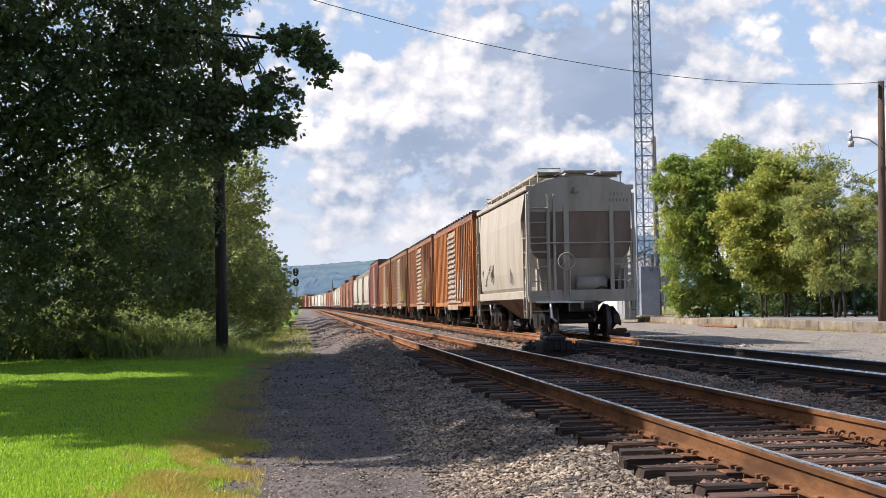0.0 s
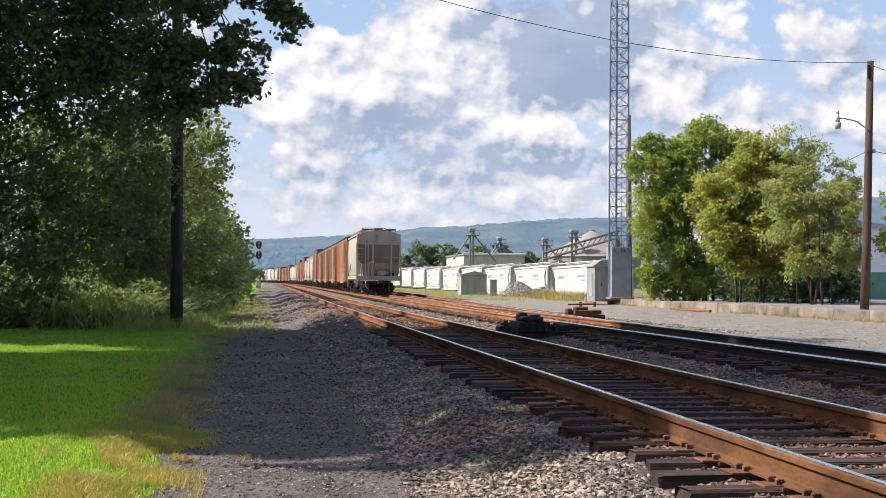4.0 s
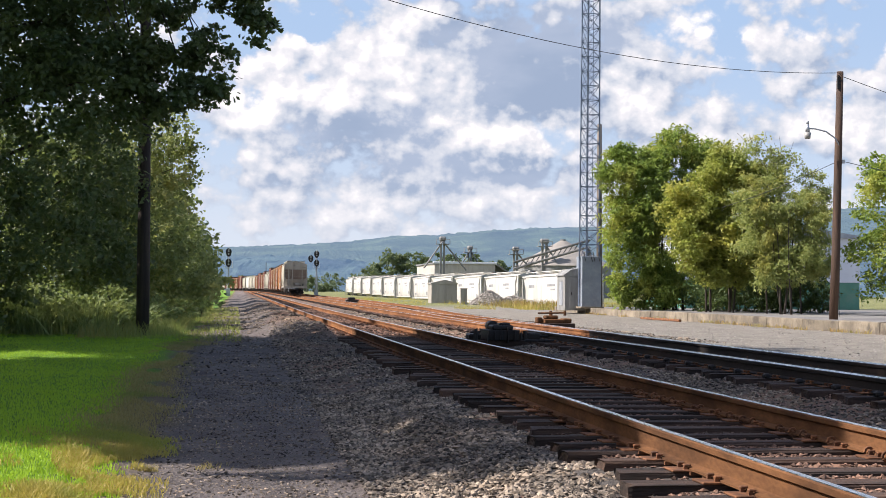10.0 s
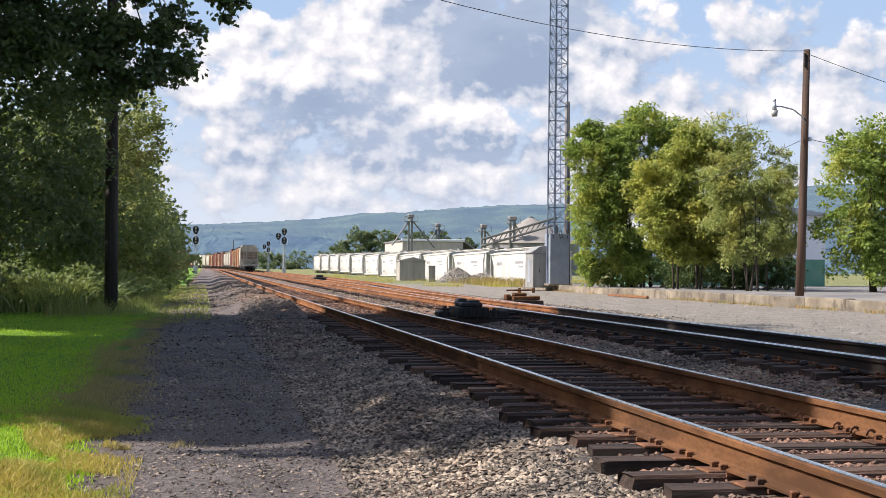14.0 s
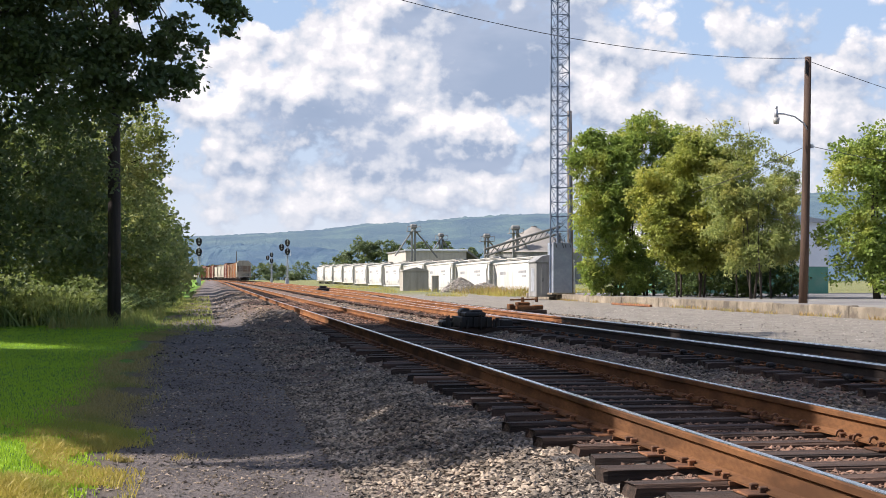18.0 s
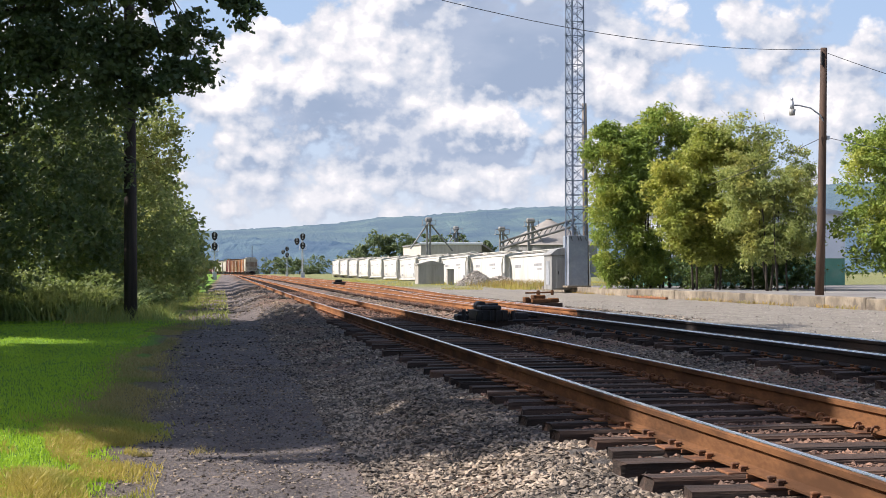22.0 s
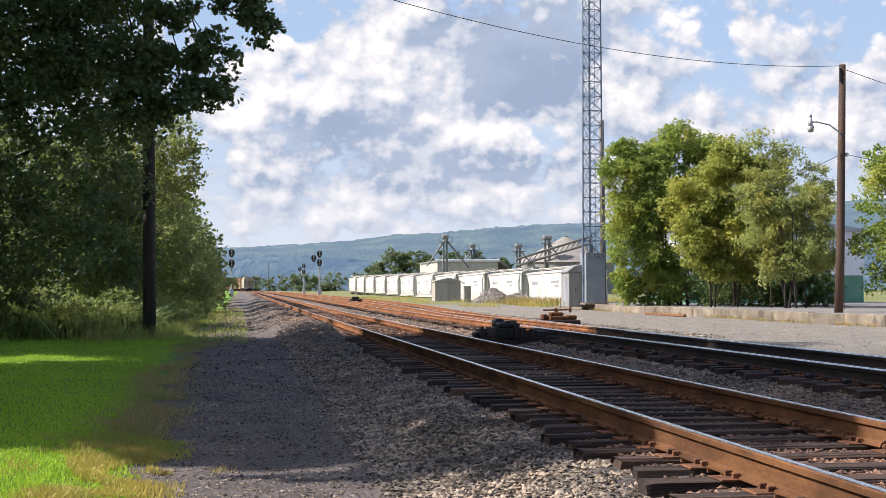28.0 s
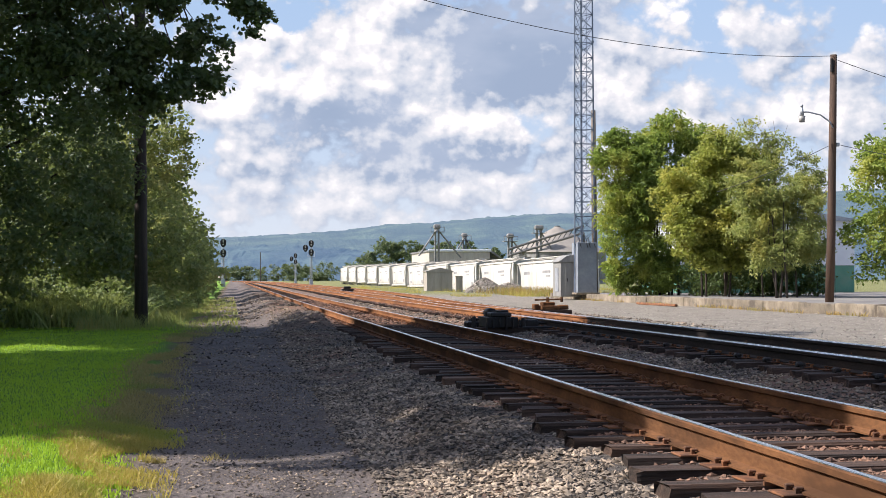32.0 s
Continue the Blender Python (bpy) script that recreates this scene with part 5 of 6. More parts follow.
def build_tower():
    TOWER_STEEL = mat("weathered_tower_steel", (0.17, 0.21, 0.28), (0.10, 0.125, 0.17), 2, 30, 0.5, 0.4, 0.1, 0.004)
    ob = thing("radio_tower", pose(20.55, 80.0, 0.508), "tall three-legged steel lattice radio tower with crossed bracing", "tower")
    H, w0, w1 = 30.0, 0.68, 0.54

    def leg(k, z):
        r = w0 + (w1 - w0) * z / H
        a = math.radians((205, 335, 85)[k])
        return Vector((r * math.cos(a), r * math.sin(a), z))
    for k in range(3):
        bm = bm_new()
        rod(bm, leg(k, 0.0), leg(k, H), 0.050, 8, 0.042)
        for z in (9.0, 15.0, 21.0, 27.0):
            rod(bm, leg(k, z - 0.05), leg(k, z + 0.05), 0.075, 8)
        part("leg", bm, TOWER_STEEL, ob)
    for k in range(3):
        n, z = (k + 1) % 3, 2.9
        while z < H - 1:
            bm = bm_new()
            rod(bm, leg(k, z), leg(n, z), 0.022, 4)
            rod(bm, leg(k, z), leg(n, z + 0.86), 0.018, 4)
            rod(bm, leg(n, z), leg(k, z + 0.86), 0.018, 4)
            part("brace", bm, TOWER_STEEL, ob)
            z += 0.86
    bm = bm_new()
    z = 2.9
    while z < H - 1:
        rod(bm, (-0.12, -0.28, z), (0.16, -0.28, z), 0.012, 4)
        z += 0.43
    for x in (-0.12, 0.16):
        rod(bm, (x, -0.28, 2.6), (x, -0.28, H - 1), 0.016, 5)
    part("climbing_ladder", bm, TOWER_STEEL, ob)
    base = thing("equipment_cabinet", pose(20.62, 80.0, 0.508), "tall bluish galvanised steel cabinet round the tower's foot", "cabinet", "cabinets")
    for name, b in (("front_panel", (-0.60, 0.55, -0.70, -0.66)), ("back_panel", (-0.60, 0.55, 0.66, 0.70)), ("left_panel", (-0.60, -0.56, -0.66, 0.66)), ("right_panel", (0.51, 0.55, -0.66, 0.66))):
        bm = bm_new()
        box(bm, *b, 0.1, 3.05, 0.008)
        part(name, bm, GALV_PANEL, base)
    bm = bm_new()
    box(bm, -0.75, 0.7, -0.9, 0.8, -0.02, 0.1, 0.02)
    part("plinth", bm, CONCRETE, base, "pale concrete plinth")
    for x in (-0.45, -0.05, 0.1, 0.4):
        bm = bm_new()
        tube(bm, [(x, -0.55, 3.3), (x, -0.69, 3.0), (x + 0.06, -0.75, 2.75)], 0.02, 6)
        part("cable_entry", bm, BLACK_STEEL, base)
    HUT_GREY = mat("weathered_hut_paint", (0.24, 0.24, 0.23), (0.17, 0.17, 0.165), 1, 14, 0.65, 0, 0.1, 0.004, (0.13, 0.115, 0.10), 0.9, 0.6, (2, 2, 0.3))
    hut = thing("equipment_hut", pose(19.80, 81.2, 0.36), "grey metal equipment hut with a low pitched roof", "hut", "cabinets")
    bm = bm_new()
    box(bm, -0.60, 0.62, -1.0, 1.0, 0.0, 2.05, 0.02)
    part("wall", bm, HUT_GREY, hut)
    bm = bm_new()
    loft(bm, [[(-0.68, y, 2.05), (0.70, y, 2.05), (0.70, y, 2.10), (0.3, y, 2.52), (-0.25, y, 2.42), (-0.68, y, 2.10)] for y in (-1.06, 1.06)])
    part("roof", bm, HUT_GREY, hut)
    bm = bm_new()
    box(bm, -0.30, 0.50, -1.025, -1.0, 0.12, 1.92, 0.008)
    d = part("door", bm, HUT_GREY, hut)
    bm = bm_new()
    box(bm, -0.22, -0.18, -1.06, -1.025, 0.9, 1.1)
    part("handle", bm, BLACK_STEEL, d)
    bm = bm_new()
    box(bm, -0.625, -0.60, -0.5, 0.3, 0.3, 1.7, 0.004)
    part("louvre", bm, GALV, hut)


# ---- switch gear
def build_switch_gear():
    ob = thing("switch_machine", pose(5.95, 31.2, ground_z(5.95, 31.2)), "black greasy electric switch machine on long ties", "switch machine", "switch machines")
    for k in (-0.42, 0.42):
        bm = bm_new()
        box(bm, -0.95, 1.0, k - 0.13, k + 0.13, 0.0, 0.17, 0.012)
        part("long_tie", bm, TIE_WOOD, ob)
    bm = bm_new()
    box(bm, -0.34, 0.36, -0.62, 0.62, 0.17, 0.40, 0.010)
    part("gear_case", bm, BLACK_STEEL, ob)
    bm = bm_new()
    box(bm, -0.26, 0.22, -0.60, -0.05, 0.40, 0.51, 0.03)
    box(bm, -0.06, 0.20, -0.35, 0.02, 0.50, 0.55, 0.02)
    part("motor_cover", bm, BLACK_STEEL, ob)
    for k in range(6):
        bm = bm_new()
        box(bm, -0.38 + 0.15 * k, -0.35 + 0.15 * k, -0.70, -0.60, 0.12 + 0.03 * (k % 3), 0.46 - 0.05 * abs(k - 3), 0.006)
        part("case_rib", bm, BLACK_STEEL, ob)
    for x, y, h in ((-0.62, -0.45, 0.42), (0.52, -0.42, 0.38), (0.66, 0.3, 0.34), (-0.5, 0.45, 0.36)):
        bm = bm_new()
        rod(bm, (x, y, 0.15), (x, y, h), 0.06, 8, 0.04)
        rod(bm, (x - 0.12, y, h - 0.08), (x + 0.12, y + 0.03, h - 0.06), 0.022, 5)
        part("rod_lug", bm, BLACK_STEEL, ob)
    bm = bm_new()
    rod(bm, (-0.1, 0.1, 0.47), (-0.1, 0.6, 0.47), 0.12, 12)
    part("motor", bm, BLACK_STEEL, ob, smooth_shade=True)
    bm = bm_new()
    rod(bm, (0.35, -0.3, 0.27), (1.9, -0.3, 0.24), 0.03)
    rod(bm, (0.35, 0.25, 0.27), (1.9, 0.25, 0.24), 0.025)
    part("throw_rod", bm, BLACK_STEEL, ob)
    for b in ((0.55, 0.9, -0.35, 0.1, 0.17, 0.33), (-0.72, -0.45, -0.2, 0.35, 0.17, 0.30)):
        part("junction_box", box(bm_new(), *b, 0.03), BLACK_STEEL, ob)
    ob = thing("switch_stand", pose(10.75, 47.0, ground_z(10.75, 47.0)), "dark rusty low hand-thrown switch stand on wooden ties", "switch stand", "switch machines")
    for k in (-0.45, 0.45):
        bm = bm_new()
        box(bm, -0.9, 0.75, k - 0.12, k + 0.12, 0.0, 0.16, 0.012)
        part("long_tie", bm, TIE_WOOD, ob)
    bm = bm_new()
    box(bm, -0.30, 0.35, -0.5, 0.5, 0.16, 0.30, 0.02)
    part("base_plate", bm, RAIL_RUST, ob)
    bm = bm_new()
    box(bm, -0.20, 0.24, -0.22, 0.26, 0.30, 0.42, 0.03)
    rod(bm, (0.02, 0.0, 0.40), (0.02, 0.0, 0.58), 0.07, 8, 0.05)
    box(bm, -0.52, -0.34, -0.3, 0.1, 0.16, 0.36, 0.03)
    box(bm, 0.40, 0.72, -0.2, 0.25, 0.16, 0.32, 0.03)
    part("gear_box", bm, RAIL_RUST, ob)
    bm = bm_new()
    rod(bm, (-0.5, -0.3, 0.50), (0.45, -0.3, 0.52), 0.03)
    rod(bm, (0.45, -0.3, 0.42), (0.45, -0.3, 0.60), 0.05)
    part("throw_lever", bm, RAIL_RUST, ob)
    ob = thing("switch_machine", pose(9.6, 118.0, ground_z(9.6, 118)), "small dark switch machine far along the tracks", "switch machine", "switch machines")
    bm = bm_new()
    box(bm, -0.5, 0.6, -0.7, 0.7, 0.0, 0.35, 0.04)
    part("gear_case", bm, BLACK_STEEL, ob)
    bm = bm_new()
    box(bm, -0.3, 0.3, -0.4, 0.2, 0.35, 0.55, 0.05)
    part("motor_cover", bm, BLACK_STEEL, ob)
    # scraps beside the kerb
    ob = thing("discarded_rail", pose(0, 0, 0), "rusty length of scrap rail lying on the ground", "scrap rail")
    bm = bm_new()
    box(bm, 19.6, 19.75, 60.0, 66.0, 0.14, 0.25, 0.02)
    part("bar", bm, PLATE_RUST, ob)


# ---- signals
def signal(label, x, y, height, second_arm):
    z = ground_z(x, y) if x < 30 else rise(y)
    ob = thing("railway_signal", pose(x, y, z), label, "signal", "railway signals")
    bm = bm_new()
    rod(bm, (0, 0, 0), (0, 0, height), 0.10, 10, 0.08)
    part("mast", bm, GALV, ob)
    bm = bm_new()
    box(bm, -0.3, 0.3, -0.3, 0.3, 0.0, 1.1, 0.03)
    part("base_case", bm, GALV, ob)
    bm = bm_new()
    for s in (-0.22, 0.22):
        rod(bm, (s, -0.2, 1.2), (s, -0.2, height - 0.3), 0.025, 5)
    for k in range(int(height / 0.35) - 4):
        rod(bm, (-0.22, -0.2, 1.4 + k * 0.35), (0.22, -0.2, 1.4 + k * 0.35), 0.018, 4)
    part("ladder", bm, GALV, ob)
    heads = [(0.0, height - 0.55), (0.0, height - 2.0)] + ([(-0.95, height - 1.3)] if second_arm else [])
    for hx, hz in heads:
        bm = bm_new()
        n = 16
        pts = [(0.42 * math.cos(k * math.tau / n), (0.42 if math.sin(k * math.tau / n) > 0 else 0.75) * math.sin(k * math.tau / n)) for k in range(n)]
        loft(bm, [[(hx + u, y_, hz + v) for u, v in pts] for y_ in (-0.30, -0.26)])
        h = part("signal_head", bm, BLACK_STEEL, ob, "black oval backing plate")
        for k in (-0.38, 0.0, 0.22):
            bm = bm_new()
            rod(bm, (hx, -0.33, hz + k), (hx, -0.30, hz + k), 0.09, 10)
            part("lens", bm, RED_LENS, h)
            bm = bm_new()
            rod(bm, (hx, -0.55, hz + k + 0.02), (hx, -0.30, hz + k + 0.02), 0.12, 10, 0.12)
            part("hood", bm, GREY_CABINET, h)
    bm = bm_new()
    box(bm, -0.55, 0.55, -0.6, 0.35, height - 2.85, height - 2.80)
    for p in ((-0.55, -0.6), (0.55, -0.6), (-0.55, 0.35), (0.55, 0.35)):
        rod(bm, (p[0], p[1], height - 2.8), (p[0], p[1], height - 1.9), 0.02, 4)
    part("platform", bm, GALV, ob)


def build_signals():
    signal("railway signal mast beside the trackside trees", -1.35, 196, 6.8, False)
    signal("railway signal mast with two heads beyond the tracks", 12.7, 228, 7.6, True)
    signal("smaller distant railway signal mast", 14.9, 335, 7.4, True)


# ---- yard: hut, cabinet, gravel heap, buildings, grain works
def build_yard():
    z = ground_z(20.4, 138) - 0.03
    SHED_TAN = mat("tan_grey_shed_paint", (0.36, 0.335, 0.295), (0.28, 0.26, 0.23), 0.9, 12, 0.7, 0, 0.1, 0.004, (0.16, 0.14, 0.115), 0.8, 0.4, (2, 2, 0.3))
    ob = thing("tool_shed", pose(20.4, 138, z), "small grey metal shed with a pitched roof", "shed")
    bm = bm_new()
    box(bm, -1.3, 1.3, -1.2, 1.2, 0.0, 1.95, 0.02)
    part("wall", bm, SHED_TAN, ob)
    bm = bm_new()
    loft(bm, [[(-1.4, y, 1.95), (1.4, y, 1.95), (1.4, y, 2.02), (0.1, y, 2.38), (-1.4, y, 2.02)] for y in (-1.3, 1.3)])
    part("roof", bm, SHED_TAN, ob)
    bm = bm_new()
    box(bm, -0.5, 0.45, -1.235, -1.2, 0.1, 1.85, 0.01)
    part("door", bm, SHED_TAN, ob)
    ob = thing("relay_cabinet", pose(20.9, 128, ground_z(20.9, 128) - 0.02), "narrow grey-brown relay cabinet in the weeds", "cabinet", "cabinets")
    bm = bm_new()
    box(bm, -0.32, 0.32, -0.3, 0.3, 0.0, 1.45, 0.02)
    part("case", bm, SHED_TAN, ob)
    bm = bm_new()
    box(bm, -0.36, 0.36, -0.34, 0.34, 1.45, 1.52, 0.02)
    part("lid", bm, SHED_TAN, ob)
    r = random.Random(15)
    spots, sizes = [], []
    for cx, cy, R, h in ((22.3, 122, 1.9, 1.35), (24.6, 123, 2.2, 0.85)):
        for _ in range(2600):
            a, d = r.uniform(0, math.tau), math.sqrt(r.random())
            spots.append((cx + R * d * math.cos(a), cy + R * d * math.sin(a), ground_z(cx, cy) - 0.05 + h * (1 - d ** 1.3) + r.uniform(-0.05, 0.08)))
            sizes.append(r.uniform(0.05, 0.13))
    stones("gravel_heap", spots, sizes, 8, "heap of grey crushed stone among yellow weeds", rock=YARD_STONE)
    # low building behind the bushes
    ob = thing("low_building", pose(34.5, 84.5, 0.508), "low building with white siding above green wall panels", "building")
    bm = bm_new()
    box(bm, -6.5, 5.2, 0.0, 9.0, 0.0, 1.75)
    part("lower_wall", bm, mat("green_wall_paint", (0.10, 0.26, 0.19), (0.08, 0.21, 0.15), 0.8, 8, 0.7, 0, 0.1, 0.01, (0.16, 0.24, 0.18), 0.7, 0.5), ob, "green painted lower wall")
    bm = bm_new()
    box(bm, -6.5, 5.2, -0.04, 9.04, 1.75, 4.6)
    white = mat("white_siding", (0.70, 0.72, 0.76), (0.62, 0.64, 0.68), 0.8, 8, 0.6, 0, 0.1, 0.01)
    part("upper_wall", bm, white, ob, "white siding")
    bm = bm_new()
    loft(bm, [[(-6.8, y, 4.6), (5.5, y, 4.6), (5.5, y, 4.7), (-0.6, y, 5.6), (-6.8, y, 4.7)] for y in (-0.3, 9.3)])
    part("roof", bm, GALV, ob)
    # grain works
    ob = thing("grain_shed", pose(50.5, 300, rise(300)), "long pale metal grain shed behind the white cars", "shed")
    bm = bm_new()
    box(bm, -8.0, 5.5, 0, 30, 0, 7.3)
    part("wall", bm, mat("pale_tan_siding", (0.46, 0.43, 0.38), (0.38, 0.35, 0.31), 0.8, 8, 0.6, 0, 0.1, 0.01, (0.28, 0.25, 0.22), 0.5, 0.4, (2, 2, 0.3)), ob)
    bm = bm_new()
    loft(bm, [[(-8.3, -0.3, 7.3), (5.8, -0.3, 7.3), (9.6, -0.3, 4.6), (9.6, -0.3, 4.4), (5.5, -0.3, 7.0), (-8.3, -0.3, 7.0)], [(-8.3, 30, 7.3), (5.8, 30, 7.3), (9.6, 30, 4.6), (9.6, 30, 4.4), (5.5, 30, 7.0), (-8.3, 30, 7.0)]])
    part("roof", bm, WORKS_STEEL, ob)
    bm = bm_new()
    box(bm, -8.3, 5.8, -0.35, 0.0, 7.0, 7.5, 0.05)
    part("fascia", bm, white, ob, "pale eaves trim")

    def leg(x, y, h, spouts, w=0.55):
        ob = thing("grain_elevator_leg", pose(x, y, rise(y)), "tall galvanised grain elevator leg with slanting spouts", "grain elevator", "grain elevator legs")
        bm = bm_new()
        for s in (-1, 1):
            box(bm, s * w * 0.62 - w * 0.3, s * w * 0.62 + w * 0.3, -0.3, 0.3, 0, h - 1.0)
        part("casing", bm, WORKS_STEEL, ob)
        bm = bm_new()
        box(bm, -w * 1.3, w * 1.3, -0.5, 0.5, h - 1.0, h, 0.25)
        part("head", bm, WORKS_STEEL, ob)
        bm = bm_new()
        box(bm, -1.4, 1.4, -1, 1, h - 1.65, h - 1.55)
        for a in (-1.4, 1.4):
            rod(bm, (a, -1, h - 1.6), (a, -1, h - 0.6), 0.05, 4)
        rod(bm, (-1.4, -1, h - 0.6), (1.4, -1, h - 0.6), 0.05, 4)
        part("catwalk", bm, WORKS_STEEL, ob)
        for dx, dz in spouts:
            bm = bm_new()
            rod(bm, (0, -0.4, h - 1.0), (dx, -0.4, h - 1.0 - dz), 0.17, 8)
            part("spout", bm, WORKS_STEEL, ob)
    leg(42.0, 285, 12.4, [(-3.9, 5.6), (5.0, 6.0)])
    leg(52.0, 310, 11.4, [(-2.6, 4.2), (2.8, 4.4)], 0.5)
    leg(55.5, 275, 10.2, [(3.6, 4.2)], 0.55)
    leg(60.8, 272, 11.8, [(2.8, 4.2)], 0.7)
    ob = thing("grain_bin", pose(66.5, 280, rise(280)), "round galvanised grain bin with a conical roof", "grain bin")
    bm = bm_new()
    rod(bm, (0, 0, 0), (0, 0, 6.4), 10.0, 40)
    part("bin_wall", bm, WORKS_STEEL, ob)
    bm = bm_new()
    rod(bm, (0, 0, 6.4), (0, 0, 11.8), 10.3, 40, 0.5)
    part("cone_roof", bm, mat("dusty_bin_roof", (0.26, 0.24, 0.215), (0.20, 0.185, 0.165), 0.5, 6, 0.7, 0, 0.1, 0.01, (0.24, 0.21, 0.18), 0.3, 0.5), ob, "dusty tan-grey cone roof")
    bm = bm_new()
    rod(bm, (0, 0, 11.7), (0, 0, 12.0), 0.6, 16)
    part("roof_cap", bm, WORKS_STEEL, ob)
    ob = thing("conveyor", pose(0, 0, 0), "long slanting grey conveyor bridge of the grain works", "conveyor")
    for d in (0.0, 1.3):
        bm = bm_new()
        rod(bm, (52.5, 262, 6.0 + d), (66.5, 258, 10.4 + d), 0.22, 6)
        part("chord", bm, DARK_WORKS, ob)
    for k in range(14):
        bm = bm_new()
        t, u = k / 14, (k + 1) / 14
        rod(bm, (52.5 + 14 * t, 262 - 4 * t, 6.0 + 4.4 * t), (52.5 + 14 * u, 262 - 4 * u, 7.3 + 4.4 * u), 0.08, 4)
        part("strut", bm, DARK_WORKS, ob)
    bm = bm_new()
    box(bm, 66.0, 66.6, 257.6, 258.4, 0.5, 10.4)
    part("support", bm, DARK_WORKS, ob)


# ---- freight cars (length along y, rail top at z = 0)
def wheelset_meshes():
    bm = bm_new()
    rod(bm, (-1.05, 0, 0), (1.05, 0, 0), 0.085, 12)
    axle = mesh_of(bm, BLACK_STEEL, "axle", True)
    bm = bm_new()
    prof = [(-0.07, 0.49), (-0.055, 0.50), (-0.035, 0.465), (0.065, 0.455), (0.068, 0.40), (0.03, 0.375), (0.02, 0.17), (0.055, 0.14), (0.055, 0.0), (-0.06, 0.0), (-0.06, 0.15), (-0.02, 0.18), (-0.03, 0.38), (-0.07, 0.40)]
    n = 12
    rings = [[bm.verts.new((u, max(r, 0.001) * math.cos(k * math.tau / n), max(r, 0.001) * math.sin(k * math.tau / n))) for u, r in prof] for k in range(n)]
    for k in range(n):
        a, b = rings[k], rings[(k + 1) % n]
        for i in range(len(prof)):
            j = (i + 1) % len(prof)
            bm.faces.new((a[i], a[j], b[j], b[i]))
    bmesh.ops.remove_doubles(bm, verts=bm.verts, dist=0.002)
    wheel = mesh_of(bm, WHEEL_STEEL, "wheel", True)
    return axle, wheel


AXLE, WHEEL = wheelset_meshes()


def sideframe_mesh():
    """Cast side frame of a truck, with journal ends and springs."""
    bm = bm_new()
    outline = [(-1.22, 0.38), (-1.22, 0.62), (-0.95, 0.70), (-0.45, 0.86), (0.45, 0.86), (0.95, 0.70), (1.22, 0.62), (1.22, 0.38), (0.95, 0.36), (0.42, 0.22), (-0.42, 0.22), (-0.95, 0.36)]
    loft(bm, [[(x, y, z) for y, z in outline] for x in (-0.08, 0.08)])
    for y in (-0.889, 0.889):
        rod(bm, (-0.1, y, 0.455), (0.16, y, 0.455), 0.13, 10)
    for y in (-0.16, 0.0, 0.16):
        rod(bm, (0.09, y, 0.30), (0.09, y, 0.66), 0.065, 8)
    return mesh_of(bm, BLACK_STEEL, "side_frame")


SIDE_FRAME = sideframe_mesh()
WHEELSETS = []


def truck(car, y, detailed):
    bm = bm_new()
    box(bm, -0.95, 0.95, y - 0.18, y + 0.18, 0.42, 0.72, 0.03)
    box(bm, -0.35, 0.35, y - 0.35, y + 0.35, 0.70, 0.98, 0.03)
    t = part("truck", bm, BLACK_STEEL, car, "black cast steel truck")
    for s in (-1, 1):
        f = part("side_frame", SIDE_FRAME, None, t)
        f.matrix_basis = pose(s * 1.0, y, 0, 0, 0, 0 if s > 0 else 180)
    for d in (-0.889, 0.889):
        a = part("wheelset", AXLE, None, car, "pair of steel wheels on an axle")
        a.matrix_basis = pose(0, y + d, 0.457)
        for s in (-1, 1):
            w = part("wheel", WHEEL, None, a)
            w.matrix_basis = pose(s * 0.76, 0, 0, 0, 0, 0 if s > 0 else 180)
        if detailed:
            WHEELSETS.append((a, y + d))
    return t


def coupler(car, y, sign):
    bm = bm_new()
    box(bm, -0.09, 0.09, min(y, y + sign * 0.75), max(y, y + sign * 0.75), 0.80, 0.97, 0.02)
    box(bm, -0.17, 0.17, min(y + sign * 0.55, y + sign * 0.82), max(y + sign * 0.55, y + sign * 0.82), 0.76, 1.02, 0.05)
    part("coupler", bm, BLACK_STEEL, car)
    bm = bm_new()
    tube(bm, [(0.28, y, 0.9), (0.3, y + sign * 0.35, 0.55), (0.2, y + sign * 0.6, 0.42), (0.05, y + sign * 0.75, 0.62)], 0.03, 6)
    part("air_hose", bm, BLACK_STEEL, car)
    bm = bm_new()
    rod(bm, (-1.35, y + sign * 0.12, 1.0), (0.0, y + sign * 0.25, 0.98), 0.022, 6)
    tube(bm, [(-0.95, y + sign * 0.12, 1.0), (-0.95, y + sign * 0.24, 0.86), (-0.92, y + sign * 0.26, 0.55), (-0.80, y + sign * 0.24, 0.45)], 0.03, 6)
    part("uncoupling_lever", bm, GALV, car, "grey uncoupling lever")
    bm = bm_new()
    box(bm, -0.42, 0.42, min(y, y + sign * 0.2), max(y, y + sign * 0.2), 0.72, 1.04, 0.03)
    part("striker", bm, BLACK_STEEL, car)


def ladder(car, x, y, z0, z1, across, width, material, step=0.42):
    """A ladder or row of grab irons; across: 'x' or 'y'."""
    bm = bm_new()
    d = Vector((width / 2, 0, 0)) if across == "x" else Vector((0, width / 2, 0))
    c = Vector((x, y, 0))
    for s in (-1, 1):
        p = c + d * s
        box(bm, p.x - 0.025, p.x + 0.025, p.y - 0.025, p.y + 0.025, z0, z1)
    z = z0 + 0.2
    while z < z1 - 0.05:
        rod(bm, c - d + Vector((0, 0, z)), c + d + Vector((0, 0, z)), 0.017, 5)
        z += step
    part("ladder", bm, material, car)


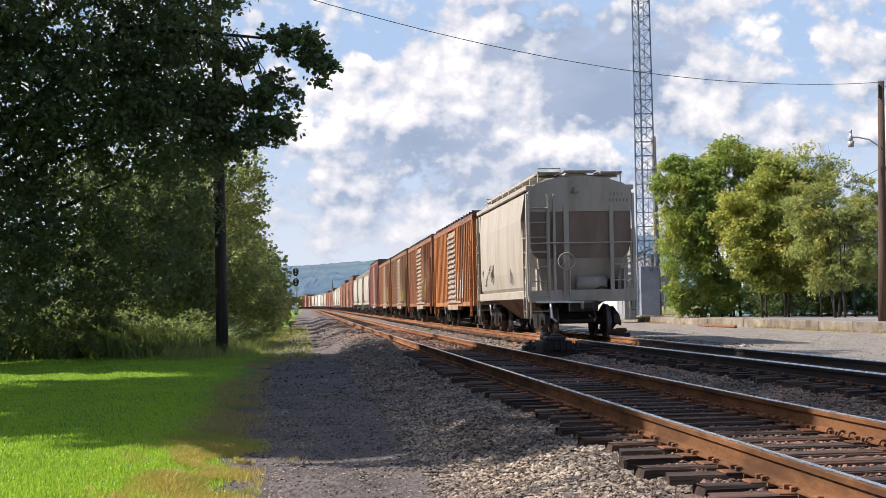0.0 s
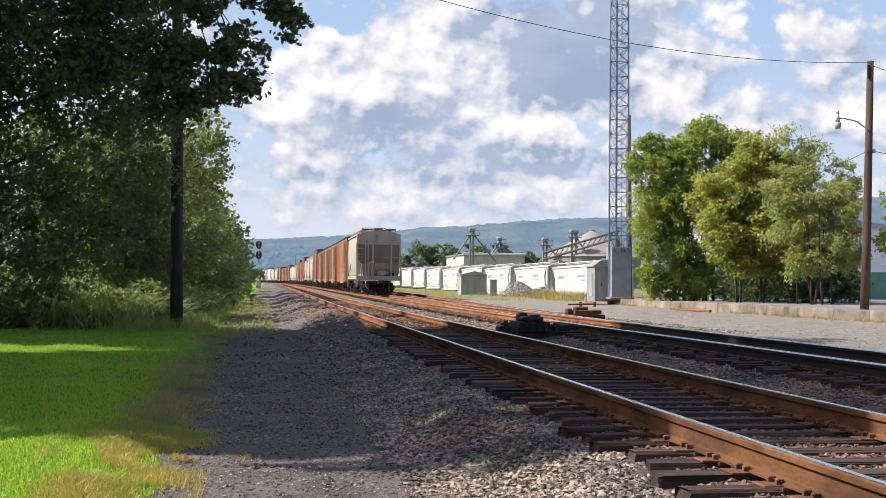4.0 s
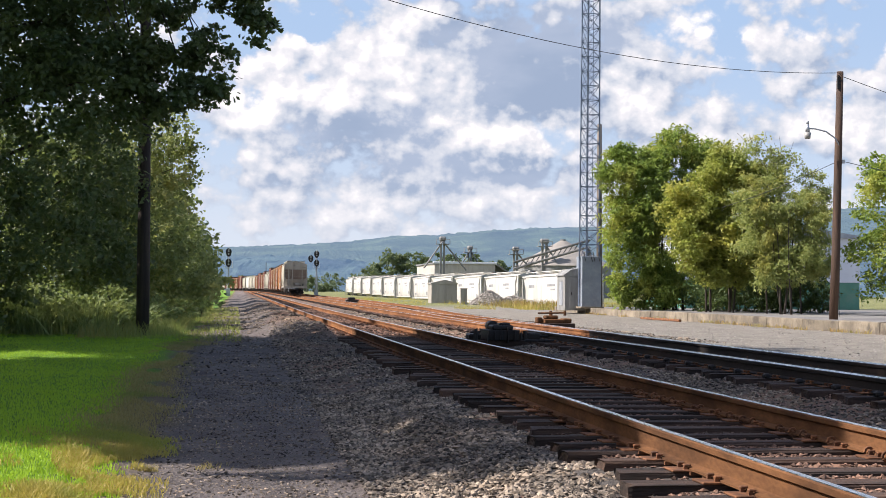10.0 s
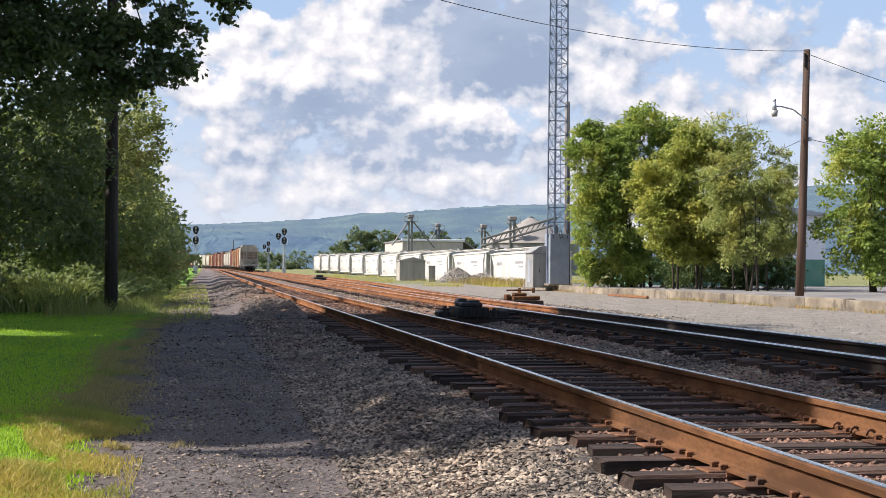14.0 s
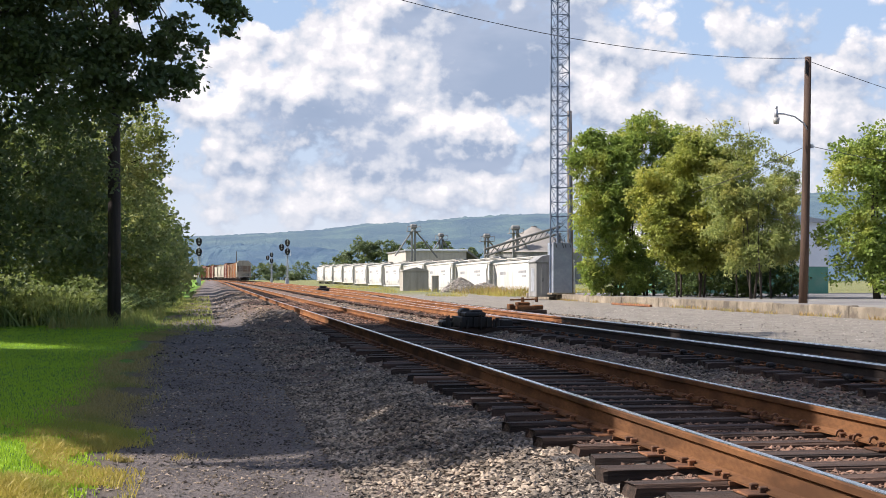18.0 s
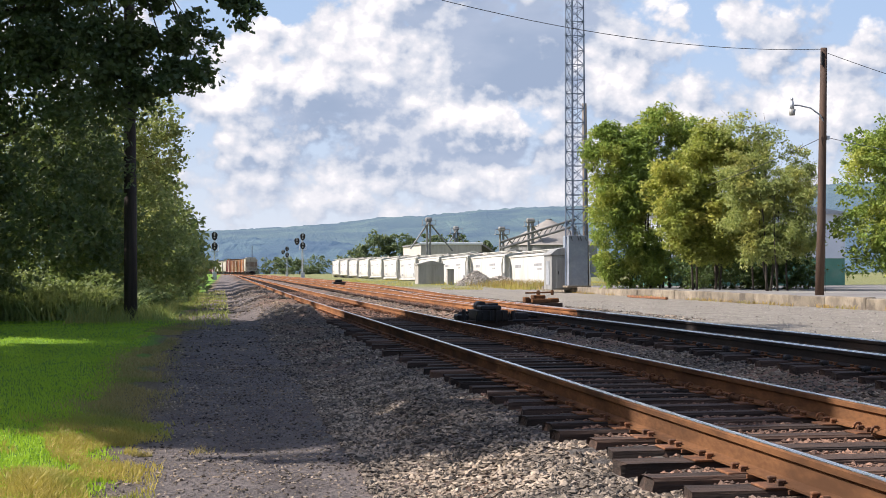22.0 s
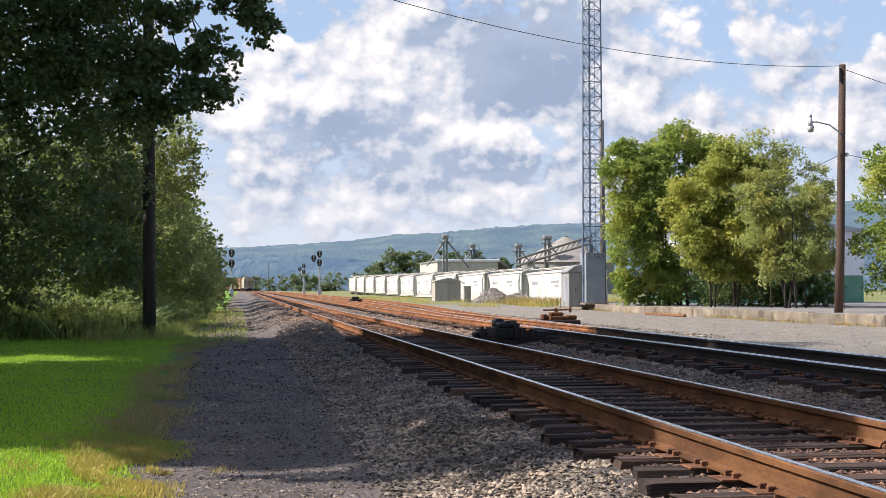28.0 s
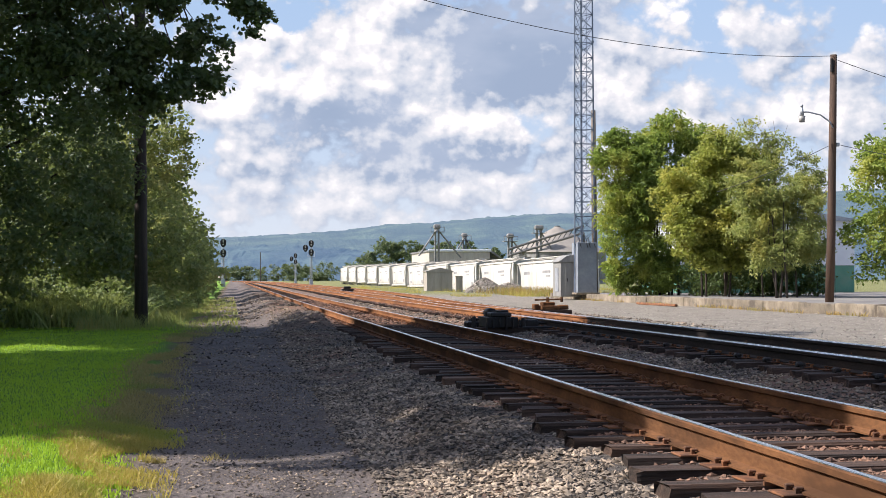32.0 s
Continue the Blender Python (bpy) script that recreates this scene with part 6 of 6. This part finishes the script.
def hopper_car(L, H, paint, label, rear=False, bays=2, group="moving freight train", dust=None, dirty_ends=True):
    """A covered hopper: bulging sides, slope sheets at the ends, chutes, roof walk, ladders, trucks."""
    car = thing("hopper_car", pose(0, 0, 0), label, "freight car", group)
    b, w = L / 2 - 0.75, 1.56
    sec = [(-1.30, 1.18), (-1.50, 1.45), (-1.565, 1.9), (-1.585, 2.4), (-1.59, 2.9), (-1.58, H - 1.3), (-1.50, H - 0.55), (-1.30, H - 0.32), (-0.7, H - 0.14), (0, H - 0.08),
           (0.7, H - 0.14), (1.30, H - 0.32), (1.50, H - 0.55), (1.58, H - 1.3), (1.59, 2.9), (1.585, 2.4), (1.565, 1.9), (1.50, 1.45), (1.30, 1.18)]
    bm = bm_new()
    sections = []
    for s in (-1, 1):       # the side sheets end in a hollow curve
        sections.append([(x, s * (b - (1.12 if rear else 1.75) + min(0.55 if rear else 1.4, (0.42 if rear else 0.55) * ((z - 2.75) / 1.35) ** 2 * (1.0 if z > 2.75 or rear else 0.2))), z) for x, z in sec])
    loft(bm, sections)
    part("body", bm, paint, car, smooth_shade=False)
    for s in (-1, 1):
        # end: upright upper sheet and sloped lower sheet
        e0, e1 = s * (b - (0.38 if rear else 1.0)), s * (b - 0.04)
        bm = bm_new()
        up = [(-1.5, H - 0.55), (-1.28, H - 0.32), (-0.7, H - 0.15), (0, H - 0.09), (0.7, H - 0.15), (1.28, H - 0.32), (1.5, H - 0.55)]
        mid = H - 1.12
        if not rear:        # open ends: a roof overhang above a steep slope sheet
            e1 = s * (b - 0.2)
            mid = H - 0.62
        top = up + [(1.5, mid), (-1.5, mid)]
        loft(bm, [[(x, e0, z) for x, z in top], [(x, e1, z) for x, z in top]])
        end = part("end_sheet", bm, paint, car)
        if not rear:
            bm = bm_new()
            loft(bm, [[(-1.48, s * (b - 1.0), mid), (1.48, s * (b - 1.0), mid), (1.48, s * (b - 0.32), mid), (-1.48, s * (b - 0.32), mid)],
                      [(-1.3, s * (b - 3.0), 1.22), (1.3, s * (b - 3.0), 1.22), (1.3, s * (b - 2.2), 1.22), (-1.3, s * (b - 2.2), 1.22)]])
            part("slope_sheet", bm, paint, car)
        else:
            lo, out, low_y = 2.25, e1 - s * 0.02, s * (b - 0.18)
            # the stained band narrows to rounded lower corners, then slopes inwards
            band = [(-1.47, mid), (1.47, mid), (1.47, lo + 0.42), (1.40, lo + 0.16), (1.24, lo), (-1.24, lo), (-1.40, lo + 0.16), (-1.47, lo + 0.42)]
            bm = bm_new()
            loft(bm, [[(x, e0, z) for x, z in band], [(x, low_y + (out - low_y) * (z - lo) / (mid - lo), z) for x, z in band]])
            part("slope_sheet", bm, dust or paint, car, "brown dust-stained slope sheet" if dust else "")
            bm = bm_new()
            sl = s * (b - 0.62)
            loft(bm, [[(-1.24, e0, lo), (1.24, e0, lo), (1.24, low_y, lo), (-1.24, low_y, lo)], [(-1.05, s * (b - 0.9), 1.2), (1.05, s * (b - 0.9), 1.2), (1.05, sl, 1.2), (-1.05, sl, 1.2)]])
            part("lower_slope", bm, paint, car)
            for x in (-1.25, 1.25):
                bm = bm_new()
                box(bm, x - 0.03, x + 0.03, min(e0, e1), max(e0, e1), 1.2, lo - 0.3)
                part("corner_gusset", bm, paint, car)
        bm = bm_new()
        box(bm, -1.52, 1.52, min(e1, s * (b - 1.2)), max(e1, s * (b - 1.2)), 1.06, 1.20, 0.01)
        box(bm, -1.55, 1.55, min(e1 + s * 0.02, e1 - s * 0.1), max(e1 + s * 0.02, e1 - s * 0.1), 1.0, 1.34, 0.01)
        part("end_platform", bm, paint, car)
        posts = [(-1.53, 0.05), (-0.95, 0.045), (-0.77, 0.04), (-0.42, 0.075), (0.89, 0.055), (1.53, 0.035)]
        for x, r in posts:
            bm = bm_new()
            z1 = H - 0.6 if abs(x) > 1.4 else H - (0.62 if x < 0 and abs(x) > 0.5 else 0.95)
            box(bm, x - r, x + r, min(e1 + s * 0.03, e1 - s * 0.07), max(e1 + s * 0.03, e1 - s * 0.07), 1.2, z1, 0.008)
            part("end_post", bm, paint, car)
        ladder(car, -s * 0 - 1.21, e1 + s * 0.03, 0.55, H - 0.62, "x", 0.56, paint)
        bm = bm_new()
        for z in (1.6, 2.05):
            rod(bm, (0.92, e1 + s * 0.05, z), (1.5, e1 + s * 0.05, z), 0.017, 5)
        part("grab_iron", bm, paint, car)
        for x in (-1.58, 1.58):
            ladder(car, x, s * (b - 0.34), 0.55, 3.1 if rear else 2.4, "y", 0.46, paint)
        bm = bm_new()
        rod(bm, (-1.5, e1 + s * 0.05, 2.68), (1.5, e1 + s * 0.05, 2.68), 0.018, 6)
        part("handrail", bm, paint, car)
        if s < 0:
            bm = bm_new()
            ring(bm, (-0.46, e1 - 0.16, 2.15), (0, 1, 0), 0.24, 0.02)
            for k in range(5):
                a = k * math.tau / 5
                rod(bm, (-0.46, e1 - 0.16, 2.15), (-0.46 + 0.24 * math.cos(a), e1 - 0.16, 2.15 + 0.24 * math.sin(a)), 0.009, 4)
            rod(bm, (-0.46, e1 - 0.2, 2.15), (-0.46, e1, 2.15), 0.05, 8)
            part("brake_wheel", bm, paint, car, "round spoked hand brake wheel")
            bm = bm_new()
            box(bm, -0.55, -0.37, e1 - 0.10, e1 - 0.02, 1.95, 2.32, 0.02)
            rod(bm, (-0.52, e1 - 0.06, 1.2), (-0.52, e1 - 0.06, 1.9), 0.03, 6)
            rod(bm, (-0.36, e1 - 0.06, 1.2), (-0.36, e1 - 0.06, 1.9), 0.03, 6)
            part("brake_housing", bm, paint, car)
            bm = bm_new()
            rod(bm, (-0.1, e1 + 0.35, 1.50), (0.75, e1 + 0.35, 1.50), 0.24, 14)
            part("air_tank", bm, paint, car, "grey air brake reservoir", True)
            bm = bm_new()
            box(bm, 0.85, 1.1, e1 + 0.2, e1 + 0.5, 1.24, 1.66, 0.02)
            tube(bm, [(0.3, e1 + 0.1, 1.3), (0.6, e1 + 0.05, 1.42), (1.0, e1 + 0.1, 1.3), (1.2, e1 + 0.2, 1.2)], 0.025, 5)
            part("brake_valve", bm, BLACK_STEEL, car)
        truck(car, s * (b - 1.35), rear)
        coupler(car, e1, s)
    for s in (-1, 1):
        bm = bm_new()
        box(bm, s * 1.5 - 0.07, s * 1.5 + 0.07, -b + 0.05, b - 0.05, 1.10, 1.34, 0.012)
        part("side_sill", bm, paint, car)
        bm = bm_new()
        box(bm, s * 1.44 - 0.13, s * 1.44 + 0.13, -b + 0.05, b - 0.05, H - 0.50, H - 0.36, 0.02)
        part("top_chord", bm, paint, car)
        # raised running boards with edge rails
        bm = bm_new()
        x0 = 0.62
        if not rear:
            box(bm, min(s * x0, s * 1.2), max(s * x0, s * 1.2), -b, b, H - 0.02, H + 0.015)
        for k in range(int(2 * b / 0.3) if rear else 0):
            y = -b + k * 0.3
            part("grating_bar", box(bm_new(), min(s * x0, s * 1.2), max(s * x0, s * 1.2), y, y + 0.16, H - 0.02, H + 0.015), paint, car)
        for x in (x0, 1.2):
            box(bm, s * x - 0.02, s * x + 0.02, -b, b, H - 0.05, H + 0.02)
        part("running_board", bm, paint, car, "grey roof running board grating")
        for k in range(9 if rear else 0):
            y = -b + 0.1 + k * (2 * b - 0.2) / 8
            part("board_stay", rod(bm_new(), (s * 1.2, y, H - 0.35), (s * 1.2, y, H), 0.02, 4), paint, car)
    bm = bm_new()
    box(bm, -0.32, 0.32, -b + 0.5, b - 0.5, H - 0.09, H + 0.04, 0.04)
    part("roof_hatch", bm, paint, car, "long roof loading hatch")
    for s in (-1, 1):
        bm = bm_new()
        for x0, x1, up in ((-1.22, -0.45, 0.0), (-0.45, 0.5, 0.06), (0.5, 1.22, 0.0)):
            if rear:
                for k in range(4):
                    yy = s * (b - 0.12 - k * 0.14)
                    part("walk_slat", box(bm_new(), x0, x1, yy - 0.045, yy + 0.045, H + up - 0.03, H + up), paint, car)
            else:
                box(bm, x0, x1, s * (b - 0.33) - 0.26, s * (b - 0.33) + 0.26, H + up - 0.03, H + up)
        if rear:
            box(bm, -1.22, 1.22, s * (b - 0.6) - 0.03, s * (b - 0.6) + 0.03, H - 0.1, H - 0.03)
        part("end_walk", bm, paint, car, "grey end running board")
        bm = bm_new()
        tube(bm, [(-1.2, s * (b - 0.1), H), (-1.2, s * (b - 0.1), H + 0.12), (-0.55, s * (b - 0.1), H + 0.12), (-0.55, s * (b - 0.1), H)], 0.018, 5)
        part("roof_grab", bm, paint, car)
    for k in range(bays):
        y = (k - (bays - 1) / 2) * (2 * b - 3.2) / bays
        bm = bm_new()
        d = (2 * b - 3.2) / bays / 2
        loft(bm, [[(-1.3, y - d, 1.22), (1.3, y - d, 1.22), (1.3, y + d, 1.22), (-1.3, y + d, 1.22)], [(-0.5, y - 0.35, 0.45), (0.5, y - 0.35, 0.45), (0.5, y + 0.35, 0.45), (-0.5, y + 0.35, 0.45)]])
        part("discharge_chute", bm, dust or paint, car)
        bm = bm_new()
        box(bm, -0.7, 0.7, y - 0.4, y + 0.4, 0.34, 0.46, 0.02)
        part("outlet_gate", bm, BLACK_STEEL, car)
    bm = bm_new()
    box(bm, -0.3, 0.3, -b + 0.1, b - 0.1, 0.86, 1.12)
    part("centre_sill", bm, BLACK_STEEL, car)
    return car


def boxcar(L, H, paint, label, tag=None, door=DOOR_GREY):
    """A boxcar with outside posts, a ribbed sliding door on each side, sills, ladders and trucks."""
    car = thing("boxcar", pose(0, 0, 0), label, "freight car", "moving freight train")
    b, w = L / 2 - 0.72, 1.42
    bm = bm_new()
    box(bm, -w, w, -b, b, 1.02, H - 0.22)
    part("body", bm, paint, car)
    bm = bm_new()
    loft(bm, [[(-1.56, y, H - 0.24), (1.56, y, H - 0.24), (1.56, y, H - 0.14), (0.4, y, H), (-0.4, y, H), (-1.56, y, H - 0.14)] for y in (-b - 0.06, b + 0.06)])
    part("roof", bm, CAR_ROOF, car)
    bm = bm_new()
    for k in range(16):
        y = -b + 0.5 + k * (2 * b - 1.0) / 15
        box(bm, -1.5, 1.5, y - 0.04, y + 0.04, H - 0.10, H + 0.02)
    part("roof_ribs", bm, CAR_ROOF, car)
    for s in (-1, 1):
        x0, x1 = sorted((s * w, s * 1.56))
        half = 1.35
        n = 11
        for k in range(n):
            for e in (-1, 1):
                y = e * (half + 0.25 + k * (b - half - 0.35) / (n - 1))
                bm = bm_new()
                box(bm, x0, x1, y - 0.065, y + 0.065, 1.08, H - 0.30, 0.015)
                part("side_post", bm, paint, car)
        bm = bm_new()
        box(bm, x0, x1 + 0.005, -b, b, 0.92, 1.10, 0.01)
        part("side_sill", bm, paint, car)
        bm = bm_new()
        box(bm, x0 - 0.005, x1 + 0.01, -b, b, H - 0.36, H - 0.22, 0.01)
        part("top_chord", bm, paint if paint is not BOX_ORANGE else BOX_RUST, car)
        bm = bm_new()
        dx0, dx1 = sorted((s * (w + 0.02), s * (w + 0.10)))
        box(bm, dx0, dx1, -half, half, 1.12, H - 0.42, 0.01)
        d = part("door", bm, door, car, "grey ribbed sliding door")
        for k in range(13):
            bm = bm_new()
            z = 1.30 + k * (H - 1.95) / 12
            xo = s * (w + 0.10)
            box(bm, min(xo, xo + s * 0.07), max(xo, xo + s * 0.07), -half + 0.05, half - 0.05, z - 0.055, z + 0.055, 0.02)
            part("door_rib", bm, door, d)
        bm = bm_new()
        box(bm, min(s * 1.45, s * 1.60), max(s * 1.45, s * 1.60), -half - 1.3, half + 0.1, 0.78, 0.98, 0.01)
        box(bm, min(s * 1.50, s * 1.62), max(s * 1.50, s * 1.62), -half - 2.6, half + 0.3, 1.06, 1.14)
        part("door_track", bm, DOOR_GREY, car)
        if tag:
            bm = bm_new()
            for k in range(5):
                y = -half - 0.4 - k * 0.62
                box(bm, min(s * 1.561, s * 1.566), max(s * 1.561, s * 1.566), y - 0.073, y + 0.073, 1.25, 2.0 + 0.5 * math.sin(k * 2.1))
            part("spray_paint", bm, tag, car, "faded spray paint on the lower posts")
        for e in (-1, 1):
            ladder(car, s * 1.60, e * (b - 0.35), 0.55, 2.6 if e > 0 else 3.4, "y", 0.45, paint)
    for e in (-1, 1):
        bm = bm_new()
        for k in range(8):
            z = 1.25 + k * 0.38
            box(bm, -1.3, 1.3, min(e * b, e * (b + 0.06)), max(e * b, e * (b + 0.06)), z, z + 0.16, 0.02)
        part("end_ribs", bm, paint, car)
        ladder(car, -1.15, e * (b + 0.1), 0.6, 3.2, "x", 0.45, paint)
        truck(car, e * (b - 1.9), False)
        coupler(car, e * b, e)
    bm = bm_new()
    box(bm, -0.3, 0.3, -b, b, 0.70, 1.0)
    box(bm, -1.3, 1.3, -b + 0.02, -b + 0.25, 0.8, 1.02)
    part("centre_sill", bm, BLACK_STEEL, car)
    return car


TRAIN = []          # (car, distance of its middle ahead of the train's rear)


def build_train():
    L = 12.9
    rear = hopper_car(L, 4.7, HOPPER_PAINT, "beige covered hopper car at the train's rear with a brown-stained end", True, 2, dust=HOPPER_DUST)
    e1 = -(L / 2 - 0.79)
    # stencilled marks as plain bars, spray marks on the side
    bm = bm_new()
    for k in range(4):
        box(bm, 0.86 + k * 0.11, 0.90 + k * 0.11, e1 - 0.004, e1 + 0.004, 4.02, 4.11)
    for k in range(6):
        box(bm, 0.84 + k * 0.10, 0.885 + k * 0.10, e1 - 0.004, e1 + 0.004, 3.85, 3.94)
    part("stencil_bars", bm, DECAL, rear, "dark stencilled marks")
    bm = bm_new()
    box(bm, -0.28, -0.05, e1 - 0.03, e1 - 0.004, 4.10, 4.16)
    box(bm, -0.22, -0.16, e1 - 0.06, e1 - 0.004, 4.1, 4.26)
    part("lamp_bracket", bm, DECAL, rear)
    rnd = random.Random(12)
    bm = bm_new()
    for k in range(16):
        y, z = rnd.uniform(1.2, 4.0), rnd.uniform(1.55, 2.15)
        a = Vector((-1.583, y, z))
        tube(bm, [a, a + Vector((0, rnd.uniform(-0.25, 0.25), rnd.uniform(0.1, 0.35))), a + Vector((0, rnd.uniform(0.1, 0.5), rnd.uniform(-0.1, 0.2)))], 0.012, 4)
    for k in range(5):
        box(bm, -1.582, -1.577, -2.4 - k * 0.1, -2.34 - k * 0.1, 1.6, 2.1 - 0.05 * k)
    part("spray_marks", bm, DECAL, rear, "dark scribbled spray marks")
    TRAIN.append((rear, L / 2))
    s = L
    BL = 17.0
    box_kinds = {"o": (BOX_ORANGE, "orange boxcar with rust stains and a grey ribbed door", TAG_BLUE, 4.55), "r": (BOX_RUST, "rust-brown boxcar with outside posts and a ribbed door", TAG_PALE, 4.55),
                 "b": (BOX_BROWN, "brown boxcar with yellowish spray paint", TAG_PALE, 4.55), "d": (BOX_RED, "tall dull red boxcar", None, 5.0)}
    first = {}
    for kind in "orbrd" + "hhh" + "drdr" + "hhwh" + "drrd" + "hhwhh" + "rdrh":
        if kind in box_kinds:
            if kind not in first:
                paint, label, tag, H = box_kinds[kind]
                first[kind] = boxcar(BL, H, paint, label, tag)
                car = first[kind]
            else:
                car = copy_thing(first[kind], pose(0, 0, 0))
            length = BL
        else:
            if kind not in first:
                first[kind] = hopper_car(15.6, 4.6, HOPPER_PAINT if kind == "h" else WHITE_CAR, "cream covered hopper car in the moving train" if kind == "h" else "white covered hopper car in the moving train", False, 3)
                car = first[kind]
            else:
                car = copy_thing(first[kind], pose(0, 0, 0))
            length = 15.6
        TRAIN.append((car, s + length / 2))
        s += length


GREY_MARK = mat("faded_grey_marks", (0.15, 0.15, 0.16), (0.26, 0.26, 0.26), 1.5, 9, 0.7)


def build_standing_cars():
    first = None
    for k in range(-1, 10):
        yc = 132.5 + (k + 0.5) * 20.0
        m = pose(row_x(yc), yc, row_z(yc), -0.35, 0, 0.5)
        if first is None:
            first = hopper_car(19.7, 4.6, WHITE_CAR, "white covered hopper car standing in a row on the far siding", False, 4, "standing white hopper cars")
            first.matrix_basis = m
            for y0, y1, z0, z1 in ((-4.6, -1.6, 3.2, 3.42), (-4.6, -2.9, 2.85, 3.0), (3.6, 6.0, 3.1, 3.4), (4.0, 5.4, 1.7, 2.0), (-7.2, -6.2, 1.6, 2.1)):
                part("stencil_bar", box(bm_new(), -1.60, -1.592, y0, y1, z0, z1), GREY_MARK, first, "faded grey lettering patch")
        else:
            copy_thing(first, m)


# ---- what moves
def rear_y(t):
    """Where the train's rear end is along the line, second by second."""
    return np.interp(t, [row[0] for row in REAR], [row[1] for row in REAR])


REAR = [(0, 35.8), (1, 51.3), (2, 67.2), (4, 97.5), (7, 143.5), (32, 531.0)]


def car_pose(d, t, half):
    y = rear_y(t) + d
    a, b = y - half, y + half
    xa, xb = 7.8 - bend(a), 7.8 - bend(b)
    return pose((xa + xb) / 2, y, rail_z(y), 0, 0, math.degrees(math.atan2(xa - xb, b - a)))


def motions(sky_sheet):
    for car, d in TRAIN:
        walk(car, [(t, car_pose(d, t, 5.0)) for t in [0, 0.5, 1, 1.5, 2, 2.5, 3, 4, 5, 6, 7, 8, *range(10, 33, 2)]])
    steps = 32 * FPS
    for wheels, y in WHEELSETS:
        turn0 = rear_y(0)
        walk(wheels, [(k / FPS, Matrix.Translation((0, y, 0.457)) @ Matrix.Rotation(-(rear_y(k / FPS) - turn0) / 0.457, 4, "X")) for k in range(steps + 1)])
    walk(sky_sheet, [(t, pose(0, 0, 0, 0, 0, 0.028 * (t - 16))) for t in (0, 8, 16, 24, 32)])


build_ground()
sky_sheet = build_sky()
build_hills()
build_platform()
build_trees()
build_grass()
build_poles()
build_tower()
build_signals()
build_yard()
build_switch_gear()
build_standing_cars()
build_train()
build_tracks()
build_stones()
motions(sky_sheet)
